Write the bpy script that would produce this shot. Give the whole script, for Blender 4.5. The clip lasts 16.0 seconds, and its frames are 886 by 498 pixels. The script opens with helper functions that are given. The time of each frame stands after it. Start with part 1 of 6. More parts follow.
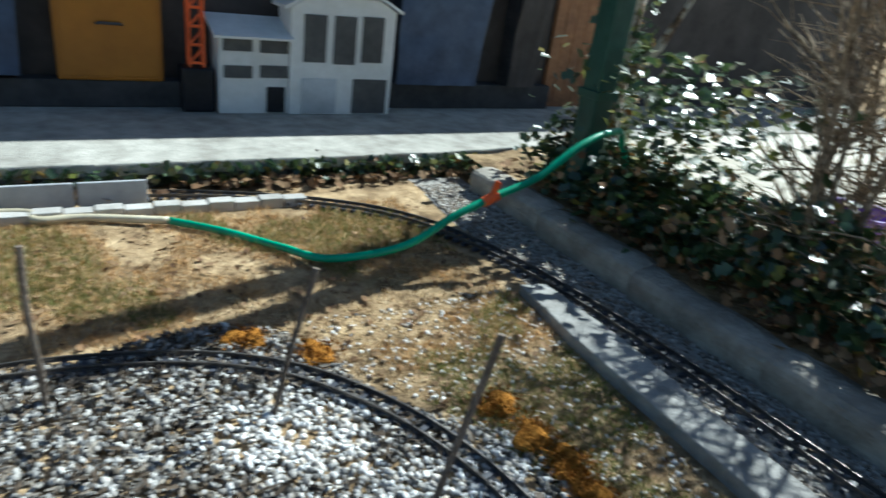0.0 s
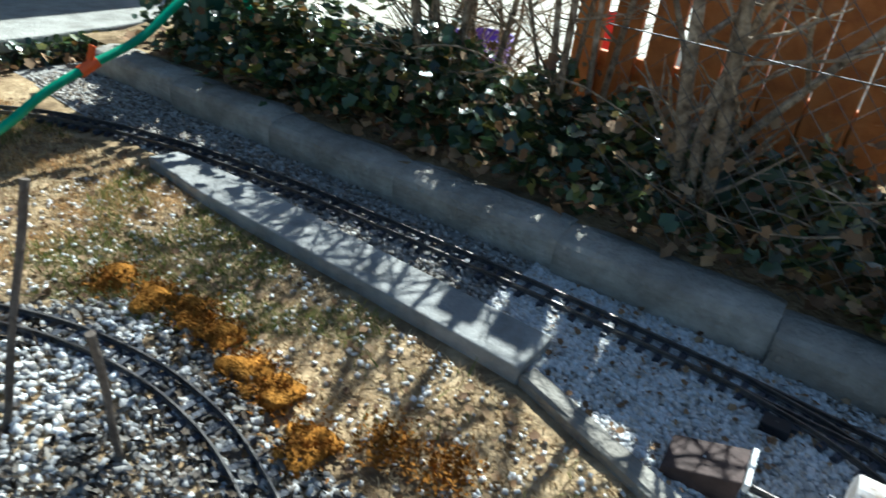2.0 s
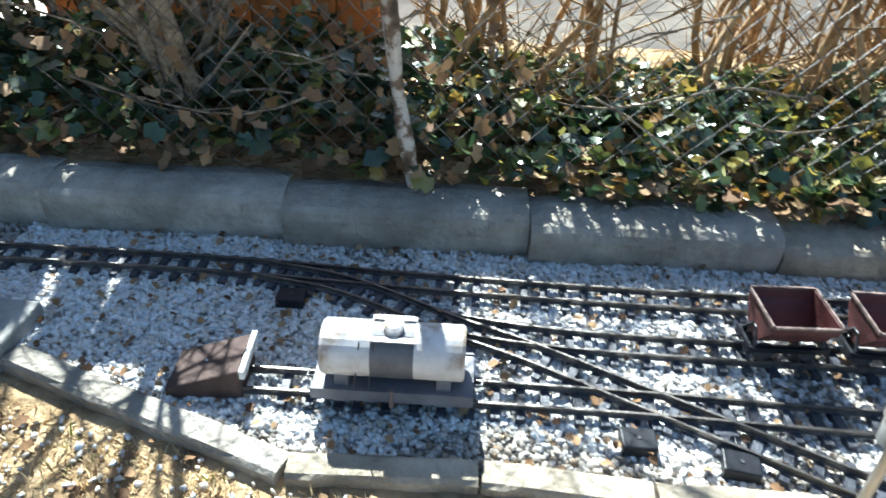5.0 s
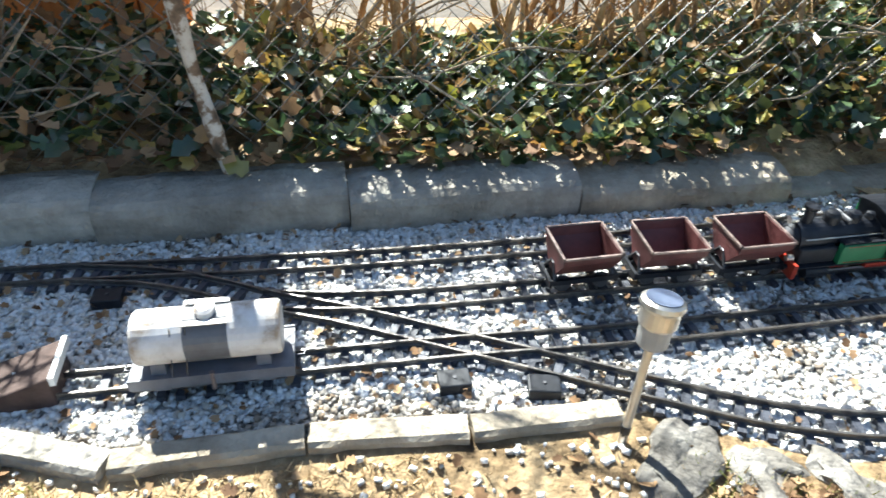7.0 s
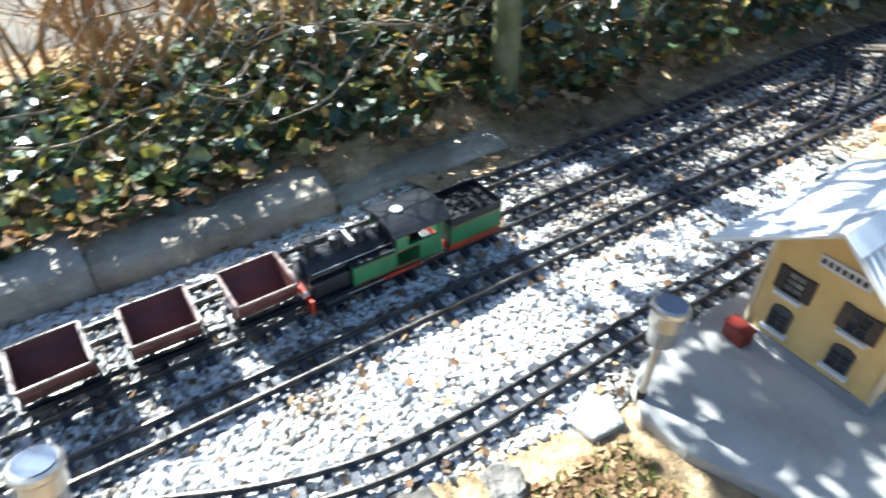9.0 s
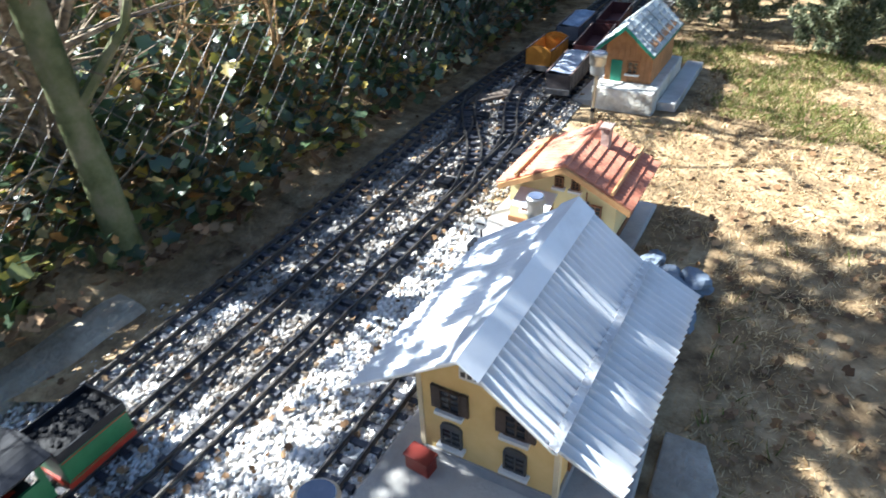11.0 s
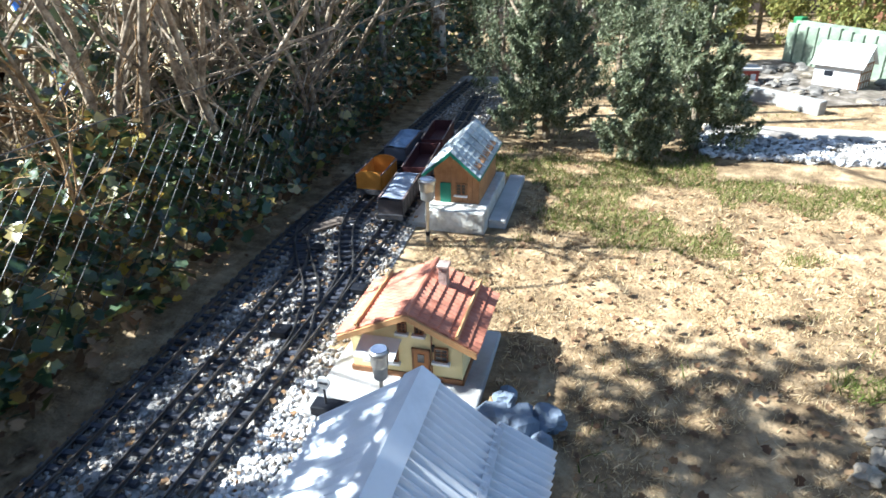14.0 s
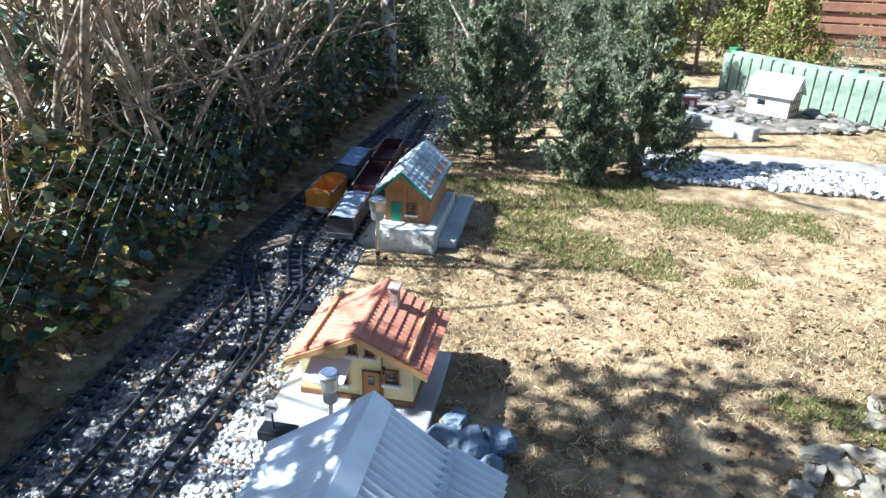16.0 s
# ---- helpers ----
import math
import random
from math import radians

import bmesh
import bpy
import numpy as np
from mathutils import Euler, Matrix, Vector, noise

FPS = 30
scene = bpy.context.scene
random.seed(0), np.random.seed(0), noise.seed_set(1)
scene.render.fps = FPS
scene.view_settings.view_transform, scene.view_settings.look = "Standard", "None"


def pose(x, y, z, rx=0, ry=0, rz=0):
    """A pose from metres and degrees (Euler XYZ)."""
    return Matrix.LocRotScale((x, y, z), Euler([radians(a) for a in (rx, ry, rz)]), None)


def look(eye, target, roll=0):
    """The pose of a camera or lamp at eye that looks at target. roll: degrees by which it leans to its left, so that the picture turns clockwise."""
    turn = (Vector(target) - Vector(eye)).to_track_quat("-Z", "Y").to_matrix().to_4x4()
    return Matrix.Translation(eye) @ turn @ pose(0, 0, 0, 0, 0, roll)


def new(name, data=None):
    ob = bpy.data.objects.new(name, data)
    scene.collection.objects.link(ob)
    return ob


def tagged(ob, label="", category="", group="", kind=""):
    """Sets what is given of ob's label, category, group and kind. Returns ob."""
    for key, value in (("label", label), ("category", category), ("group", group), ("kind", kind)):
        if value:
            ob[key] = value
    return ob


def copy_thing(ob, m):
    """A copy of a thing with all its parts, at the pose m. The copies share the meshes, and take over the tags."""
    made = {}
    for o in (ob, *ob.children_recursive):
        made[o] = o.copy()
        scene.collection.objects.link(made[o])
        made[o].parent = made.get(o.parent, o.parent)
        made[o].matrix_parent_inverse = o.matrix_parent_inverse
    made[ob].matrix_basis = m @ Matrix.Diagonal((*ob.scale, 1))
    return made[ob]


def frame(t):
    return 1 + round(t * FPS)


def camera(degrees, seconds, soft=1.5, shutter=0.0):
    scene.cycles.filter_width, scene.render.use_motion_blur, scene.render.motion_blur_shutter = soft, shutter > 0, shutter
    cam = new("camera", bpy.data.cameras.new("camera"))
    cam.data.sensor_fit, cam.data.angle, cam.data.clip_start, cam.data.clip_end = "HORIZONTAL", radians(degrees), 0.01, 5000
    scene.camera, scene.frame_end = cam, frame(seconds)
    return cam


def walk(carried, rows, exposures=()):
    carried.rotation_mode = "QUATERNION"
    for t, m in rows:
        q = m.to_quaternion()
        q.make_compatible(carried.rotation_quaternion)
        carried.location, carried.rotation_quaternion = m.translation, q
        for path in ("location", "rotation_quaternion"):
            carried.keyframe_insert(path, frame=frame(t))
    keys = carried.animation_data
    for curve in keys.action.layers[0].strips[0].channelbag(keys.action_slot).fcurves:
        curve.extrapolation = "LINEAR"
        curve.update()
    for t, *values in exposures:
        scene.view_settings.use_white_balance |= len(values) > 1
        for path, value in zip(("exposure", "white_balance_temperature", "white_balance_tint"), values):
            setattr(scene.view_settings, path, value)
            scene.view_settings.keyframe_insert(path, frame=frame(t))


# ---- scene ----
cam = camera(68.2, 16.0, soft=1.5, shutter=0.4)
PATH = [
    (0, (-1.237, -0.212, 0.911), (-0.116, 1.541, -0.021), 7.9),
    (0.5, (-1.145, -0.261, 0.895), (0.258, 1.27, -0.047), 7.1),
    (1, (-1.09, -0.301, 0.871), (0.439, 1.036, -0.163), 6.7),
    (1.5, (-1.059, -0.353, 0.833), (0.538, 0.858, -0.251), 6.4),
    (2, (-1.021, -0.43, 0.799), (0.656, 0.616, -0.34), 6.8),
    (2.5, (-1.004, -0.494, 0.767), (0.755, 0.382, -0.39), 7.7),
    (3, (-0.943, -0.544, 0.755), (0.868, 0.093, -0.477), 6.0),
    (3.5, (-0.864, -0.609, 0.762), (0.964, -0.128, -0.512), 5.1),
    (4, (-0.806, -0.674, 0.75), (1.02, -0.316, -0.567), 5.3),
    (4.5, (-0.798, -0.741, 0.769), (1.069, -0.531, -0.522), 2.7),
    (5, (-0.834, -0.79, 0.764), (1.028, -0.723, -0.549), 2.0),
    (7.4, (-0.906, -0.955, 0.782), (0.889, -1.385, -0.556), 2.7),
    (8, (-0.933, -1.094, 0.803), (0.822, -1.703, -0.52), 2.7),
    (8.5, (-0.921, -1.287, 0.822), (0.714, -2.098, -0.545), -0.2),
    (9, (-0.881, -1.436, 0.849), (0.585, -2.433, -0.585), 0.6),
    (9.5, (-0.887, -1.555, 0.866), (0.356, -2.734, -0.638), -4.3),
    (10, (-0.898, -1.647, 0.876), (0.153, -2.985, -0.644), -2.2),
    (10.2, (-0.896, -1.669, 0.887), (0.153, -3.076, -0.57), -2.0),
    (12.3, (-0.939, -1.862, 0.869), (-0.14, -3.657, -0.287), -5.4),
    (12.5, (-0.946, -1.871, 0.878), (-0.154, -3.681, -0.259), -5.2),
    (13, (-0.926, -1.882, 0.899), (-0.158, -3.724, -0.202), -3.4),
    (13.5, (-0.895, -1.891, 0.927), (-0.234, -3.802, -0.125), -3.1),
    (14, (-0.871, -1.889, 0.953), (-0.333, -3.858, -0.064), -1.3),
    (14.5, (-0.86, -1.898, 0.971), (-0.39, -3.908, 0.003), -1.2),
    (15, (-0.854, -1.898, 0.966), (-0.438, -3.925, 0.009), 0.0),
    (15.5, (-0.857, -1.896, 0.966), (-0.474, -3.932, 0.014), 0.8),
    (16, (-0.861, -1.889, 0.968), (-0.497, -3.92, 0.0), 1.4),
]
walk(cam, [(t, look(eye, target, roll)) for t, eye, target, roll in PATH], exposures=[(0, 0.8, 5450, -3), (2, 1.1, 5450, -3), (3.0, 1.45, 5450, -3), (3.7, 1.65, 5400, -3), (4.5, 1.85, 5500, -2), (7.4, 2.15, 6000, 2), (8.5, 2.2, 5700, 1), (9.5, 2.2, 5650, 2), (10.1, 2.15, 5750, 6), (12.3, 1.8, 5600, 5), (14, 1.8, 5500, 5), (16, 1.58, 5200, 4)])

# ---- light ----
SUN_AZ, SUN_EL = radians(15), radians(43)   # from the hedge side, a little from behind the back wall
sun_dir = Vector((math.cos(SUN_AZ) * math.cos(SUN_EL), math.sin(SUN_AZ) * math.cos(SUN_EL), math.sin(SUN_EL)))
world = bpy.data.worlds.new("sky")
scene.world = world
world.use_nodes = True
wn = world.node_tree.nodes
sky = wn.new("ShaderNodeTexSky")
sky.sky_type, sky.sun_disc = "NISHITA", False
sky.sun_elevation, sky.sun_rotation = SUN_EL, radians(90) - SUN_AZ
world.node_tree.links.new(sky.outputs[0], wn["Background"].inputs[0])
wn["Background"].inputs[1].default_value = 0.05
lamp = bpy.data.lights.new("sun", "SUN")
lamp.energy, lamp.angle, lamp.color = 5.0, radians(0.55), (1.0, 0.95, 0.87)
new("sun", lamp).matrix_world = look(sun_dir * 30, (0, 0, 0))

# ---- materials ----
def mat(name, cols, scale=20.0, rough=0.7, metal=0.0, bump=0.3, bscale=None, rnd=0.0, island=False, big=0.25, spec=0.5, trans=0.0, stops=None, coat=0.0):
    """Noise between the colours, a second larger noise for stains, bump; rnd: spread of value from object to object."""
    m = bpy.data.materials.new(name)
    m.use_nodes = True
    nt = m.node_tree
    n, l = nt.nodes, nt.links
    b = n["Principled BSDF"]
    co = n.new("ShaderNodeTexCoord")
    no = n.new("ShaderNodeTexNoise")
    no.inputs["Scale"].default_value, no.inputs["Detail"].default_value, no.inputs["Roughness"].default_value = scale, 7, 0.65
    l.new(co.outputs["Object"], no.inputs["Vector"])
    ra = n.new("ShaderNodeValToRGB")
    e = ra.color_ramp.elements
    while len(e) < len(cols):
        e.new(0.5)
    for i, c in enumerate(cols):
        if island:
            e[i].position = i / max(1, len(cols) - 1) if stops is None else stops[i]
        else:
            e[i].position = 0.3 + 0.4 * i / max(1, len(cols) - 1) if stops is None else stops[i]
        e[i].color = (*c, 1)
    if island:
        ge = n.new("ShaderNodeNewGeometry")
        l.new(ge.outputs["Random Per Island"], ra.inputs[0])
    else:
        l.new(no.outputs["Fac"], ra.inputs[0])
    col = ra.outputs[0]
    n2 = n.new("ShaderNodeTexNoise")
    n2.inputs["Scale"].default_value, n2.inputs["Detail"].default_value = scale * (0.17 if not island else 1.0), 5
    l.new(co.outputs["Object"], n2.inputs["Vector"])
    mr = n.new("ShaderNodeMapRange")
    mr.inputs["From Min"].default_value, mr.inputs["From Max"].default_value = 0.3, 0.7
    mr.inputs["To Min"].default_value, mr.inputs["To Max"].default_value = 1 - big, 1 + big
    l.new(n2.outputs["Fac"], mr.inputs["Value"])
    hs = n.new("ShaderNodeHueSaturation")
    l.new(col, hs.inputs["Color"])
    val = mr.outputs["Result"]
    if rnd:
        oi = n.new("ShaderNodeObjectInfo")
        m2 = n.new("ShaderNodeMapRange")
        m2.inputs["To Min"].default_value, m2.inputs["To Max"].default_value = 1 - rnd, 1 + rnd
        l.new(oi.outputs["Random"], m2.inputs["Value"])
        mu = n.new("ShaderNodeMath")
        mu.operation = "MULTIPLY"
        l.new(val, mu.inputs[0]), l.new(m2.outputs["Result"], mu.inputs[1])
        val = mu.outputs[0]
    l.new(val, hs.inputs["Value"])
    l.new(hs.outputs["Color"], b.inputs["Base Color"])
    b.inputs["Roughness"].default_value, b.inputs["Metallic"].default_value = rough, metal
    b.inputs["Specular IOR Level"].default_value = spec
    b.inputs["Coat Weight"].default_value = coat
    if trans:
        b.inputs["Subsurface Weight"].default_value = 0
        tr = n.new("ShaderNodeBsdfTranslucent")
        mx = n.new("ShaderNodeMixShader")
        mx.inputs[0].default_value = trans
        l.new(hs.outputs["Color"], tr.inputs["Color"])
        l.new(b.outputs[0], mx.inputs[1]), l.new(tr.outputs[0], mx.inputs[2])
        l.new(mx.outputs[0], n["Material Output"].inputs["Surface"])
    if bump:
        bn = n.new("ShaderNodeTexNoise")
        bn.inputs["Scale"].default_value, bn.inputs["Detail"].default_value = bscale or scale * 2.5, 8
        l.new(co.outputs["Object"], bn.inputs["Vector"])
        bu = n.new("ShaderNodeBump")
        bu.inputs["Strength"].default_value, bu.inputs["Distance"].default_value = bump, 0.01
        l.new(bn.outputs["Fac"], bu.inputs["Height"])
        l.new(bu.outputs["Normal"], b.inputs["Normal"])
    return m


SOIL = mat("lawn_soil", [(0.1, 0.065, 0.038), (0.32, 0.225, 0.125), (0.56, 0.42, 0.25)], 11, 0.95, bump=0.9, bscale=90, big=0.35, spec=0.1)
BED = mat("gravel_bed", [(0.28, 0.26, 0.23), (0.5, 0.48, 0.45)], 60, 0.95, bump=1.0, bscale=160, spec=0.1)
STONE_W = mat("white_gravel", [(0.45, 0.43, 0.41), (0.7, 0.69, 0.67), (0.8, 0.79, 0.77), (0.84, 0.83, 0.82), (0.58, 0.5, 0.4), (0.8, 0.79, 0.78)], 60, 0.85, bump=0.3, island=True, big=0.12, spec=0.2)
STONE_M = mat("mixed_gravel", [(0.06, 0.054, 0.046), (0.22, 0.21, 0.2), (0.5, 0.49, 0.47), (0.14, 0.115, 0.085), (0.66, 0.64, 0.61), (0.09, 0.075, 0.058)], 60, 0.9, bump=0.3, island=True, big=0.15, spec=0.2)
CONC = mat("concrete", [(0.24, 0.23, 0.21), (0.34, 0.33, 0.31), (0.4, 0.39, 0.37)], 14, 0.9, bump=0.45, bscale=120, rnd=0.1, spec=0.2)
CONC_L = mat("light_concrete", [(0.36, 0.34, 0.31), (0.47, 0.45, 0.42), (0.54, 0.52, 0.49)], 12, 0.9, bump=0.4, bscale=110, rnd=0.06, spec=0.2)
PLATF = mat("platform_concrete", [(0.34, 0.325, 0.305), (0.48, 0.465, 0.44), (0.57, 0.555, 0.53)], 6, 0.9, bump=0.25, bscale=140, spec=0.2)
KERB_D = mat("earthy_kerb", [(0.22, 0.18, 0.135), (0.38, 0.325, 0.25), (0.52, 0.455, 0.36)], 9, 0.95, bump=0.9, bscale=60, rnd=0.1, spec=0.1)
KERB = mat("kerb_concrete", [(0.19, 0.17, 0.14), (0.33, 0.3, 0.255), (0.48, 0.445, 0.385)], 8, 0.95, bump=0.9, bscale=70, rnd=0.1, spec=0.15)
RAIL = mat("rail_metal", [(0.09, 0.08, 0.075), (0.2, 0.185, 0.17)], 60, 0.42, 0.75, bump=0.15)
# blue tint of the sleepers stands in for reflected sky
TIE = mat("sky_tinted_plastic", [(0.035, 0.038, 0.05), (0.07, 0.075, 0.095)], 80, 0.48, bump=0.3, rnd=0.25)
BLACK = mat("black_paint", [(0.008, 0.009, 0.012), (0.018, 0.02, 0.027)], 40, 0.42, bump=0.05, spec=0.3)
STEEL = mat("dark_steel", [(0.05, 0.05, 0.055), (0.11, 0.11, 0.12)], 50, 0.45, 0.5, bump=0.1)
GREEN = mat("green_paint", [(0.018, 0.13, 0.05), (0.028, 0.17, 0.07)], 40, 0.4, bump=0.05)
RED = mat("red_paint", [(0.3, 0.025, 0.012), (0.42, 0.04, 0.018)], 40, 0.45, bump=0.05)
OXIDE = mat("oxide_red_paint", [(0.065, 0.02, 0.02), (0.12, 0.036, 0.034)], 35, 0.55, bump=0.15, rnd=0.12)
OXIDE_RIM = mat("worn_rim", [(0.12, 0.07, 0.06), (0.3, 0.23, 0.2)], 60, 0.5, bump=0.2)
TANKW = mat("tank_white", [(0.34, 0.25, 0.17), (0.62, 0.58, 0.55), (0.74, 0.71, 0.69)], 16, 0.5, bump=0.1, stops=[0.36, 0.48, 0.62], big=0.1)
TANKG = mat("tank_band", [(0.1, 0.1, 0.11), (0.16, 0.16, 0.17)], 25, 0.5, bump=0.1)
WAGG = mat("grey_chassis", [(0.12, 0.12, 0.14), (0.19, 0.19, 0.21)], 25, 0.55, bump=0.1)
WHITE = mat("white_paint", [(0.7, 0.7, 0.68), (0.8, 0.8, 0.79)], 20, 0.6, bump=0.1, big=0.06)
GREYP = mat("grey_panel", [(0.06, 0.06, 0.062), (0.1, 0.1, 0.1)], 20, 0.6, bump=0.1)
YELLOW = mat("yellow_plaster", [(0.72, 0.5, 0.19), (0.8, 0.58, 0.25)], 30, 0.8, bump=0.15, big=0.08)
CREAM = mat("cream_plaster", [(0.72, 0.6, 0.3), (0.78, 0.67, 0.37)], 30, 0.8, bump=0.15, big=0.08)
ZINC = mat("zinc_sheet", [(0.68, 0.7, 0.72), (0.78, 0.8, 0.82), (0.82, 0.84, 0.86)], 12, 0.4, 0.12, bump=0.08, big=0.1)
TILE = mat("red_tile", [(0.4, 0.13, 0.075), (0.52, 0.2, 0.12), (0.58, 0.26, 0.17)], 25, 0.7, bump=0.3, big=0.15)
TRIM = mat("tan_trim", [(0.5, 0.26, 0.1), (0.6, 0.34, 0.15)], 40, 0.6, bump=0.1)
BROWN = mat("brown_wood", [(0.2, 0.085, 0.03), (0.32, 0.15, 0.06)], 30, 0.6, bump=0.25)
DOORW = mat("orange_wood", [(0.38, 0.15, 0.04), (0.48, 0.21, 0.065)], 30, 0.55, bump=0.2)
SHUTTER = mat("dark_shutter", [(0.05, 0.035, 0.03), (0.09, 0.065, 0.05)], 50, 0.6, bump=0.2)
GLASS = mat("dark_pane", [(0.02, 0.022, 0.025), (0.04, 0.042, 0.045)], 20, 0.08, bump=0.0, spec=0.8)
GREEND = mat("green_door_paint", [(0.015, 0.16, 0.1), (0.02, 0.2, 0.13)], 40, 0.5, bump=0.1)
SLATE = mat("grey_tile", [(0.3, 0.34, 0.34), (0.5, 0.54, 0.54), (0.66, 0.68, 0.67)], 25, 0.45, bump=0.2)
# weathered wood, darkened to stand for the backlit side of the stakes
STAKE = mat("weathered_stick", [(0.07, 0.05, 0.038), (0.2, 0.16, 0.125)], 40, 0.9, bump=0.5)
HOSE = mat("green_hose", [(0.02, 0.3, 0.16), (0.035, 0.38, 0.21)], 25, 0.35, bump=0.05)
HOSEW = mat("pale_hose", [(0.5, 0.44, 0.3), (0.62, 0.56, 0.42)], 25, 0.5, bump=0.1)
ORANGE = mat("orange_clip", [(0.75, 0.1, 0.02), (0.85, 0.16, 0.03)], 25, 0.4, bump=0.0)
ORANGEW = mat("orange_stained_wood", [(0.34, 0.1, 0.018), (0.5, 0.17, 0.035), (0.58, 0.22, 0.06)], 16, 0.7, bump=0.3, rnd=0.15)
POSTG = mat("dark_green_post", [(0.012, 0.06, 0.045), (0.03, 0.1, 0.075)], 20, 0.5, bump=0.2)
BARK = mat("bark", [(0.08, 0.06, 0.042), (0.3, 0.235, 0.165), (0.56, 0.47, 0.35)], 35, 0.9, bump=0.7, rnd=0.25, spec=0.15)
BARKL = mat("pale_bark", [(0.09, 0.07, 0.05), (0.22, 0.15, 0.1), (0.5, 0.45, 0.38), (0.58, 0.54, 0.48)], 16, 0.9, bump=0.6, spec=0.15, stops=[0.36, 0.46, 0.5, 0.6])
MOSSB = mat("mossy_bark", [(0.06, 0.075, 0.03), (0.13, 0.14, 0.07), (0.2, 0.18, 0.12)], 14, 0.95, bump=0.6, spec=0.1)
# dirty mixed stones, toned down further to carry dappled shade
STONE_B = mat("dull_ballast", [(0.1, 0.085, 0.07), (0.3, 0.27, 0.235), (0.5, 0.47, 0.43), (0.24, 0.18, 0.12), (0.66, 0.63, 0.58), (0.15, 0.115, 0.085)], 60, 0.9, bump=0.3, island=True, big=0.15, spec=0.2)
FADEDL = mat("faded_leaf", [(0.3, 0.3, 0.04), (0.46, 0.36, 0.06), (0.36, 0.19, 0.05), (0.16, 0.1, 0.045), (0.34, 0.32, 0.1), (0.26, 0.14, 0.04)], 30, 0.5, bump=0.2, island=True, big=0.15, trans=0.3, spec=0.5)
COAL = mat("coal", [(0.006, 0.006, 0.007), (0.02, 0.02, 0.022)], 60, 0.7, bump=0.3, spec=0.3)
IVY = mat("ivy_leaf", [(0.02, 0.045, 0.018), (0.045, 0.085, 0.03), (0.08, 0.13, 0.045), (0.028, 0.058, 0.032), (0.2, 0.22, 0.05), (0.34, 0.26, 0.07), (0.28, 0.12, 0.03)], 30, 0.33, bump=0.1, island=True, big=0.15, trans=0.2, coat=0.35, spec=0.9, stops=[0, 0.3, 0.5, 0.7, 0.87, 0.95, 1.0])
DEADL = mat("dead_leaf", [(0.1, 0.055, 0.03), (0.24, 0.14, 0.07), (0.4, 0.27, 0.15), (0.16, 0.09, 0.05)], 30, 0.8, bump=0.2, island=True, big=0.15, trans=0.1, spec=0.2)
STRAW = mat("dry_grass", [(0.38, 0.255, 0.12), (0.6, 0.45, 0.25), (0.74, 0.6, 0.37), (0.22, 0.135, 0.065), (0.68, 0.53, 0.3), (0.3, 0.19, 0.09)], 30, 0.85, bump=0, island=True, big=0.1, trans=0.2, spec=0.2)
GRASS = mat("green_grass", [(0.08, 0.11, 0.02), (0.14, 0.17, 0.035), (0.2, 0.21, 0.06), (0.3, 0.26, 0.1)], 30, 0.7, bump=0, island=True, big=0.1, trans=0.25, spec=0.25)
MOSS = mat("rust_moss", [(0.2, 0.075, 0.01), (0.36, 0.155, 0.025), (0.13, 0.055, 0.012)], 30, 0.95, bump=0.2, island=True, spec=0.1)
NEEDLE = mat("conifer_needles", [(0.075, 0.095, 0.045), (0.16, 0.19, 0.1), (0.27, 0.295, 0.18), (0.43, 0.44, 0.3)], 30, 0.6, bump=0, island=True, big=0.15, trans=0.3, spec=0.25)
NEEDLEY = mat("yellow_conifer", [(0.1, 0.12, 0.03), (0.24, 0.24, 0.06), (0.36, 0.32, 0.1)], 30, 0.6, bump=0, island=True, big=0.15, trans=0.2, spec=0.25)
ROCK = mat("rock", [(0.08, 0.072, 0.064), (0.18, 0.165, 0.145), (0.3, 0.28, 0.25)], 14, 0.9, bump=1.0, bscale=50, rnd=0.2, spec=0.2)
ROCKB = mat("blue_grey_stone", [(0.13, 0.16, 0.21), (0.22, 0.26, 0.32)], 12, 0.85, bump=0.5, rnd=0.15, spec=0.25)
WIRE = mat("galvanised_wire", [(0.03, 0.027, 0.024), (0.15, 0.145, 0.14)], 5, 0.5, 0.4, bump=0)
LAMPM = mat("lamp_steel", [(0.5, 0.47, 0.42), (0.62, 0.6, 0.56)], 30, 0.3, 0.8, bump=0.03)
LAMPT = mat("solar_top", [(0.08, 0.1, 0.16), (0.14, 0.17, 0.24)], 30, 0.15, bump=0.0, spec=0.8)
CLEAR = mat("clear_plastic", [(0.4, 0.4, 0.39), (0.5, 0.5, 0.49)], 30, 0.2, bump=0.0, trans=0.4)
# near black: shade of the wall recess is put into this colour
HOUSEW = mat("shaded_house_render", [(0.035, 0.03, 0.028), (0.085, 0.075, 0.07)], 5, 0.9, bump=0.2)
CABY = mat("orange_cabinet", [(0.34, 0.13, 0.006), (0.42, 0.17, 0.01)], 10, 0.5, bump=0.05)
BLUE = mat("blue_tarp", [(0.015, 0.035, 0.08), (0.06, 0.1, 0.19)], 8, 0.5, bump=0.3)
BLUEB = mat("bright_blue", [(0.02, 0.1, 0.5), (0.04, 0.16, 0.6)], 8, 0.5, bump=0.1)
# grey yard ground, with its shade put into these dark colours
YARD = mat("yard_ground", [(0.055, 0.047, 0.042), (0.11, 0.097, 0.085), (0.22, 0.19, 0.15)], 2.2, 0.95, bump=0.4, bscale=60, spec=0.1)
PURPLE = mat("purple_plastic", [(0.16, 0.08, 0.4), (0.2, 0.1, 0.5)], 8, 0.4, bump=0)
REDP = mat("red_plastic", [(0.65, 0.03, 0.02), (0.75, 0.05, 0.03)], 8, 0.35, bump=0)
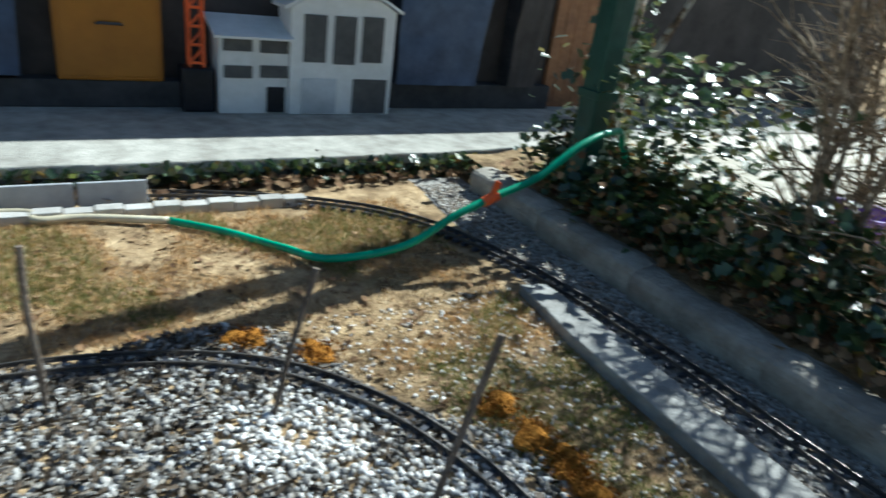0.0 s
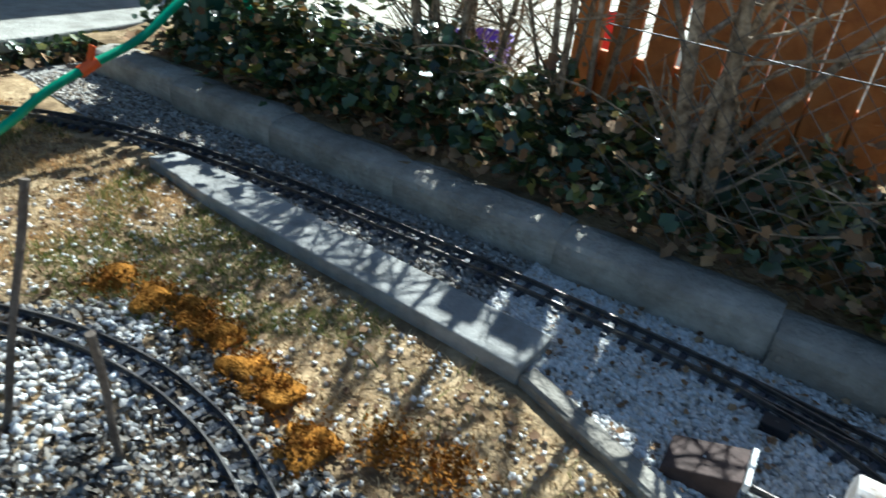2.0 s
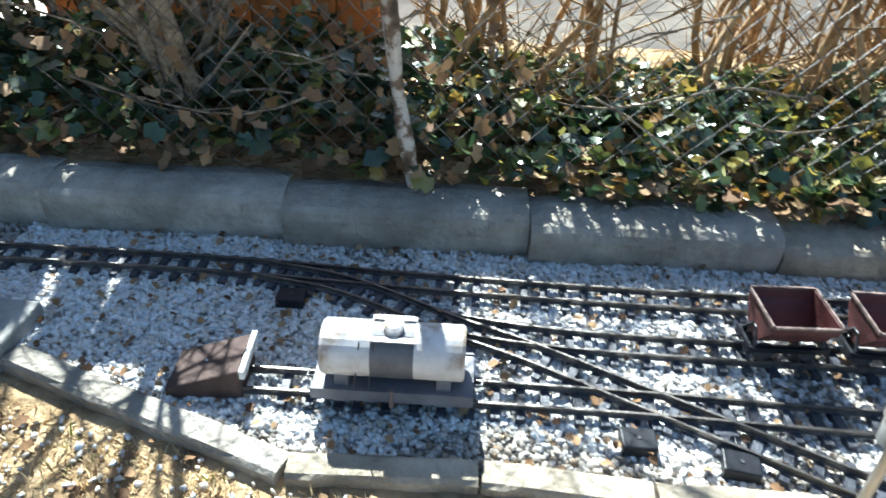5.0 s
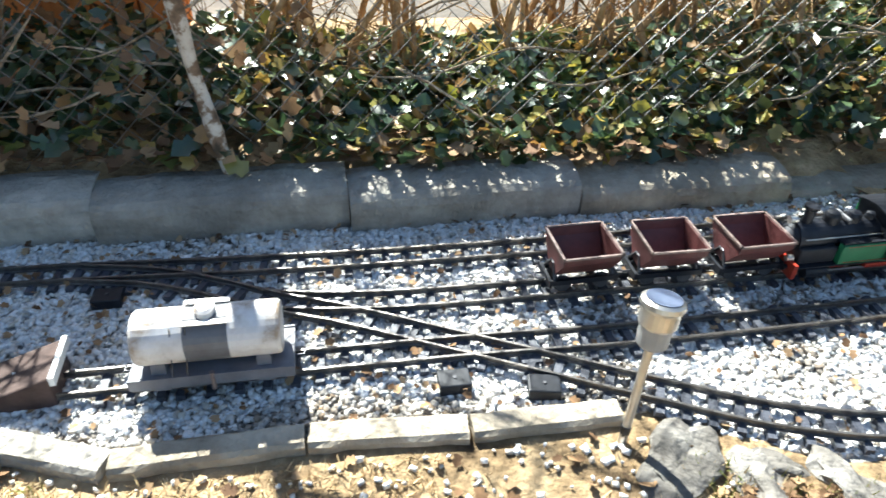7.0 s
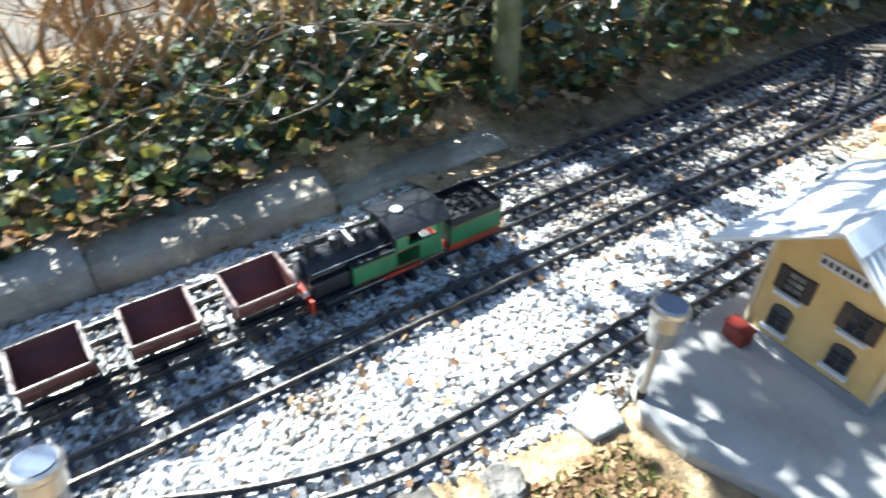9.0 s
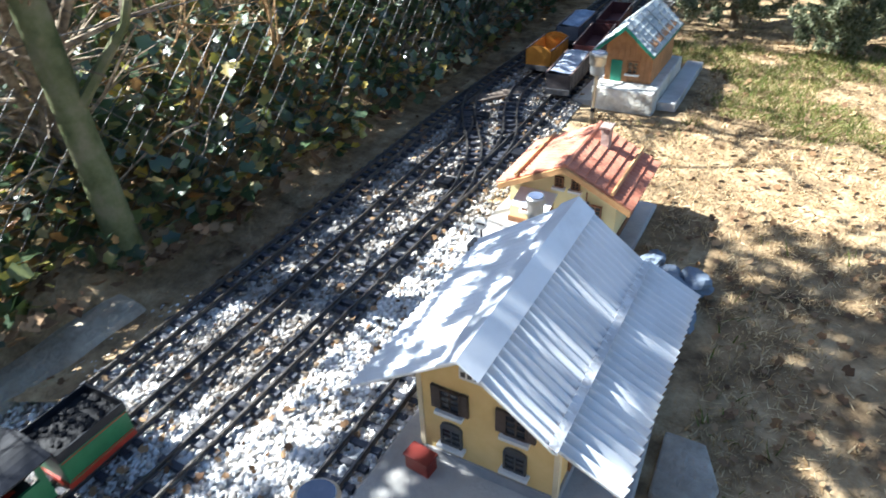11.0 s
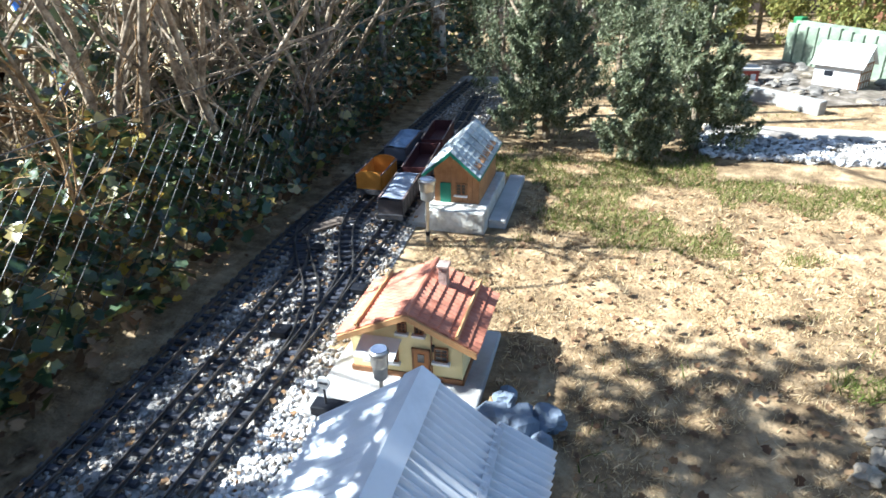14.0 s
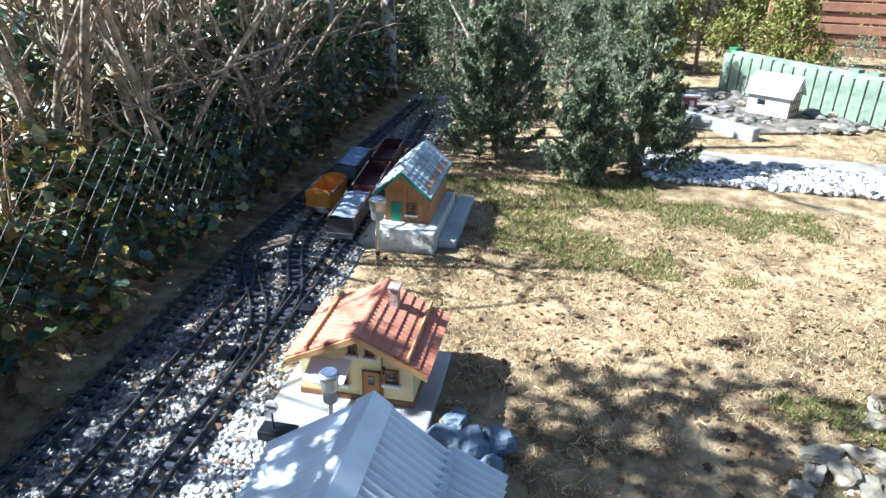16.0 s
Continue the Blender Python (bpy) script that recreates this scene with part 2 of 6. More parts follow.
PALEST = mat("pale_tan_stone", [(0.2, 0.165, 0.12), (0.34, 0.29, 0.22), (0.46, 0.41, 0.33)], 18, 0.9, bump=0.6, bscale=60, rnd=0.25, spec=0.2)
# faded green, with the shade on the far fence put into its value
FENCEG = mat("faded_green_wood", [(0.1, 0.15, 0.1), (0.24, 0.29, 0.21), (0.4, 0.43, 0.35)], 8, 0.85, bump=0.3, rnd=0.12)
FENCED = mat("dark_green_wood", [(0.02, 0.16, 0.05), (0.035, 0.2, 0.07)], 8, 0.7, bump=0.2)
LOG = mat("sawn_log", [(0.25, 0.11, 0.06), (0.4, 0.2, 0.12)], 8, 0.8, bump=0.4, rnd=0.2)

# ---- mesh helpers ----
class MB:
    """Collects vertices and faces of one mesh."""
    def __init__(self):
        self.v, self.f = [], []

    def add(self, vs, fs, m=None):
        o = len(self.v)
        self.v += [tuple(m @ Vector(p)) for p in vs] if m is not None else [tuple(p) for p in vs]
        self.f += [tuple(i + o for i in q) for q in fs]
        return self

    def box(self, x0, x1, y0, y1, z0, z1, m=None):
        return self.add([(x0, y0, z0), (x1, y0, z0), (x1, y1, z0), (x0, y1, z0), (x0, y0, z1), (x1, y0, z1), (x1, y1, z1), (x0, y1, z1)],
                        [(3, 2, 1, 0), (4, 5, 6, 7), (0, 1, 5, 4), (1, 2, 6, 5), (2, 3, 7, 6), (3, 0, 4, 7)], m)

    def prism(self, poly, a0, a1, axis="y", m=None):
        """A polygon of (u, w) pushed along an axis: y: (u, a, w), x: (a, u, w), z: (u, w, a)."""
        put = {"y": lambda u, w, a: (u, a, w), "x": lambda u, w, a: (a, u, w), "z": lambda u, w, a: (u, w, a)}[axis]
        n = len(poly)
        vs = [put(u, w, a0) for u, w in poly] + [put(u, w, a1) for u, w in poly]
        fs = [tuple(range(n)), tuple(range(2 * n - 1, n - 1, -1))] + [(i, i + n, (i + 1) % n + n, (i + 1) % n) for i in range(n)]
        return self.add(vs, fs, m)

    def tube(self, pts, radii, n=8, caps=True, m=None):
        pts = [Vector(p) for p in pts]
        if not hasattr(radii, "__len__"):
            radii = [radii] * len(pts)
        vs, fs = [], []
        side = None
        for i, p in enumerate(pts):
            d = (pts[min(i + 1, len(pts) - 1)] - pts[max(i - 1, 0)]).normalized()
            if side is None:
                side = d.orthogonal().normalized()
            side = (side - d * side.dot(d)).normalized()
            up = d.cross(side)
            for k in range(n):
                a = 2 * math.pi * k / n
                vs.append(p + (side * math.cos(a) + up * math.sin(a)) * radii[i])
        for i in range(len(pts) - 1):
            for k in range(n):
                fs.append((i * n + k, i * n + (k + 1) % n, (i + 1) * n + (k + 1) % n, (i + 1) * n + k))
        if caps:
            fs += [tuple(range(n - 1, -1, -1)), tuple((len(pts) - 1) * n + k for k in range(n))]
        return self.add(vs, fs, m)

    def lathe(self, prof, n=16, m=None):
        """Turns (r, z) pairs round the z axis."""
        vs, fs = [], []
        for r, z in prof:
            for k in range(n):
                a = 2 * math.pi * k / n
                vs.append((r * math.cos(a), r * math.sin(a), z))
        for i in range(len(prof) - 1):
            for k in range(n):
                fs.append((i * n + k, i * n + (k + 1) % n, (i + 1) * n + (k + 1) % n, (i + 1) * n + k))
        fs += [tuple(range(n - 1, -1, -1)), tuple((len(prof) - 1) * n + k for k in range(n))]
        return self.add(vs, fs, m)

    def blob(self, c, r, seed, n=2, rough=0.25):
        """An uneven rounded stone."""
        bm = bmesh.new()
        bmesh.ops.create_icosphere(bm, subdivisions=n, radius=1)
        off = Vector((seed * 3.7, seed * 1.3, seed * 2.1))
        vs = []
        for q in bm.verts:
            k = 1 + rough * noise.noise(q.co * 1.1 + off) * 1.6 + rough * 0.4 * noise.noise(q.co * 3 + off)
            vs.append((c[0] + q.co.x * r[0] * k, c[1] + q.co.y * r[1] * k, c[2] + q.co.z * r[2] * k))
        fs = [tuple(q.index for q in f.verts) for f in bm.faces]
        bm.free()
        return self.add(vs, fs)

    def mesh(self, name, material, smooth=False):
        me = bpy.data.meshes.new(name)
        me.from_pydata(self.v, [], self.f)
        me.validate()
        me.materials.append(material)
        if smooth:
            me.polygons.foreach_set("use_smooth", [True] * len(me.polygons))
        me.update()
        return me


def part(name, mb, material, parent=None, label="", smooth=False, bevel=0.0):
    ob = new(name, mb.mesh(name, material, smooth))
    ob.parent = parent
    if bevel:
        mod = ob.modifiers.new("worn_edges", "BEVEL")
        mod.width, mod.segments, mod.limit_method = bevel, 2, "ANGLE"
    if label:
        ob["label"] = label
    return ob


def thing(name, label, category, m=None, group="", kind=""):
    ob = new(name)
    ob.empty_display_size = 0.02
    if m is not None:
        ob.matrix_basis = m
    return tagged(ob, label, category, group, kind)


def solo(name, mb, material, label, category="", kind="", smooth=False, bevel=0.0, group="", m=None):
    ob = part(name, mb, material, None, "", smooth, bevel)
    if m is not None:
        ob.matrix_basis = m
    return tagged(ob, label, category, group, kind)


def scatter(name, base, faces, pos, scale, rot, material, label, category, parent=None, smooth=False):
    """Many small copies of one shape joined into a single mesh of kind stuff. pos: n x 3, scale: n x 3, rot: n x 3 x 3."""
    base = np.array(base, float)
    n, k = len(pos), len(base)
    vs = np.einsum("nij,nkj->nki", rot, base[None] * scale[:, None]) + pos[:, None]
    vs = vs.reshape(-1, 3)
    fs = [np.array(f) for f in faces]
    loops = np.concatenate([f for f in fs])
    lens = np.array([len(f) for f in fs])
    all_loops = (loops[None] + (np.arange(n) * k)[:, None]).reshape(-1)
    all_tot = np.tile(lens, n)
    all_start = np.concatenate([[0], np.cumsum(all_tot)[:-1]])
    me = bpy.data.meshes.new(name)
    me.vertices.add(len(vs)), me.loops.add(len(all_loops)), me.polygons.add(len(all_tot))
    me.vertices.foreach_set("co", vs.ravel())
    me.loops.foreach_set("vertex_index", all_loops.astype(np.int32))
    me.polygons.foreach_set("loop_start", all_start.astype(np.int32))
    me.update(calc_edges=True)
    me.validate()
    me.materials.append(material)
    ob = new(name, me)
    ob.parent = parent
    return tagged(ob, label, category, "", "stuff")


RNG = np.random.default_rng(7)


def rots(n, tilt=math.pi, rng=RNG):
    """Random turns: any heading, tipped by up to tilt."""
    a, b, c = rng.uniform(0, 2 * math.pi, n), rng.normal(0, tilt, n), rng.normal(0, tilt, n)
    ca, sa, cb, sb, cc, sc = np.cos(a), np.sin(a), np.cos(b), np.sin(b), np.cos(c), np.sin(c)
    z0 = np.zeros(n)
    o1 = np.ones(n)
    rz = np.stack([ca, -sa, z0, sa, ca, z0, z0, z0, o1], -1).reshape(n, 3, 3)
    rx = np.stack([o1, z0, z0, z0, cb, -sb, z0, sb, cb], -1).reshape(n, 3, 3)
    ry = np.stack([cc, z0, sc, z0, o1, z0, -sc, z0, cc], -1).reshape(n, 3, 3)
    return rz @ rx @ ry


CHIP = [(-1, -0.8, -0.5), (0.9, -1, -0.6), (1, 0.8, -0.5), (-0.8, 1, -0.45), (-0.7, -0.6, 0.5), (0.8, -0.7, 0.35), (0.6, 0.7, 0.55), (-0.75, 0.6, 0.4)]
CHIP_F = [(3, 2, 1, 0), (4, 5, 6, 7), (0, 1, 5, 4), (1, 2, 6, 5), (2, 3, 7, 6), (3, 0, 4, 7)]
LEAF = [(0, -0.5, 0), (0.42, -0.35, 0.1), (0.3, -0.05, 0.06), (0.5, 0.15, 0.12), (0.0, 0.62, -0.04), (-0.5, 0.15, 0.12), (-0.3, -0.05, 0.06), (-0.42, -0.35, 0.1), (0, 0, 0)]
LEAF_F = [(8, 0, 1, 2), (8, 2, 3, 4), (8, 4, 5, 6), (8, 6, 7, 0)]
BLADE = [(-0.5, 0, 0), (0.5, 0, 0), (0.3, 0.15, 0.55), (-0.3, 0.15, 0.55), (0, 0.5, 1)]
BLADE_F = [(0, 1, 2, 3), (3, 2, 4)]


def line_at(pts, y):
    """x of a polyline of (y, x), y falling, at y."""
    return np.interp(-np.asarray(y), [-p[0] for p in pts], [p[1] for p in pts])

# ---- plan ----
KERB_X = [(2.4, 0.30), (1.0, 0.258), (0.0, 0.25), (-1.4, 0.215), (-2.2, 0.225), (-3.6, 0.235), (-6.5, 0.25)]       # front of the kerb: (y, x)
BED_X = [(2.4, 0.1), (1.2, -0.01), (0.9, -0.05), (-0.08, -0.12), (-0.42, -0.21), (-0.55, -0.26), (-1.28, -0.28), (-1.5, -0.40), (-1.8, -0.47), (-2.06, -0.49), (-2.2, -0.44), (-2.83, -0.44), (-2.9, -0.28), (-3.8, -0.22), (-5.2, -0.2), (-6.5, -0.2)]


def lawn_z(x, y):
    """Gentle unevenness of the garden."""
    return 0.012 * noise.noise((x * 1.3, y * 1.3, 0)) + 0.006 * noise.noise((x * 5, y * 5, 3))


# ---- ground ----
def ground_sheet():
    xs = [-400, -60, -12, -5] + list(np.linspace(-3.4, 1.0, 62)) + [1.5, 2.2, 5, 12, 60, 400]
    ys = [-400, -60, -20, -12] + list(np.linspace(-8.5, 2.3, 130)) + [3, 6, 20, 60, 400]
    mb = MB()
    for y in ys:
        for x in xs:
            far = abs(x) > 3.5 or y < -8.6 or y > 2.4
            z = -0.015 if far else lawn_z(x, y) - 0.006
            kx = float(line_at(KERB_X, min(max(y, -6.5), 2.4)))
            if float(line_at(BED_X, min(max(y, -6.5), 2.4))) + 0.04 < x < kx + 0.1 and not far:
                z = -0.03
            mb.v.append((x, y, z))
    w = len(xs)
    for j in range(len(ys) - 1):
        for i in range(w - 1):
            mb.f.append((j * w + i, j * w + i + 1, (j + 1) * w + i + 1, (j + 1) * w + i))
    return mb


solo("ground", ground_sheet(), SOIL, "brown earthy garden ground under a thin dry lawn", "ground", "structure", smooth=True)


def strip_sheet(y0, y1, n, left, right, zf, cols=8):
    mb = MB()
    for j in range(n + 1):
        y = y0 + (y1 - y0) * j / n
        a, b = left(y), right(y)
        for i in range(cols + 1):
            x = a + (b - a) * i / cols
            mb.v.append((x, y, zf(x, y)))
    for j in range(n):
        for i in range(cols):
            p = j * (cols + 1) + i
            mb.f.append((p, p + cols + 1, p + cols + 2, p + 1))
    return mb


solo("ballast_bed", strip_sheet(2.2, -6.4, 160, lambda y: float(line_at(BED_X, y)) - 0.01, lambda y: float(line_at(KERB_X, y)) + 0.03, lambda x, y: -0.004 + 0.004 * noise.noise((x * 14, y * 14, 1))), BED, "dark grit bed under the model railway ballast", "ground", "structure", smooth=True)
# bank behind the kerb, rising a little; lower where the kerb is sunk
def bank_z(x, y):
    low = min(1.0, max(0.0, (-0.4 - y) / 1.3))
    u = min(1.0, max(0.0, 1 - (x - float(line_at(KERB_X, max(y, -6.5))) - 0.05) / 0.2))
    return 0.095 + 0.06 * max(0, x - 0.35) + 0.02 * noise.noise((x * 5, y * 5, 7)) * (1 - 0.7 * u) - 0.04 * low * u - 0.05 * u * min(1.0, max(0.0, (-1.6 - y) / 0.6))


solo("bank", strip_sheet(2.2, -7.5, 130, lambda y: float(line_at(KERB_X, max(y, -6.5))) + (0.06 if y > -2.1 else -0.075), lambda y: 1.15, bank_z, 14), SOIL, "shaded earth bank covered with leaf litter", "ground", "structure", smooth=True)
mb = MB()
mb.box(1.15, 14, -14, 2.3, 0.0, 0.13)
solo("yard", mb, YARD, "grey yard ground beyond the hedge, darkened to hold its shade", "ground", "structure")

# pale sheet on the yard: its brightness stands in for sunlight
solo("yard_path", MB().prism([(0.95, 0.5), (14, 0.3), (14, 2.25), (0.8, 2.25), (0.82, 1.2)], 0.1, 0.137, "z"), mat("pale_path", [(0.4, 0.36, 0.28), (0.6, 0.56, 0.47), (0.7, 0.67, 0.6)], 5, 0.9, bump=0.4, bscale=50, spec=0.15), "path beyond the shrubs, sunlight put into its pale colour", "path", "structure")

# pale lawn sheet added so bright sunlit gaps show through the hedge
solo("yard_lawn", MB().prism([(1.5, -2.7), (1.3, -3.4), (1.25, -13.9), (13.9, -13.9), (13.9, -2.2)], 0.1, 0.136, "z"), mat("dry_yard_lawn", [(0.3, 0.24, 0.12), (0.52, 0.44, 0.25), (0.64, 0.57, 0.38)], 4, 0.95, bump=0.5, bscale=60, spec=0.1), "dry lawn behind the hedge, sunlight put into its pale colour", "lawn", "structure")

# ---- kerb ----
kerb = thing("kerb", "weathered grey concrete kerb along the track bed", "kerb", kind="structure")
k_mesh = {}
y = 2.014
i = 0
while y > -6.2:
    y2 = y - 0.489
    xa, xb = float(line_at(KERB_X, y)), float(line_at(KERB_X, y2))
    L = 0.487
    kind_ = ("clean" if y > -1.35 else "earthy") + str(i % 3)
    if kind_ not in k_mesh:
        mb = MB()
        prof = [(0.012, -0.05), (0.0, 0.03), (0.0, 0.062), (0.005, 0.076), (0.016, 0.085), (0.045, 0.092), (0.085, 0.096), (0.118, 0.092), (0.126, 0.08), (0.128, -0.05)]
        for k in range(13):
            yy = -L / 2 + L * k / 12
            end = 0.0018 if k in (0, 12) else 0.0
            for q, (u, w) in enumerate(prof):
                j = noise.noise((q * 0.6 + i * 7, yy * 14, i)) * (0.0045 if w > 0 else 0)
                mb.v.append((u + j + end * (1 if q < 5 else -1), yy, w + j * 0.8 - end))
        n = len(prof)
        for k in range(12):
            for q in range(n):
                mb.f.append((k * n + q, (k + 1) * n + q, (k + 1) * n + (q + 1) % n, k * n + (q + 1) % n))
        mb.f += [tuple(range(n)), tuple(range(13 * n - 1, 12 * n - 1, -1))]
        k_mesh[kind_] = mb.mesh("kerb_stone", KERB if y > -1.35 else KERB_D)
    ob = new("kerb_stone", k_mesh[kind_])
    ob.parent = kerb
    ob.matrix_basis = pose((xa + xb) / 2, (y + y2) / 2, 0.002 * math.sin(i * 2.3) - float(np.interp(-y, [0.3, 0.9, 1.4, 1.8, 2.05, 2.4], [-0.006, 0.006, 0.022, 0.055, 0.085, 0.13])), 0, 0.6 * math.sin(i * 1.7), math.degrees(math.atan2(-(xa - xb), 0.489)) * -1)
    y, i = y2, i + 1

# ---- tracks ----
def dense(pts, step=0.012):
    """A smooth line through plan points, in even steps."""
    p = [Vector((*q, 0)) for q in pts]
    p = [2 * p[0] - p[1]] + p + [2 * p[-1] - p[-2]]
    out = []
    for a, b, c, d in zip(p, p[1:], p[2:], p[3:]):
        for k in range(24):
            t = k / 24
            out.append(0.5 * (2 * b + (c - a) * t + (2 * a - 5 * b + 4 * c - d) * t * t + (3 * b - a - 3 * c + d) * t ** 3))
    out.append(p[-2])
    even, acc = [out[0]], 0.0
    for a, b in zip(out, out[1:]):
        acc += (b - a).length
        if acc >= step:
            even.append(b)
            acc = 0.0
    return even


GAUGE = 0.0435
tie_mb = MB()
tie_mb.prism([(-0.0078, 0), (0.0078, 0), (0.0064, 0.0105), (-0.0064, 0.0105)], -0.041, 0.041, "x")
for s in (-1, 1):
    tie_mb.box(s * GAUGE / 2 - 0.006, s * GAUGE / 2 + 0.006, -0.003, 0.003, 0.0095, 0.0125)
TIE_MESH = tie_mb.mesh("sleeper", TIE)


def track(label, pts, lift=0.0, pitch=0.040, skip=None):
    root = thing("railway_track", label, "track", pose(0, 0, lift), group="model railway tracks")
    line = dense(pts)
    head = []
    for i, p in enumerate(line):
        d = (line[min(i + 1, len(line) - 1)] - line[max(i - 1, 0)]).normalized()
        head.append((p, d))
    for s in (-1, 1):
        mb = MB()
        prof = [(-0.0038, 0.010), (0.0038, 0.010), (0.0036, 0.0118), (0.0012, 0.0128), (0.0012, 0.0178), (0.0023, 0.019), (0.0019, 0.0212), (-0.0019, 0.0212), (-0.0023, 0.019), (-0.0012, 0.0178), (-0.0012, 0.0128), (-0.0036, 0.0118)]
        n = len(prof)
        for p, d in head:
            side = Vector((-d.y, d.x, 0))
            for u, z in prof:
                q = p + side * (s * GAUGE / 2 + u)
                mb.v.append((q.x, q.y, z))
        for i in range(len(head) - 1):
            for k in range(n):
                mb.f.append((i * n + k, (i + 1) * n + k, (i + 1) * n + (k + 1) % n, i * n + (k + 1) % n))
        part("rail", mb, RAIL, root)
    acc = 0.0
    for (p, d), (q, _) in zip(head, head[1:]):
        acc += (q - p).length
        if acc >= pitch:
            acc -= pitch
            if skip and skip(p.x, p.y):
                continue
            ob = new("sleeper", TIE_MESH)
            ob.parent = root
            ob.matrix_basis = pose(p.x, p.y, 0.0, 0, 0, math.degrees(math.atan2(d.y, d.x)) + 90 + random.uniform(-1.5, 1.5))


T1 = [(-2.2, 2.13), (-1.6, 2.17), (-1.0, 2.15), (-0.6, 2.05), (-0.3, 1.9), (-0.12, 1.72), (0.0, 1.45), (0.07, 1.15), (0.11, 0.85), (0.128, 0.5), (0.138, 0.1), (0.134, -0.35), (0.115, -0.75), (0.105, -1.2), (0.112, -1.8), (0.122, -2.3), (0.132, -2.8), (0.15, -3.2), (0.16, -3.5), (0.162, -3.75), (0.15, -4.2), (0.12, -5.0), (0.09, -6.2)]
T2 = [(0.012, -0.75), (-0.012, -0.9), (-0.022, -1.1), (-0.023, -1.6), (-0.02, -2.2), (-0.012, -2.7), (0.008, -3.1), (0.017, -3.3), (0.026, -3.45), (0.054, -3.56), (0.105, -3.67), (0.145, -3.78), (0.156, -3.9)]
T3 = [(-0.146, -0.46), (-0.147, -0.8), (-0.15, -1.1), (-0.158, -1.4), (-0.156, -2.0), (-0.156, -2.6), (-0.155, -3.2), (-0.145, -3.8), (-0.12, -4.4), (-0.09, -5.0), (-0.05, -5.8)]
T4 = [(0.128, -0.42), (0.1, -0.56), (0.055, -0.67), (0.0, -0.78), (-0.05, -0.9), (-0.135, -1.07), (-0.215, -1.23), (-0.285, -1.37), (-0.35, -1.51), (-0.392, -1.66), (-0.404, -1.82), (-0.4, -2.0), (-0.395, -2.3), (-0.393, -2.62), (-0.39, -2.9)]
LOOP = [(-1.9, 0.95), (-1.62, 1.12), (-1.38, 1.165), (-1.07, 1.11), (-0.85, 0.995), (-0.70, 0.82), (-0.61, 0.63), (-0.568, 0.43), (-0.572, 0.25), (-0.61, 0.1), (-0.68, -0.05), (-0.8, -0.18), (-0.98, -0.28)]
X1 = [(-0.154, -3.05), (-0.14, -3.16), (-0.121, -3.22), (-0.098, -3.3), (-0.055, -3.4), (0.02, -3.52), (0.085, -3.63), (0.112, -3.68)]
X3 = [(-0.152, -3.32), (-0.14, -3.43), (-0.105, -3.55), (-0.045, -3.69), (-0.008, -3.8), (0.012, -3.95), (0.014, -4.4), (0.02, -5.0)]
track("narrow dark model track along the concrete kerb", T1)
track("straight dark model track through the white ballast", T2, 0.0004)
track("model siding with the parked tank wagon on it", T3, 0.0008, skip=lambda x, y: y > -0.5)
track("diverging model track crossing the sidings to the station", T4, 0.0012)
track("curved model track on grey gravel round the garden bed", LOOP)
track("curved turnout track between two station sidings", X1, 0.0016)
track("curved turnout track leading to the orange wagon", X3, 0.0024)


def point_motor(x, y, rz, w=0.042, l=0.05):
    root = thing("point_motor", "small black plastic point motor box beside the rails", "point motor", pose(x, y, 0.002, 0, 0, rz), group="point motors")
    part("case", MB().prism([(-w / 2, 0), (w / 2, 0), (w / 2 - 0.003, 0.018), (-w / 2 + 0.003, 0.018)], -l / 2, l / 2), BLACK, root, bevel=0.002)
    part("rod", MB().tube([(w / 2, 0, 0.006), (w / 2 + 0.04, 0, 0.006)], 0.0015, 6), STEEL, root)
    part("screw", MB().lathe([(0.003, 0.0175), (0.003, 0.0195)], 8), STEEL, root)


point_motor(0.058, -0.49, 0)
point_motor(-0.215, -1.055, 0)
point_motor(-0.245, -1.19, -10)
point_motor(-0.082, -3.16, 180, 0.05, 0.045)
point_motor(-0.2, -3.41, 0, 0.05, 0.04)
point_motor(0.03, -3.63, 180, 0.04, 0.04)
solo("wooden_plank", MB().box(-0.03, 0.03, -0.11, 0.11, 0.004, 0.014), STAKE, "weathered grey plank lying between the sidings", "plank", bevel=0.002, m=pose(0.075, -3.82, 0, 0, 0, -38))

# ---- slabs and edging by the tracks ----
mb = MB().prism([(-0.065, 1.16), (0.02, 1.14), (0.03, 0.83), (0.008, 0.47), (-0.012, -0.078), (-0.142, -0.075), (-0.122, 0.3), (-0.1, 0.88)], -0.02, 0.03, "z")
solo("concrete_slab", mb, CONC, "long narrow grey concrete slab lying beside the track", "slab", bevel=0.004)
edging = thing("edging", "thin concrete edging strips between lawn and ballast", "edging", kind="structure")
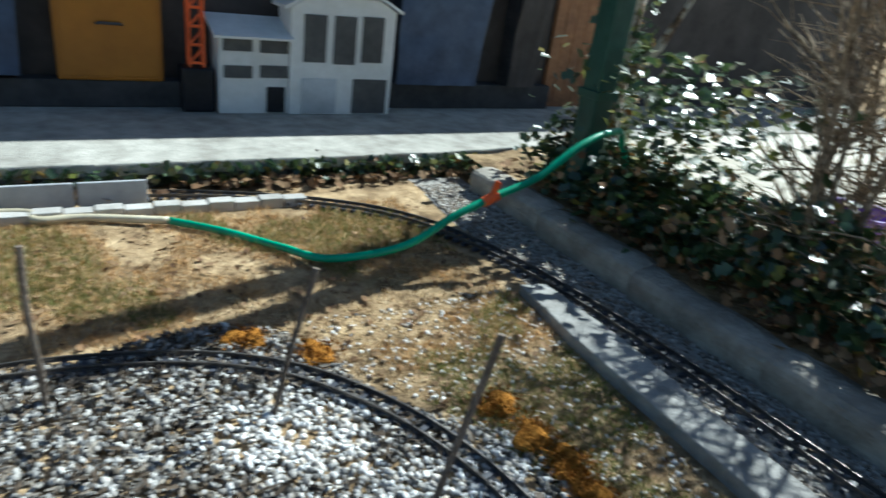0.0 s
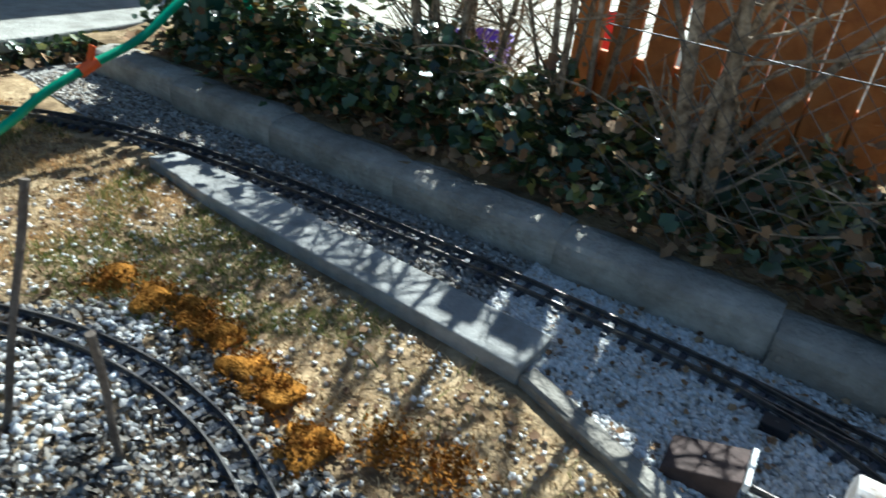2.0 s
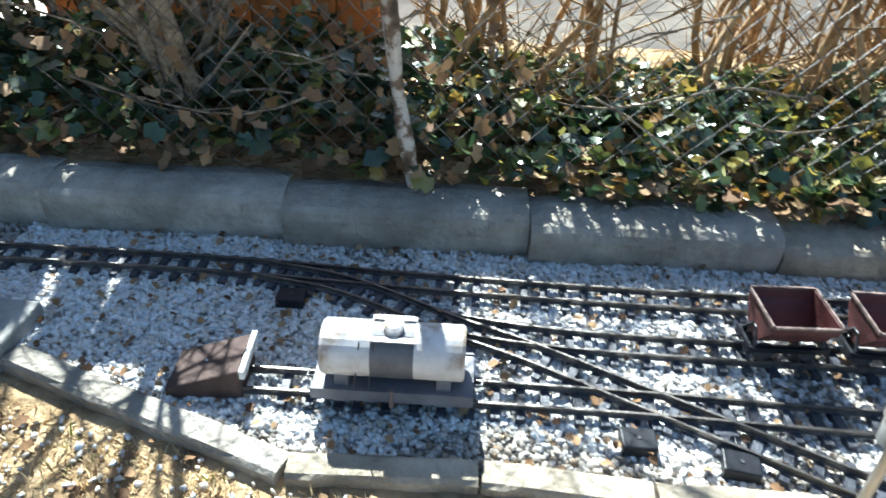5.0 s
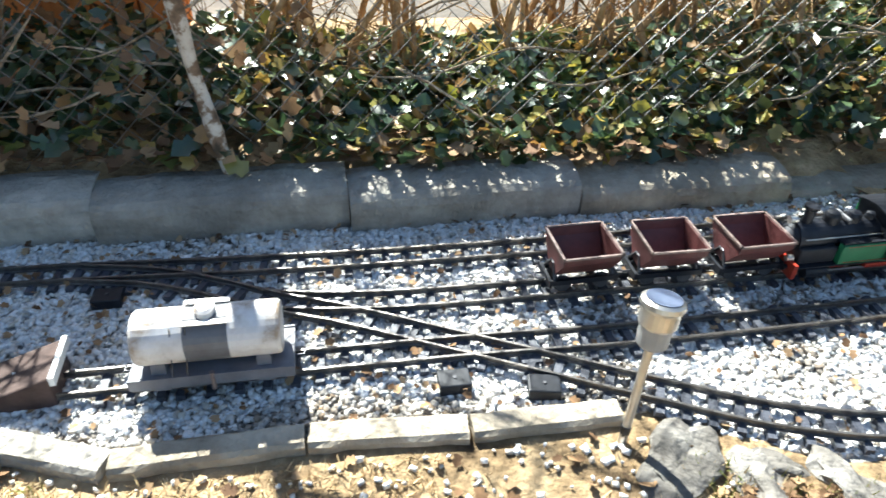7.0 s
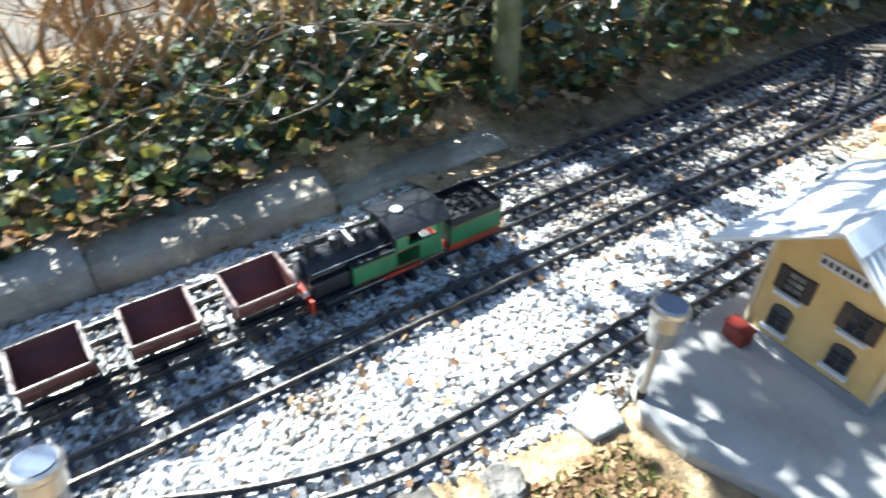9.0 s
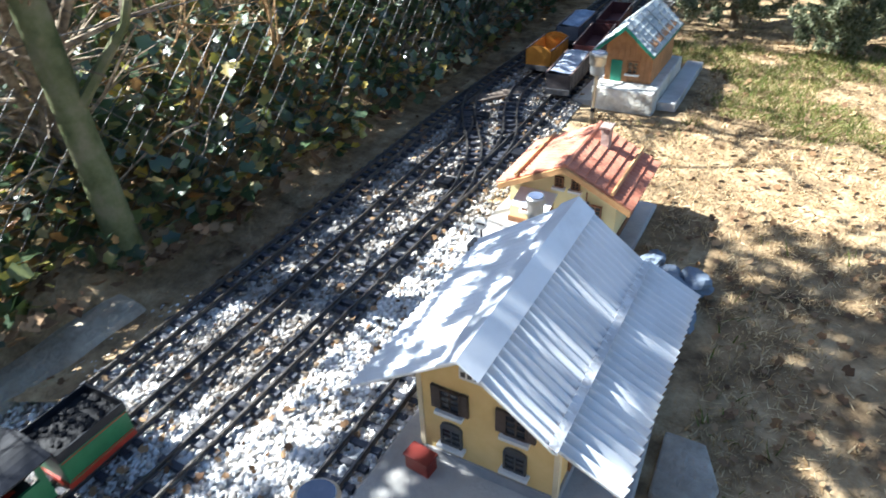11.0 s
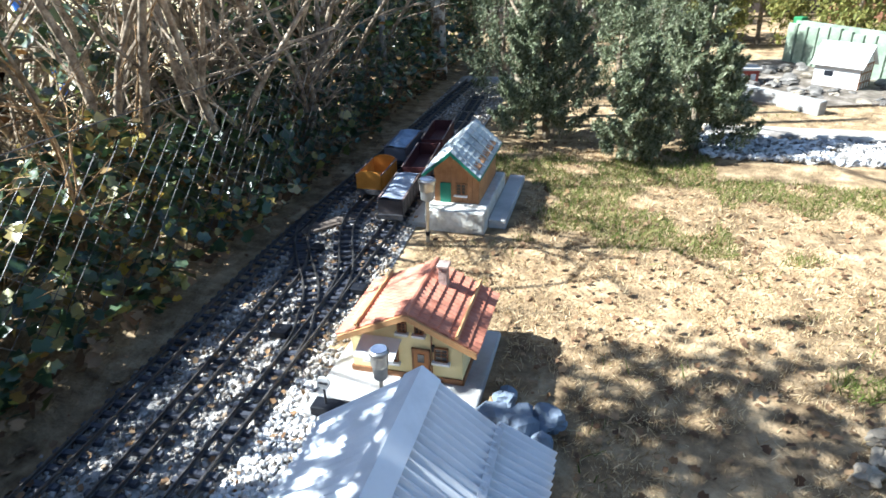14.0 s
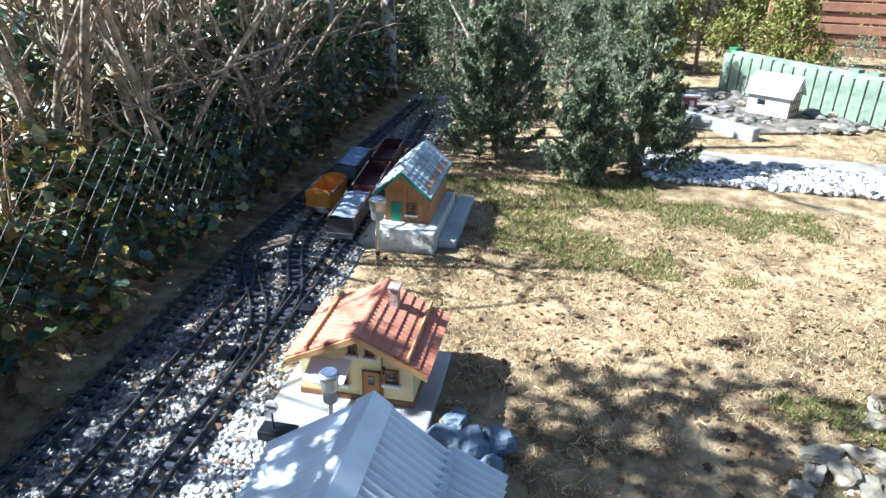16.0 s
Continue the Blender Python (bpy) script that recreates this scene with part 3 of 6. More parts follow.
for a, b, w in (((-0.118, -0.085), (-0.292, -0.565), 0.045), ((-0.291, -0.57), (-0.283, -0.828), 0.043), ((-0.284, -0.834), (-0.3, -1.06), 0.045), ((-0.301, -1.066), (-0.302, -1.29), 0.043)):
    d = Vector((b[0] - a[0], b[1] - a[1], 0))
    L = d.length
    mb = MB()
    n = 8
    ring = []
    for i in range(n + 1):
        yy = -L / 2 + L * i / n
        j = 0.0035 * noise.noise((a[0] * 9, yy * 12, i))
        ring.append([(-w / 2 + j, yy, -0.03), (w / 2 + j, yy, -0.03), (w / 2 + j * 0.5, yy, 0.009 + j), (w / 2 - 0.006, yy, 0.014), (-w / 2 + 0.006, yy, 0.015), (-w / 2 + j * 1.5, yy, 0.009 - j)])
    for r in ring:
        mb.v += r
    for i in range(n):
        for k in range(6):
            mb.f.append((i * 6 + k, i * 6 + (k + 1) % 6, (i + 1) * 6 + (k + 1) % 6, (i + 1) * 6 + k))
    mb.f += [tuple(range(5, -1, -1)), tuple(n * 6 + k for k in range(6))]
    ob = part("edging_strip", mb, KERB_D if a[1] < -0.5 else KERB, edging)
    ob.matrix_basis = pose((a[0] + b[0]) / 2, (a[1] + b[1]) / 2, 0, 0, 0, math.degrees(math.atan2(d.y, d.x)) + 90)

# ---- rolling stock ----
def wheelset(root, y, r=0.0145, spoke=True):
    mb = MB()
    for s in (-1, 1):
        mb.tube([(s * 0.0185, y, 0.0212 + r), (s * 0.0245, y, 0.0212 + r)], r, 14)
        mb.tube([(s * 0.0170, y, 0.0212 + r), (s * 0.0185, y, 0.0212 + r)], r + 0.0022, 14)
    mb.tube([(-0.02, y, 0.0212 + r), (0.02, y, 0.0212 + r)], 0.003, 6)
    part("wheelset", mb, STEEL, root)


def tipper(m, label, mtl=None):
    root = thing("tipper_wagon", label, "wagon", m, group="tipper wagons of the train")
    mtl = mtl or OXIDE
    fr = MB()
    for s in (-1, 1):
        fr.box(s * 0.026 - 0.003, s * 0.026 + 0.003, -0.062, 0.062, 0.04, 0.05)
    fr.box(-0.029, 0.029, -0.065, -0.06, 0.036, 0.052).box(-0.029, 0.029, 0.06, 0.065, 0.036, 0.052)
    part("frame", fr, BLACK, root)
    for y in (-0.036, 0.036):
        wheelset(root, y)
    for s in (-1, 1):
        st = MB()
        st.tube([(-0.024, s * 0.055, 0.05), (-0.006, s * 0.052, 0.075), (0.006, s * 0.052, 0.075), (0.024, s * 0.055, 0.05)], 0.003, 6)
        part("cradle", st, STEEL, root)
        part("coupling", MB().tube([(-0.008, s * 0.066, 0.044), (-0.008, s * 0.078, 0.044), (0.0, s * 0.083, 0.044), (0.008, s * 0.078, 0.044), (0.008, s * 0.066, 0.044)], 0.0022, 6), STEEL, root)
    # open hopper, deep V across the track
    outer = [(-0.05, 0.112), (-0.046, 0.095), (-0.016, 0.055), (0.016, 0.055), (0.046, 0.095), (0.05, 0.112)]
    inner = [(0.047, 0.112), (0.0435, 0.096), (0.0145, 0.0575), (-0.0145, 0.0575), (-0.0435, 0.096), (-0.047, 0.112)]
    hp = MB().prism(outer + inner, -0.05, 0.05)
    hp.prism(outer, -0.0525, -0.0495).prism(outer, 0.0495, 0.0525)
    part("hopper", hp, mtl, root)
    rim = MB()
    for s in (-1, 1):
        rim.box(s * 0.0505 - 0.002, s * 0.0505 + 0.002, -0.0555, 0.0555, 0.1105, 0.1145)
        rim.box(-0.0525, 0.0525, s * 0.0535 - 0.002, s * 0.0535 + 0.002, 0.1105, 0.1145)
    part("rim", rim, OXIDE_RIM, root, "worn rim")
    return root


TRAIN_X, TRAIN_Y = -0.022, -1.915
tipper(pose(TRAIN_X, TRAIN_Y + 0.275, 0, 0, 0, 1), "oxide red open tipper wagon coupled to the engine")
tipper(pose(TRAIN_X + 0.003, TRAIN_Y + 0.437, 0, 0, 0, -1), "oxide red open tipper wagon in the middle of the train")
tipper(pose(TRAIN_X + 0.006, TRAIN_Y + 0.597, 0, 0, 0, 2), "oxide red open tipper wagon at the end of the train")


def locomotive(m):
    root = thing("steam_locomotive", "black and green model steam engine with red frame and tender", "locomotive", m)
    fr = MB().box(-0.03, 0.03, -0.065, 0.2, 0.036, 0.05)
    part("frame", fr, BLACK, root, bevel=0.001)
    bb = MB().box(-0.05, 0.05, 0.198, 0.207, 0.03, 0.06)
    part("buffer_beam", bb, RED, root, bevel=0.001)
    for s in (-1, 1):
        part("buffer", MB().tube([(s * 0.03, 0.206, 0.046), (s * 0.03, 0.216, 0.046)], [0.004, 0.007], 10), BLACK, root)
        part("running_board", MB().box(s * 0.038 - 0.012, s * 0.038 + 0.012, -0.07, 0.2, 0.052, 0.055), BLACK, root)
        part("side_tank", MB().box(s * 0.043 - 0.007, s * 0.043 + 0.007, -0.02, 0.12, 0.055, 0.096), GREEN, root, bevel=0.0015)
        li = MB()
        for z in (0.059, 0.0925):
            li.box(s * 0.0502 - 0.0004, s * 0.0502 + 0.0004, -0.015, 0.11, z, z + 0.0012)
        part("lining", li, RED, root)
        part("tank_step", MB().box(s * 0.046 - 0.006, s * 0.046 + 0.006, -0.02, 0.06, 0.044, 0.052), RED, root)
        cyl = MB().tube([(s * 0.042, 0.135, 0.04), (s * 0.042, 0.18, 0.04)], 0.012, 12)
        part("cylinder", cyl, BLACK, root, smooth=False)
        part("connecting_rod", MB().box(s * 0.0415 - 0.0015, s * 0.0415 + 0.0015, -0.03, 0.14, 0.036, 0.0405), LAMPM, root)
    for y, r in ((-0.03, 0.0185), (0.03, 0.0185), (0.09, 0.0185), (0.165, 0.011)):
        mb = MB()
        for s in (-1, 1):
            mb.tube([(s * 0.0185, y, 0.0212 + r), (s * 0.0255, y, 0.0212 + r)], r, 18)
            mb.tube([(s * 0.0255, y, 0.0212 + r), (s * 0.029, y, 0.0212 + r)], [r * 0.3, r * 0.25], 8)
        mb.tube([(-0.0185, y, 0.0212 + r), (0.0185, y, 0.0212 + r)], 0.003, 6)
        part("wheelset", mb, RED if r > 0.015 else BLACK, root)
    part("smokebox_saddle", MB().box(-0.041, 0.041, 0.121, 0.196, 0.055, 0.088), BLACK, root, bevel=0.004)
    part("tank_top", MB().box(-0.046, 0.046, 0.033, 0.119, 0.0955, 0.099), BLACK, root)
    boil = MB().tube([(0, 0.03, 0.093), (0, 0.145, 0.093)], 0.0285, 24)
    boil.tube([(0, 0.145, 0.093), (0, 0.197, 0.093)], 0.0305, 24)
    boil.tube([(0, 0.197, 0.093), (0, 0.203, 0.093)], [0.026, 0.02], 24)
    part("boiler", boil, BLACK, root, smooth=False)
    part("smokebox_door", MB().tube([(0, 0.2, 0.093), (0, 0.208, 0.093)], [0.022, 0.012], 20), STEEL, root)
    part("chimney", MB().lathe([(0.011, 0.115), (0.009, 0.122), (0.0095, 0.148), (0.0135, 0.153), (0.0135, 0.158), (0.008, 0.158)], 16, Matrix.Translation((0, 0.175, 0))), BLACK, root)
    for y, r, h in ((0.125, 0.0145, 0.142), (0.08, 0.0135, 0.138), (0.045, 0.009, 0.134)):
        part("dome", MB().lathe([(r, 0.112), (r, h - 0.008), (r * 0.8, h - 0.002), (r * 0.3, h)], 16, Matrix.Translation((0, y, 0))), BLACK, root, smooth=False)
    part("generator", MB().tube([(-0.02, 0.1, 0.128), (0.02, 0.1, 0.128)], 0.005, 8), STEEL, root)
    for s in (-1, 1):
        part("handrail", MB().tube([(s * 0.031, 0.01, 0.105), (s * 0.033, 0.19, 0.105)], 0.0013, 6), LAMPM, root)
        part("headlight", MB().tube([(s * 0.028, 0.2, 0.064), (s * 0.028, 0.212, 0.064)], 0.006, 10), LAMPM, root)
    part("top_headlight", MB().tube([(0, 0.198, 0.13), (0, 0.212, 0.13)], 0.007, 10), LAMPM, root)
    # cab: sides with window openings, posts, curved roof
    for s in (-1, 1):
        cb = MB().box(s * 0.0475 - 0.0025, s * 0.0475 + 0.0025, -0.07, 0.03, 0.055, 0.1)
        cb.box(s * 0.0475 - 0.0025, s * 0.0475 + 0.0025, -0.07, -0.06, 0.1, 0.134).box(s * 0.0475 - 0.0025, s * 0.0475 + 0.0025, 0.005, 0.03, 0.1, 0.134)
        part("cab_side", cb, GREEN, root)
    fw = MB().box(-0.045, -0.018, 0.028, 0.0315, 0.055, 0.138).box(0.018, 0.045, 0.028, 0.0315, 0.055, 0.138).box(-0.018, 0.018, 0.028, 0.0315, 0.118, 0.142)
    part("cab_front", fw, BLACK, root)
    roof = MB()
    prof = [(u, 0.148 - 0.015 * (u / 0.057) ** 2) for u in np.linspace(-0.057, 0.057, 11)]
    low = [(u, 0.145 - 0.015 * (u / 0.057) ** 2) for u in np.linspace(0.057, -0.057, 11)]
    roof.prism(prof + low, -0.086, 0.04)
    part("cab_roof", roof, BLACK, root)
    part("roof_vent", MB().lathe([(0.011, 0.145), (0.011, 0.151), (0.006, 0.152)], 12, Matrix.Translation((0, 0.0, 0))), WHITE, root, "white roof disc")
    # tender
    t = part("tender_body", MB().box(-0.048, 0.048, -0.212, -0.092, 0.052, 0.1), GREEN, root, bevel=0.0015)
    rim = MB()
    for s in (-1, 1):
        rim.box(s * 0.0465 - 0.0015, s * 0.0465 + 0.0015, -0.213, -0.091, 0.0995, 0.116)
        part("tender_lining", MB().box(s * 0.0484 - 0.0005, s * 0.0484 + 0.0005, -0.21, -0.094, 0.0955, 0.097).box(s * 0.0484 - 0.0005, s * 0.0484 + 0.0005, -0.21, -0.094, 0.056, 0.0575), RED, root)
    rim.box(-0.046, 0.046, -0.213, -0.21, 0.0995, 0.116).box(-0.046, 0.046, -0.094, -0.091, 0.0995, 0.116)
    part("coal_rim", rim, BLACK, root)
    coal = MB().box(-0.045, 0.045, -0.21, -0.094, 0.0998, 0.1025)
    for k in range(60):
        coal.blob((random.uniform(-0.04, 0.04), random.uniform(-0.205, -0.1), 0.1035), (0.007, 0.006, 0.005), k, 1)
    part("coal", coal, COAL, root, "black coal load")
    part("tender_frame", MB().box(-0.046, 0.046, -0.214, -0.09, 0.04, 0.0515), RED, root)
    for y in (-0.185, -0.15, -0.115):
        wheelset(root, y, 0.013)
    for s in (-1, 1):
        part("tender_buffer", MB().tube([(s * 0.03, -0.214, 0.046), (s * 0.03, -0.224, 0.046)], [0.004, 0.007], 10), BLACK, root)
        part("tail_lamp", MB().tube([(s * 0.034, -0.213, 0.092), (s * 0.034, -0.221, 0.092)], 0.006, 10), LAMPM, root)
    lad = MB()
    for s in (-1, 1):
        lad.tube([(s * 0.012, -0.217, 0.05), (s * 0.012, -0.217, 0.11)], 0.0013, 6)
    for z in (0.06, 0.075, 0.09):
        lad.tube([(-0.012, -0.217, z), (0.012, -0.217, z)], 0.0013, 6)
    part("ladder", lad, LAMPM, root)


locomotive(pose(TRAIN_X, TRAIN_Y, 0, 0, 0, 0.5))


def tank_wagon(m):
    root = thing("tank_wagon", "white weathered tank wagon with grey middle band on the siding", "wagon", m)
    fr = MB().box(-0.042, 0.042, -0.135, 0.135, 0.045, 0.058)
    part("chassis", fr, WAGG, root, bevel=0.001)
    for s in (-1, 1):
        part("side_beam", MB().box(s * 0.045 - 0.002, s * 0.045 + 0.002, -0.135, 0.135, 0.038, 0.06), WAGG, root, bevel=0.0005)
    tn = MB()
    r, zc = 0.043, 0.105
    tn.tube([(0, -0.118, zc), (0, -0.113, zc), (0, -0.035, zc)], [r * 0.93, r, r], 28)
    part("tank_end", tn, TANKW, root, "stained white tank end", smooth=False)
    tn = MB().tube([(0, 0.035, zc), (0, 0.113, zc), (0, 0.118, zc)], [r, r, r * 0.93], 28)
    part("tank_end", tn, TANKW, root, "stained white tank end")
    part("tank_middle", MB().tube([(0, -0.0352, zc), (0, 0.0352, zc)], r * 1.006, 28), TANKG, root, "dark grey middle band")
    part("hatch", MB().lathe([(0.017, zc + 0.037), (0.017, zc + 0.05), (0.012, zc + 0.054)], 16), TANKW, root)
    for s in (-1, 1):
        part("walkway", MB().box(s * 0.024 - 0.005, s * 0.024 + 0.005, -0.037, 0.037, zc + 0.0405, zc + 0.0425), TANKW, root)
    for y in (-0.085, 0.085):
        wheelset(root, y, 0.015)
        for s in (-1, 1):
            part("axle_box", MB().box(s * 0.036 - 0.005, s * 0.036 + 0.005, y - 0.014, y + 0.014, 0.028, 0.046), WAGG, root)
        part("saddle", MB().prism([(-0.036, 0.058), (0.036, 0.058), (0.032, 0.078), (0, 0.066), (-0.032, 0.078)], y - 0.012, y + 0.012), WAGG, root)
    part("drain_valve", MB().tube([(-0.044, 0.0, 0.062), (-0.047, 0.0, 0.03)], 0.0045, 8), OXIDE_RIM, root)
    la = MB()
    for s in (-1, 1):
        la.tube([(-0.046, s * 0.012 + 0.05, 0.06), (-0.03, s * 0.012 + 0.04, zc + 0.04)], 0.0012, 6)
    part("ladder", la, STEEL, root)
    for s in (-1, 1):
        part("coupling", MB().tube([(-0.008, s * 0.135, 0.044), (-0.008, s * 0.15, 0.044), (0.008, s * 0.15, 0.044), (0.008, s * 0.135, 0.044)], 0.0022, 6), STEEL, root)
    return root


tank_wagon(pose(-0.148, -0.7, 0, 0, 0, 0) @ Matrix.Diagonal((0.97, 0.87, 0.94, 1)))

# buffer stop: a ramp block with a white board
bs = thing("buffer_stop", "dark brown wooden ramp buffer stop with a white board", "buffer stop", pose(-0.135, -0.41, 0, 0, 0, 3))
part("ramp", MB().prism([(0.055, 0.0), (0.055, 0.02), (-0.06, 0.058), (-0.06, 0.0)], -0.042, 0.042, "x"), mat("dark_brown_block", [(0.05, 0.028, 0.022), (0.09, 0.055, 0.045)], 30, 0.8, bump=0.3), bs, bevel=0.003)
part("board", MB().box(-0.045, 0.045, -0.07, -0.062, 0.046, 0.062), WHITE, bs, "white painted cross board", bevel=0.001)
part("nail", MB().lathe([(0.002, 0.036), (0.002, 0.04)], 6), WHITE, bs)


def gondola(m, label, mtl, L=0.3, W=0.095, h=0.055, load=None):
    root = thing("goods_wagon", label, "wagon", m, group="wagons parked by the shed")
    b = MB().box(-W / 2, W / 2, -L / 2, L / 2, 0.045, 0.052)
    for s in (-1, 1):
        b.box(s * (W / 2 - 0.002) - 0.002, s * (W / 2 - 0.002) + 0.002, -L / 2, L / 2, 0.052, 0.052 + h)
        b.box(-W / 2, W / 2, s * (L / 2 - 0.002) - 0.002, s * (L / 2 - 0.002) + 0.002, 0.052, 0.052 + h)
    part("body", b, mtl, root)
    for s in (-1, 1):
        for k in range(6):
            y = -L / 2 + L * (k + 0.5) / 6
            part("side_post", MB().box(s * W / 2 - 0.0015, s * W / 2 + 0.003, y - 0.003, y + 0.003, 0.045, 0.052 + h), mtl, root)
        part("buffer_beam", MB().box(-W / 2, W / 2, s * (L / 2 + 0.004) - 0.004, s * (L / 2 + 0.004) + 0.004, 0.032, 0.05), STEEL, root)
        part("top_rail", MB().box(s * W / 2 - 0.003, s * W / 2 + 0.003, -L / 2, L / 2, 0.0515 + h, 0.055 + h), OXIDE_RIM if mtl is not CABY else mtl, root)
    for y in (-L * 0.32, L * 0.32):
        wheelset(root, y)
    part("sole_bar", MB().box(-0.03, 0.03, -L / 2, L / 2, 0.036, 0.045), STEEL, root)
    if load:
        ld = MB()
        n = 12
        for j in range(n + 1):
            for i in range(7):
                x, y = -W / 2 + 0.005 + (W - 0.01) * i / 6, -L / 2 + 0.006 + (L - 0.012) * j / n
                ld.v.append((x, y, 0.045 + h + 0.012 * noise.noise((x * 22, y * 16, 3)) + 0.012 * math.cos(x * 22)))
        for j in range(n):
            for i in range(6):
                p = j * 7 + i
                ld.f.append((p, p + 1, p + 8, p + 7))
        part("load", ld, load, root, "sheeted load", smooth=True)
    return root


ORANGE_W = mat("orange_wagon_paint", [(0.62, 0.24, 0.03), (0.74, 0.32, 0.05)], 30, 0.5, bump=0.1)
gw = gondola(pose(-0.137, -4.0, 0, 0, 0, 4), "dark grey open goods wagon with a pale tarpaulin load", mat("dark_wagon_paint", [(0.035, 0.03, 0.032), (0.075, 0.066, 0.068)], 30, 0.55, bump=0.15), 0.28, 0.088, h=0.05, load=mat("pale_load", [(0.16, 0.19, 0.26), (0.34, 0.38, 0.46), (0.62, 0.64, 0.68)], 20, 0.5, bump=0.4))
ow = gondola(pose(0.013, -4.17, 0, 0, 0, 1), "bright orange empty open wagon with arched end boards", ORANGE_W, 0.2, 0.1, h=0.055)
for s_ in (-1, 1):
    part("end_board", MB().prism([(0.05 * math.cos(a), 0.1 + 0.024 * math.sin(a)) for a in np.linspace(0, math.pi, 11)], s_ * 0.1 - 0.002, s_ * 0.1 + 0.002), ORANGE_W, ow, "arched orange end board")
gondola(pose(-0.115, -4.36, 0, 0, 0, 5), "dark red open goods wagon coupled behind the grey one", OXIDE, 0.32, h=0.05)
gondola(pose(-0.085, -4.73, 0, 0, 0, 5), "dark red open goods wagon at the end of the siding", OXIDE, 0.32, h=0.05)
gondola(pose(0.028, -4.56, 0, 0, 0, 2), "dark wagon with a pale blue tarpaulin", WAGG, 0.28, h=0.05, load=mat("pale_tarp", [(0.12, 0.18, 0.3), (0.3, 0.4, 0.56), (0.5, 0.6, 0.72)], 10, 0.5, bump=0.3))

# ---- model buildings ----
def corrugated(x0, z0, x1, z1, y0, y1, waves, amp=0.004, per=10):
    """A corrugated sheet from ridge (x0, z0) to eave (x1, z1), waves running down the slope, with thickness."""
    mb = MB()
    n = waves * per
    nx, nz = -(z1 - z0), (x1 - x0)
    ln = math.hypot(nx, nz)
    nx, nz = nx / ln, nz / ln
    if nz < 0:
        nx, nz = -nx, -nz
    for lift in (0.0, -0.003):
        for j in range(n + 1):
            y = y0 + (y1 - y0) * j / n
            a = amp * math.cos(2 * math.pi * j / per) + lift
            for k in range(5):
                t = k / 4
                mb.v.append((x0 + (x1 - x0) * t + nx * a, y, z0 + (z1 - z0) * t + nz * a))
    w = (n + 1) * 5
    for j in range(n):
        for k in range(4):
            p = j * 5 + k
            mb.f.append((p, p + 1, p + 6, p + 5))
            mb.f.append((p + w, p + w + 5, p + w + 6, p + w + 1))
    for j in range(n):
        p = j * 5 + 4
        mb.f.append((p, p + w, p + w + 5, p + 5))
    for j in (0, n):
        for k in range(4):
            p = j * 5 + k
            mb.f.append((p, p + w, p + w + 1, p + 1))
    return mb


def window(root, x, z, w, h, y, face=1, arch=False, shutters=False, frame_m=None):
    """A framed window on a wall facing +y (face 1) with pane, bars and sill."""
    fr = frame_m or WHITE
    wn_ = part("window", MB().box(x - w / 2, x + w / 2, y, y + 0.003 * face, z, z + h), GLASS, root, "dark glass pane")
    f = MB()
    t = 0.003
    f.box(x - w / 2 - t, x - w / 2, y - 0.001, y + 0.006 * face, z - t, z + h + t).box(x + w / 2, x + w / 2 + t, y - 0.001, y + 0.006 * face, z - t, z + h + t)
    f.box(x - w / 2, x + w / 2, y - 0.001, y + 0.006 * face, z - t, z).box(x - w / 2, x + w / 2, y - 0.001, y + 0.006 * face, z + h, z + h + t)
    f.box(x - 0.001, x + 0.001, y, y + 0.0045 * face, z, z + h)
    for q in (0.36, 0.68):
        f.box(x - w / 2, x + w / 2, y, y + 0.0045 * face, z + h * q - 0.0008, z + h * q + 0.0008)
    if arch:
        f.prism([(x + (w / 2 + t) * math.cos(a), z + h + t + w * 0.3 * math.sin(a)) for a in np.linspace(0, math.pi, 9)], y - 0.001, y + 0.005 * face)
    part("window_frame", f, fr, wn_)
    part("window_sill", MB().box(x - w / 2 - 0.008, x + w / 2 + 0.008, y, y + 0.012 * face, z - 0.0095, z - 0.0032), WHITE, wn_, "white window sill")
    if shutters:
        for s in (-1, 1):
            part("shutter", MB().box(x + s * (w / 2 + 0.0095) - 0.006, x + s * (w / 2 + 0.0095) + 0.006, y, y + 0.0055 * face, z - 0.002, z + h + 0.004), SHUTTER, wn_, "dark brown shutter")


# station: yellow walls, corrugated roof, on its own concrete platform
plat = [(-0.445, -2.22), (-0.455, -2.14), (-0.485, -2.08), (-0.54, -2.045), (-0.62, -2.05), (-0.84, -2.15), (-0.795, -2.86), (-0.445, -2.84)]
solo("station_platform", MB().prism(plat, -0.03, 0.018, "z"), PLATF, "smooth grey concrete platform under the yellow station", "platform", bevel=0.005)
st = thing("station_house", "yellow plaster model station with corrugated zinc roof", "model house", pose(0, 0, 0.018))
XW0, XW1, YF, YB = -0.725, -0.505, -2.33, -2.62
XR, ZR, ZE = -0.617, 0.312, 0.185
gable = [(XW0, 0.0), (XW1, 0.0), (XW1, 0.222), (XR, 0.305), (XW0, 0.222)]
part("wall", MB().prism(gable, YB, YF), YELLOW, st, "yellow plaster walls")
part("plinth", MB().box(XW0 - 0.004, XW1 + 0.004, YB - 0.004, YF + 0.004, 0, 0.022), mat("grey_plinth", [(0.3, 0.3, 0.31), (0.38, 0.38, 0.39)], 30, 0.85), st, "grey plinth", bevel=0.001)
for x in (XW0, XW1):
    part("quoin", MB().box(x - 0.004, x + 0.004, YF - 0.008, YF + 0.003, 0.022, 0.215), mat("pale_quoin", [(0.74, 0.62, 0.4), (0.78, 0.66, 0.44)], 30, 0.8), st)
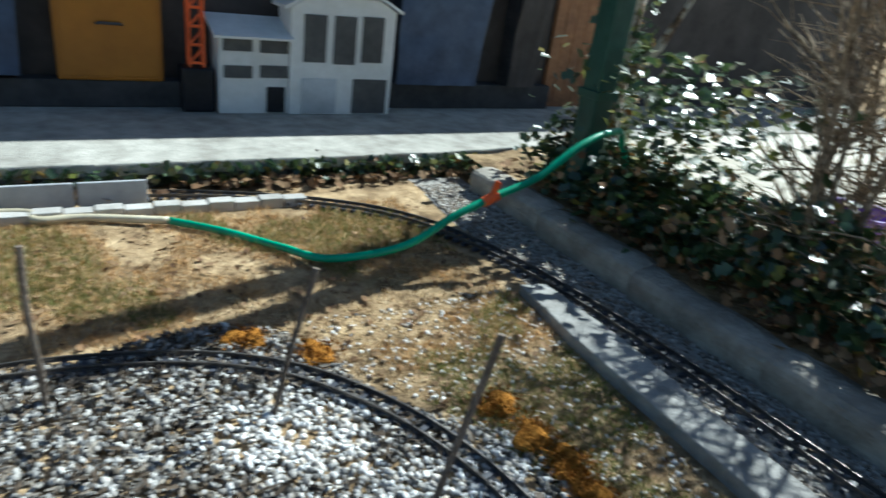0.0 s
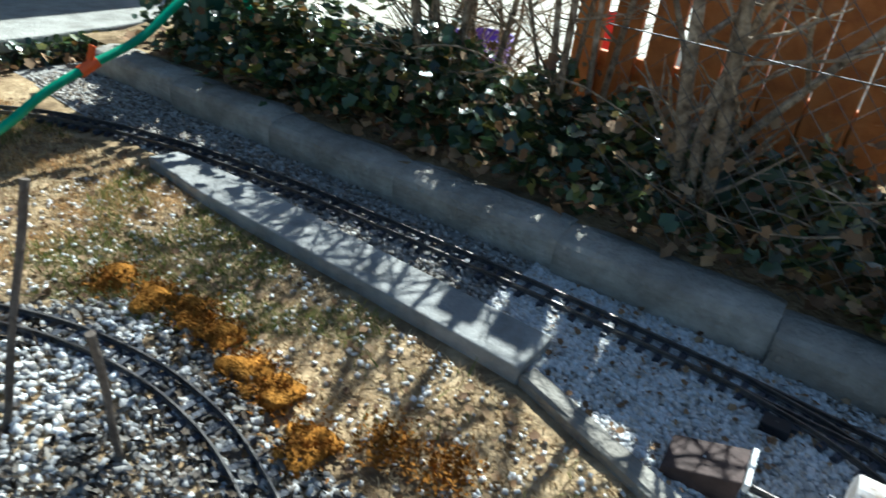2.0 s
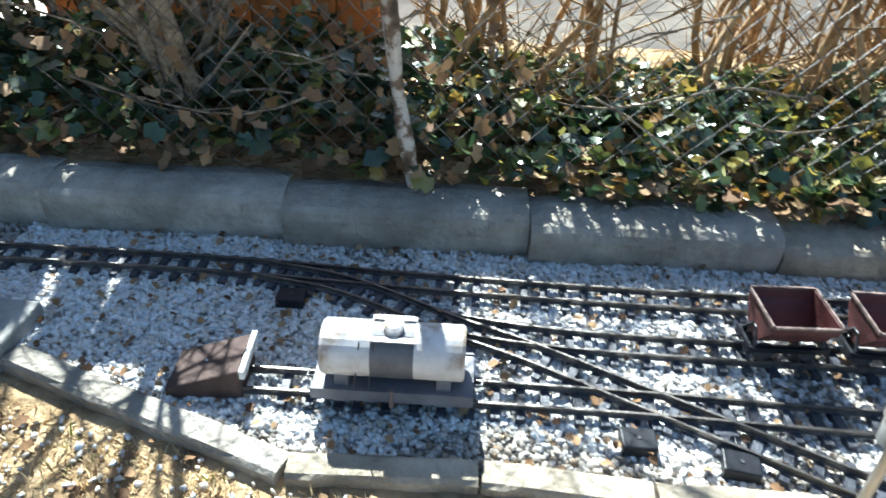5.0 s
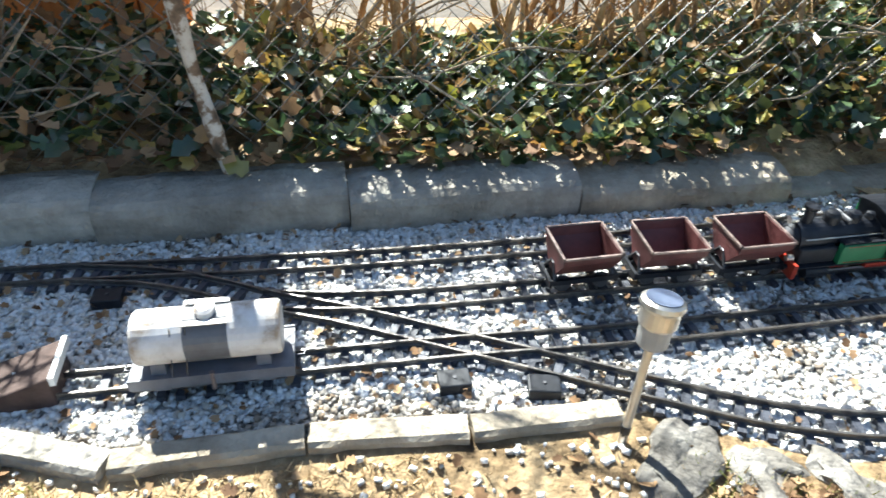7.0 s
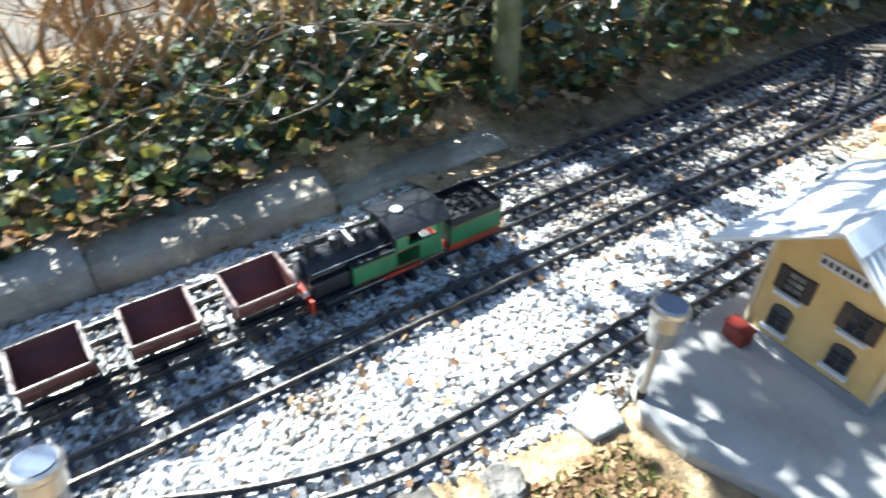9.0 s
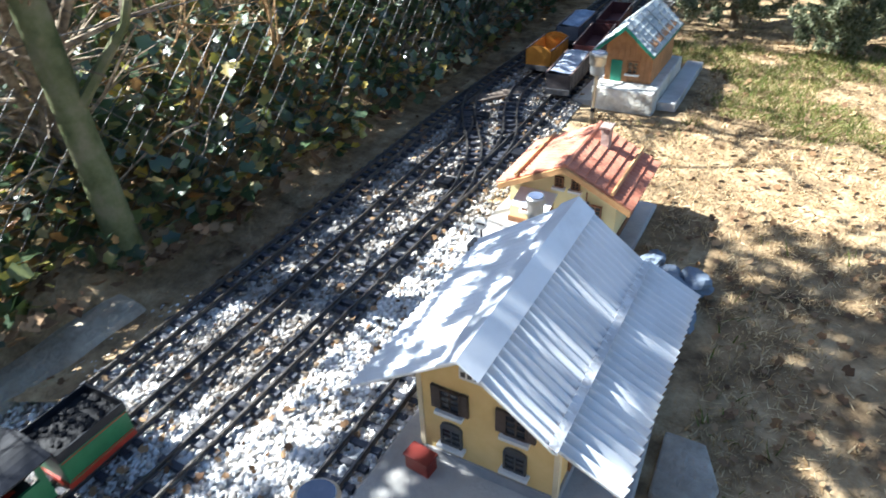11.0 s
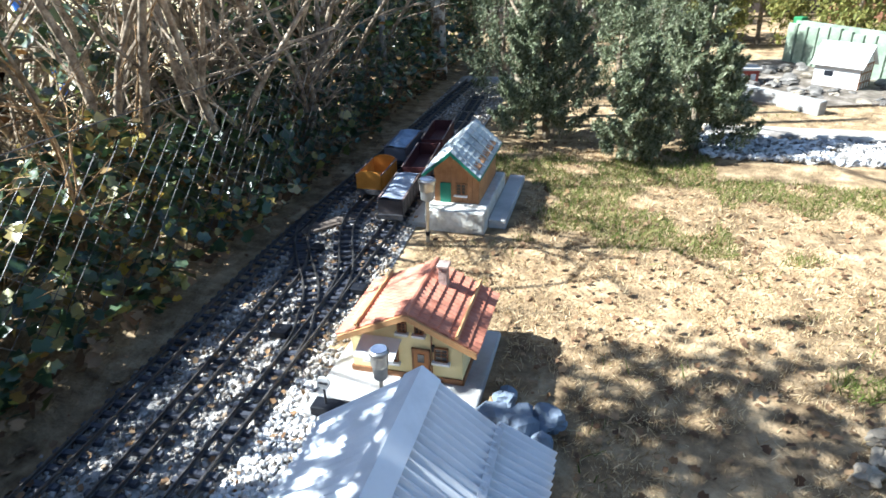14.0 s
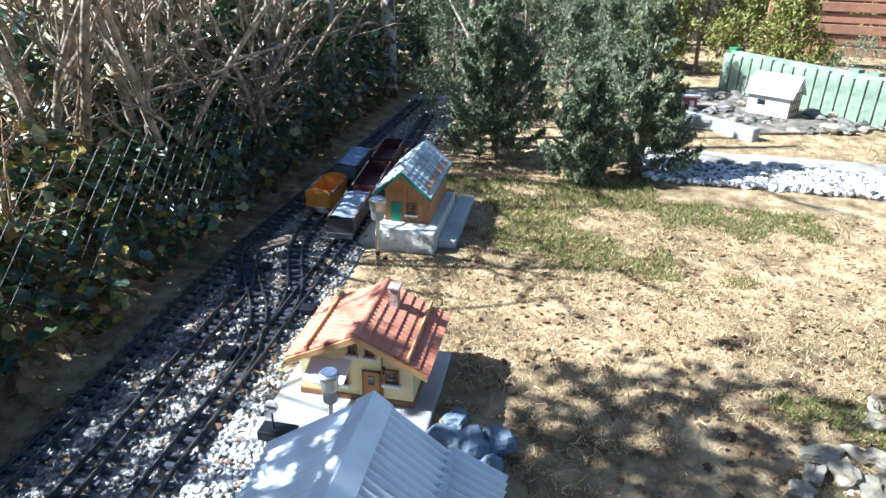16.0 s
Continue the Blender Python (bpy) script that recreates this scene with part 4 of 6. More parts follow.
for x in (-0.557, -0.662):
    window(st, x, 0.125, 0.03, 0.038, YF, shutters=True, frame_m=SHUTTER)
    window(st, x, 0.05, 0.03, 0.032, YF, arch=True, frame_m=GREYP)
for yy in (-2.4, -2.48, -2.56):
    part("side_door", MB().box(XW1, XW1 + 0.004, yy - 0.018, yy + 0.018, 0.02, 0.1), BROWN, st)
    part("side_door", MB().box(XW0 - 0.004, XW0, yy - 0.018, yy + 0.018, 0.02, 0.1), BROWN, st)
sg = part("sign", MB().box(-0.655, -0.575, YF + 0.0005, YF + 0.004, 0.2, 0.22), WHITE, st, "white station name board")
for k in range(7):
    part("letter_bar", MB().box(-0.648+k*0.0105, -0.641+k*0.0105, YF+0.004, YF+0.0048, 0.2055, 0.2145), STEEL, sg)
RL = part("roof_slope", corrugated(XR, ZR, -0.432, ZE, -2.675, -2.25, 26, 0.003), ZINC, st, "sunlit corrugated zinc roof")
RR = part("roof_slope", corrugated(XR, ZR, -0.745, 0.215, -2.675, -2.25, 26, 0.0062), ZINC, st, "corrugated zinc roof")
part("lean_to_roof", corrugated(-0.738, 0.21, -0.83, 0.165, -2.70, -2.262, 26, 0.0062), ZINC, st, "lower corrugated lean-to strip")
part("ridge_cap", MB().prism([(XR - 0.03, ZR - 0.015), (XR, ZR + 0.009), (XR + 0.03, ZR - 0.013), (XR, ZR + 0.005)], -2.68, -2.245), ZINC, st)
part("flashing", MB().box(-0.0065, 0.0065, -2.68, -2.25, 0, 0.003, pose(-0.741, 0, 0.2215, 0, -25, 0)), mat("flat_flashing", [(0.34, 0.33, 0.33), (0.5, 0.51, 0.53), (0.56, 0.57, 0.6)], 40, 0.6), st, "flat grey flashing strip")
part("porch_beam", MB().box(-0.8, -0.79, -2.68, -2.3, 0.14, 0.15), BROWN, st)
for yy in (-2.5, -2.66):
    part("porch_post", MB().box(-0.762, -0.755, yy - 0.0035, yy + 0.0035, 0.0, 0.185), SHUTTER, st)
rb = thing("mail_box", "small red metal box by the station wall", "box", pose(-0.515, -2.3, 0.018, 0, 0, -6))
part("case", MB().box(-0.022, 0.022, -0.013, 0.013, 0.0, 0.03), mat("dull_red_paint", [(0.16, 0.016, 0.01), (0.24, 0.028, 0.018)], 30, 0.55, bump=0.1), rb, bevel=0.002)
part("lid", MB().box(-0.024, 0.024, -0.015, 0.015, 0.03, 0.034), bpy.data.materials["dull_red_paint"], rb, bevel=0.001)
solo("paving_slab", MB().prism([(-0.84, -2.43), (-0.905, -2.37), (-0.935, -2.48), (-0.9, -2.56), (-0.835, -2.56)], -0.02, 0.004, "z"), KERB, "flat grey paving slab beside the station platform", "slab", bevel=0.004)
# chalet
solo("chalet_slab", MB().box(-0.64, -0.275, -3.285, -2.88, -0.03, 0.012), PLATF, "flat grey concrete slab under the cream chalet", "slab", bevel=0.005)
ch = thing("chalet", "cream model chalet with a red tiled roof", "model house", pose(0, 0, 0.012))
cx0, cx1, cyf, cyb, crx, crz, cez = -0.593, -0.33, -3.05, -3.225, -0.482, 0.205, 0.128
part("wall", MB().prism([(cx0, 0), (cx1, 0), (cx1, 0.138), (crx, 0.196), (cx0, 0.138)], cyb, cyf), CREAM, ch, "cream plaster walls")
part("plinth", MB().box(cx0 - 0.004, cx1 + 0.004, cyb - 0.004, cyf + 0.004, 0, 0.014), BROWN, ch, "brown plinth")


def tiled(xr, zr, xe, ze, y0, y1, n, mtl, parent, rows=7, amp=0.0035):
    """One roof slope of rounded tiles in overlapping rows, each row a part."""
    for r in range(rows):
        mb = MB()
        t0, t1 = r / rows, (r + 1.12) / rows
        t1 = min(t1, 1.02)
        per = 6
        m = n * per
        for lift0, lift1 in ((0.001, 0.0055), (-0.0025, 0.002)):
            for j in range(m + 1):
                y = y0 + (y1 - y0) * j / m
                a = amp * abs(math.sin(math.pi * j / per))
                for t, l in ((t0, lift0), (t1, lift1)):
                    mb.v.append((xr + (xe - xr) * t, y, zr + (ze - zr) * t + a + l))
        w = (m + 1) * 2
        for j in range(m):
            p = j * 2
            mb.f.append((p, p + 1, p + 3, p + 2)), mb.f.append((p + w, p + w + 2, p + w + 3, p + w + 1))
            mb.f.append((p + 1, p + 1 + w, p + 3 + w, p + 3))
        for j in (0, m):
            p = j * 2
            mb.f.append((p, p + w, p + w + 1, p + 1))
        part("tile_course", mb, mtl, parent)


rs = [part("roof_slope", MB().prism([(crx, crz - 0.004), (xe, cez - 0.004), (xe, cez - 0.008), (crx, crz - 0.009)], -3.25, -3.0), TILE, ch, "red tiled roof slope") for xe in (-0.322, -0.636)]
tiled(crx, crz, -0.32, cez, -3.25, -3.0, 16, TILE, rs[0])
tiled(crx, crz, -0.638, cez, -3.25, -3.0, 16, TILE, rs[1])
part("ridge_tiles", MB().tube([(crx, -3.254, crz + 0.002), (crx, -2.996, crz + 0.002)], 0.0065, 8), TILE, ch)
for xe in (-0.322, -0.636):
    part("barge_board", MB().prism([(crx, crz), (xe, cez), (xe, cez - 0.013), (crx, crz - 0.014)], -3.0, -2.994), TRIM, ch, "tan barge board")
    part("snow_bar", MB().tube([(crx + (xe - crx) * 0.72, -3.25, crz + (cez - crz) * 0.72 + 0.012), (crx + (xe - crx) * 0.72, -2.998, crz + (cez - crz) * 0.72 + 0.012)], 0.0045, 6), TRIM, ch, "tan bar along the roof")
part("chimney", MB().box(-0.531, -0.511, -3.185, -3.16, 0.17, 0.235).box(-0.535, -0.507, -3.189, -3.156, 0.235, 0.241), mat("chimney_render", [(0.28, 0.2, 0.17), (0.4, 0.3, 0.26)], 40, 0.9), ch, bevel=0.001)
d = part("door", MB().box(-0.515, -0.48, cyf, cyf + 0.004, 0.012, 0.082), DOORW, ch, "orange-brown wooden door")
part("door_window", MB().box(-0.505, -0.49, cyf + 0.004, cyf + 0.006, 0.05, 0.072), GLASS, d)
part("door_frame", MB().box(-0.519, -0.515, cyf, cyf + 0.006, 0.012, 0.086).box(-0.48, -0.476, cyf, cyf + 0.006, 0.012, 0.086).box(-0.519, -0.476, cyf, cyf + 0.006, 0.082, 0.086), BROWN, d)
for x, z, w, h in ((-0.545, 0.062, 0.026, 0.03), (-0.425, 0.045, 0.03, 0.032), (-0.38, 0.045, 0.026, 0.032), (-0.455, 0.128, 0.015, 0.02), (-0.495, 0.128, 0.015, 0.02)):
    window(ch, x, z, w, h, cyf, frame_m=BROWN)
aw = MB().prism([(0.0, 0.0), (0.062, -0.018), (0.062, -0.021), (0.0, -0.004)], -0.052, 0.042, "x", pose(-0.4, cyf, 0.104))
part("awning", aw, WHITE, ch, "small white sheet awning")
part("wall_lantern", MB().box(-0.529, -0.524, cyf, cyf + 0.008, 0.085, 0.1), BLACK, ch)
part("downpipe", MB().tube([(-0.523, cyf + 0.004, 0.014), (-0.523, cyf + 0.004, 0.125)], 0.0018, 6), BROWN, ch)
part("door_mat", MB().box(-0.525, -0.475, cyf + 0.004, cyf + 0.026, 0.0, 0.004), BLACK, ch, "dark door mat")
# shed
solo("shed_base", MB().box(-0.472, -0.262, -4.31, -3.885, -0.02, 0.07), mat("whitewashed_stone", [(0.4, 0.37, 0.3), (0.62, 0.6, 0.54), (0.74, 0.73, 0.68)], 22, 0.9, bump=0.9, bscale=40), "whitewashed rough stone base of the shed", "base", bevel=0.006)
solo("loading_deck", MB().box(-0.535, -0.474, -4.42, -3.95, -0.02, 0.022), PLATF, "flat grey slab along the lawn side of the shed", "deck", bevel=0.003)
solo("loading_deck", MB().box(-0.26, -0.195, -4.3, -3.9, -0.02, 0.012), PLATF, "flat grey slab beside the parked wagons", "deck", bevel=0.003)
SX, SZ, SE = -0.347, 0.196, 0.108
sh = thing("goods_shed", "brown wooden model shed with grey tiled roof and green door", "model house", pose(0, 0, 0.07))
SHEDW = mat("tan_board", [(0.26, 0.125, 0.05), (0.42, 0.22, 0.1)], 30, 0.65, bump=0.25)
part("wall", MB().prism([(-0.438, 0), (-0.278, 0), (-0.278, 0.128), (SX, 0.178), (-0.438, 0.128)], -4.28, -3.965), SHEDW, sh, "brown board walls")
for k in range(9):
    x = -0.432 + 0.0185 * k
    part("batten", MB().box(x - 0.0015, x + 0.0015, -3.9655, -3.962, 0.0, 0.125), SHEDW, sh)
rs = [part("roof_slope", MB().prism([(SX, SZ - 0.004), (xe, SE - 0.003), (xe, SE - 0.007), (SX, SZ - 0.009)], -4.34, -3.925), SLATE, sh, "pale grey tiled roof slope") for xe in (-0.247, -0.447)]
tiled(SX, SZ, -0.245, SE, -4.34, -3.925, 16, SLATE, rs[0], 6)
tiled(SX, SZ, -0.449, SE, -4.34, -3.925, 16, SLATE, rs[1], 6)
for k in range(6):
    yy = -4.3 + k * 0.07
    part("roof_stripe", MB().prism([(SX - 0.004, SZ + 0.006), (-0.449, SE + 0.013), (-0.449, SE + 0.009), (SX - 0.004, SZ + 0.002)], yy - 0.004, yy + 0.004), SLATE, rs[1])
for xe in (-0.245, -0.449):
    part("barge_board", MB().prism([(SX, SZ + 0.002), (xe, SE + 0.002), (xe, SE - 0.01), (SX, SZ - 0.011)], -3.927, -3.921), GREEND, sh, "green barge board")
    part("gutter", MB().tube([(xe, -4.34, SE - 0.002), (xe, -3.925, SE - 0.002)], 0.004, 6), GREEND, sh, "green gutter")
d = part("door", MB().box(-0.338, -0.3, -3.965, -3.96, 0.0, 0.072), GREEND, sh, "green plank door")
window(sh, -0.374, 0.034, 0.032, 0.036, -3.965, frame_m=BROWN)


def solar_lamp(x, y, h, lean=(0, 0), label="steel solar garden lamp on a thin stake", slim=1.0):
    root = thing("garden_lamp", label, "lamp", pose(x, y, 0, lean[0], lean[1], 0) @ Matrix.Diagonal((slim, slim, 1, 1)), group="solar garden lamps")
    part("stake", MB().tube([(0, 0, -0.02), (0, 0, h - 0.07)], 0.0065, 12), LAMPM, root)
    part("spike", MB().tube([(0, 0, -0.03), (0, 0, 0.03)], [0.003, 0.008], 8), BLACK, root)
    part("lens", MB().lathe([(0.017, h - 0.072), (0.021, h - 0.068), (0.0225, h - 0.038)], 20), CLEAR, root, "clear plastic lens")
    part("collar", MB().lathe([(0.023, h - 0.04), (0.0255, h - 0.036), (0.0265, h - 0.012), (0.024, h - 0.012)], 24), LAMPM, root, "brushed steel collar")
    part("cap", MB().lathe([(0.0275, h - 0.013), (0.03, h - 0.008), (0.029, h - 0.002), (0.0245, h + 0.001)], 24), LAMPM, root)
    part("solar_cell", MB().lathe([(0.0235, h + 0.0005), (0.0235, h + 0.0025)], 20), LAMPT, root, "dark solar cell")


solar_lamp(-0.352, -1.276, 0.24, (6, 9))
solar_lamp(-0.512, -2.066, 0.2, (8, 3))
solar_lamp(-0.298, -3.795, 0.215, (0, -1))
solar_lamp(-0.446, -2.925, 0.172, (0, 0), "steel solar garden lamp on the chalet slab", 0.72)
sg = thing("signal", "tiny white disc signal on a black base", "signal", pose(-0.325, -2.9, 0.0))
part("base", MB().box(-0.05, 0.03, -0.02, 0.02, 0, 0.03), BLACK, sg, bevel=0.003)
part("mast", MB().tube([(0, 0, 0.03), (0, 0, 0.075)], 0.0025, 8), STEEL, sg)
part("disc", MB().tube([(0, -0.002, 0.085), (0, 0.003, 0.085)], 0.015, 16), WHITE, sg, "white disc with a dark bar")
part("bar", MB().box(-0.011, 0.011, 0.003, 0.0045, 0.083, 0.088), STEEL, sg)

# ---- rocks ----
def rock(x, y, r, seed, mtl=None, label="rough grey stone half sunk in the ground", group="border stones"):
    mb = MB().blob((0, 0, 0), r, seed, 3, 0.55)
    return solo("stone", mb, mtl or ROCK, label, "stone", group=group, smooth=False, m=pose(x, y, r[2] * 0.35, 0, 0, seed * 40))


for k, (x, y, a, b, c) in enumerate(((-0.40, -1.34, 0.05, 0.075, 0.022), (-0.455, -1.44, 0.04, 0.065, 0.02), (-0.485, -1.56, 0.045, 0.075, 0.022), (-0.43, -1.47, 0.03, 0.045, 0.016), (-0.52, -1.68, 0.045, 0.065, 0.02), (-0.505, -1.8, 0.035, 0.05, 0.018), (-0.475, -1.68, 0.03, 0.04, 0.014))):
    rock(x, y, (a * 0.85, b * 0.9, c * 0.75), k + 1)
solo("paving_slab", MB().prism([(-0.48, -1.95), (-0.525, -1.955), (-0.53, -2.02), (-0.475, -2.04), (-0.455, -2.0)], -0.02, 0.01, "z"), CONC, "broken pale slab in front of the platform", "slab", bevel=0.006)
for k, (x, y, a, b, c) in enumerate(((-0.68, -2.95, 0.042, 0.05, 0.03), (-0.745, -2.93, 0.045, 0.05, 0.036), (-0.79, -2.88, 0.034, 0.042, 0.03), (-0.79, -2.97, 0.03, 0.038, 0.026), (-0.7, -3.03, 0.03, 0.026, 0.02))):
    rock(x, y, (a, b, c), k + 21, ROCKB, "blue-grey broken stone in a small heap", "stone heap")
for k, (x, y, a, b, c) in enumerate(((-1.472, -3.089, 0.045, 0.018, 0.016), (-1.434, -3.027, 0.036, 0.016, 0.014), (-1.500, -3.032, 0.034, 0.024, 0.022), (-1.570, -3.096, 0.042, 0.022, 0.022), (-1.392, -2.963, 0.026, 0.020, 0.022), (-1.542, -3.004, 0.045, 0.030, 0.018), (-1.646, -3.290, 0.030, 0.016, 0.014), (-1.622, -3.230, 0.024, 0.020, 0.014))):
    rock(x, y, (a, b, c), k + 41, PALEST, "flat pale tan stone on the lawn edge", "lawn stones")

# ---- back of the garden: raised concrete path, wall and model building ----
pe = [(-4.5 + 0.06 * k, 2.235 + 0.018 * noise.noise((k * 0.31, 0, 2)) + 0.008 * noise.noise((k * 1.3, 1, 5)) + max(0, -4.5 + 0.06 * k) * 0.05) for k in range(159)]
pth = MB().prism(pe + [(5, 3.3), (-4.5, 3.3)], 0.05, 0.1, "z")
pth.prism([(-4.5, 2.3), (5, 2.42), (5, 3.29), (-4.5, 3.29)], -0.02, 0.051, "z")
solo("back_path", pth, mat("path_concrete", [(0.26, 0.245, 0.215), (0.38, 0.365, 0.325), (0.5, 0.48, 0.43)], 9, 0.9, bump=0.6, bscale=70, spec=0.15), "raised concrete path in front of the back wall", "path", "structure", bevel=0.008)
# wall and ledge colours both carry the shade of this recess
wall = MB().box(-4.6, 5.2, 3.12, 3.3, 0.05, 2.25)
solo("wall_back", wall, HOUSEW, "grey rendered house wall, shade put into its near-black colour", "wall", "structure")
solo("wall_ledge", MB().box(-2.6, -0.62, 3.03, 3.12, 0.1, 0.22).box(0.33, 1.46, 3.03, 3.12, 0.1, 0.24), mat("dark_ledge", [(0.025, 0.025, 0.027), (0.06, 0.058, 0.058)], 12, 0.8), "stone ledge at the foot of the wall, darkened to hold shade", "ledge", "structure", bevel=0.006)
# rough retaining stones below the path edge
for k in range(30):
    x = -1.9 + k * 0.075
    mb = MB().blob((0, 0, 0), (0.055 + 0.012 * math.sin(k * 4), 0.035, 0.04), k + 70, 3, 0.6)
    solo("edge_stone", mb, ROCK, "rough dark stone under the path edge", "stone", group="stones under the path edge", m=pose(x, 2.285 + 0.012 * math.sin(k * 2.1), 0.015 + 0.012 * math.sin(k * 1.3), k * 50, k * 23, k * 37))
cab = thing("cabinet", "orange-yellow plastic cabinet on the wall ledge", "cabinet", pose(-1.0, 3.06, 0.22))
part("body", MB().box(-0.21, 0.21, -0.04, 0.05, 0.0, 0.5), CABY, cab, bevel=0.01)
part("door", MB().box(-0.19, 0.19, -0.048, -0.04, 0.02, 0.48), CABY, cab, bevel=0.006)
part("handle", MB().tube([(-0.05, -0.05, 0.24), (-0.04, -0.06, 0.245), (0.04, -0.06, 0.245), (0.05, -0.05, 0.24)], 0.006, 8), STEEL, cab)
ty = thing("crane_mast", "orange-red lattice mast of a model crane", "crane mast", pose(-0.655, 3.0, 0.1))
for sx in (-1, 1):
    for sy in (-1, 1):
        part("corner_post", MB().box(sx * 0.03 - 0.005, sx * 0.03 + 0.005, sy * 0.03 - 0.005, sy * 0.03 + 0.005, 0.2, 0.95), ORANGE, ty)
for k in range(9):
    z = 0.22 + k * 0.08
    part("brace", MB().tube([(-0.03, -0.032, z), (0.03, -0.032, z + 0.07)], 0.005, 6), ORANGE, ty)
    part("rung", MB().box(-0.03, 0.03, -0.036, -0.028, z - 0.006, z + 0.006), ORANGE, ty)
part("foot", MB().box(-0.07, 0.07, -0.06, 0.06, 0.0, 0.2), BLACK, ty, "black base block", bevel=0.01)
for x, w in ((0.62, 0.55), (1.2, 0.22), (-1.62, 0.6)):
    bn = thing("covered_bin", "bin under a slack blue tarpaulin against the wall", "bin", pose(x, 3.02, 0.24), group="covered bins")
    mb = MB()
    n = 14
    for j in range(n + 1):
        for i in range(n + 1):
            u, v = i / n, j / n
            mb.v.append(((u - 0.5) * w * (0.92 + 0.08 * v), -0.06 + 0.02 * noise.noise((u * 4 + x, v * 3, 1)) + 0.03 * (1 - v), v * 0.55))
    for j in range(n):
        for i in range(n):
            p = j * (n + 1) + i
            mb.f.append((p, p + 1, p + n + 2, p + n + 1))
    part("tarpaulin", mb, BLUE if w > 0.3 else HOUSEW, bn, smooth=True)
    part("drum", MB().box(-w * 0.45, w * 0.45, -0.02, 0.09, 0, 0.54), STEEL, bn)
dr = thing("wall_door", "brown wooden plank door in the back wall", "door", pose(1.66, 3.12, 0.1), kind="structure")
for k in range(5):
    part("plank", MB().box(-0.2 + k * 0.08, -0.123 + k * 0.08, -0.03, 0.0, 0.0, 1.5), BROWN, dr, bevel=0.003)
# white model building in front of the wall
wb = thing("model_building", "white painted model factory with grey doors and windows", "model building", pose(0, 0, 0.1))
fy = 2.9
part("wing", MB().box(-0.57, -0.245, fy + 0.02, 3.1, 0, 0.36), WHITE, wb, "low white wing", bevel=0.003)
part("main_block", MB().prism([(-0.245, 0), (0.293, 0), (0.293, 0.51), (0.2, 0.56), (-0.15, 0.56), (-0.245, 0.5)], fy, 3.1), WHITE, wb, "tall white block", bevel=0.003)
part("wing_roof", MB().prism([(fy - 0.03, 0.35), (fy - 0.03, 0.36), (3.1, 0.43), (3.1, 0.42)], -0.6, -0.235, "x"), WHITE, wb, "overhanging white roof")
part("main_roof", MB().prism([(-0.28, 0.49), (-0.15, 0.565), (0.2, 0.565), (0.32, 0.505), (0.32, 0.52), (0.2, 0.58), (-0.15, 0.58), (-0.28, 0.505)], fy - 0.02, 3.1), WHITE, wb)
for x0, x1, z0, z1 in ((-0.551, -0.42, 0.29, 0.342), (-0.384, -0.252, 0.286, 0.348), (-0.549, -0.42, 0.168, 0.224), (-0.383, -0.25, 0.172, 0.229)):
    part("window", MB().box(x0, x1, fy + 0.013, fy + 0.021, z0, z1), GREYP, wb, "grey panel window")
for x0, x1, z0, z1 in ((-0.182, -0.071, 0.256, 0.475), (-0.032, 0.081, 0.25, 0.477), (0.114, 0.228, 0.264, 0.483)):
    part("tall_window", MB().box(x0, x1, fy - 0.006, fy + 0.002, z0, z1), GREYP, wb, "tall dark grey window")
part("garage_door", MB().box(-0.185, -0.009, fy - 0.006, fy + 0.002, 0.007, 0.179), mat("pale_grey_door", [(0.46, 0.48, 0.5), (0.52, 0.54, 0.56)], 20, 0.6), wb, "pale grey garage door")
part("garage_door", MB().box(0.08, 0.266, fy - 0.006, fy + 0.002, 0.007, 0.18), GREYP, wb, "dark grey garage door")
part("side_door", MB().box(-0.35, -0.264, fy + 0.012, fy + 0.021, 0.007, 0.129), BLACK, wb, "narrow dark doorway")
# grey planter boards and tile edging
pb = thing("planter_wall", "low grey boards along the back flower strip", "planter", kind="structure")
for x0, x1 in ((-2.0, -1.21), (-1.2, -0.99)):
    part("board", MB().box(x0, x1, 2.09, 2.105, 0.0, 0.085), mat("grey_board", [(0.3, 0.31, 0.33), (0.42, 0.43, 0.45)], 14, 0.8, rnd=0.15), pb, bevel=0.003)
te = thing("tile_edging", "row of pale concrete edging tiles along the grass", "edging", kind="structure")
for k in range(17):
    x = -1.95 + k * 0.088
    part("tile", MB().box(x, x + 0.084, 1.985, 2.035, -0.02, 0.028 + 0.003 * math.sin(k * 3)), CONC_L, te, bevel=0.003)
# stakes
for k, (a, b) in enumerate((((-1.313, 1.035, -0.02), (-1.318, 1.04, 0.35)), ((-0.917, 0.86, -0.02), (-0.83, 0.87, 0.325)), ((-0.776, 0.465, -0.02), (-0.655, 0.488, 0.371)), ((-0.694, 0.286, -0.02), (-0.7, 0.287, 0.237)))):
    a, b = Vector(a), Vector(b)
    mb = MB().tube([a + (b - a) * t + Vector((0.003 * math.sin(t * 7 + k), 0.003 * math.cos(t * 5 + k), 0)) for t in np.linspace(0, 1, 8)], [0.006, 0.006, 0.0065, 0.006, 0.0062, 0.0066, 0.0066, 0.007], 8)
    solo("wooden_stake", mb, STAKE, ("leaning " if k in (1, 2) else "") + "weathered wooden stake stuck in the gravel", "stake", group="garden stakes")
# hose
hz = thing("garden_hose", "green garden hose hanging across to the hedge", "hose")
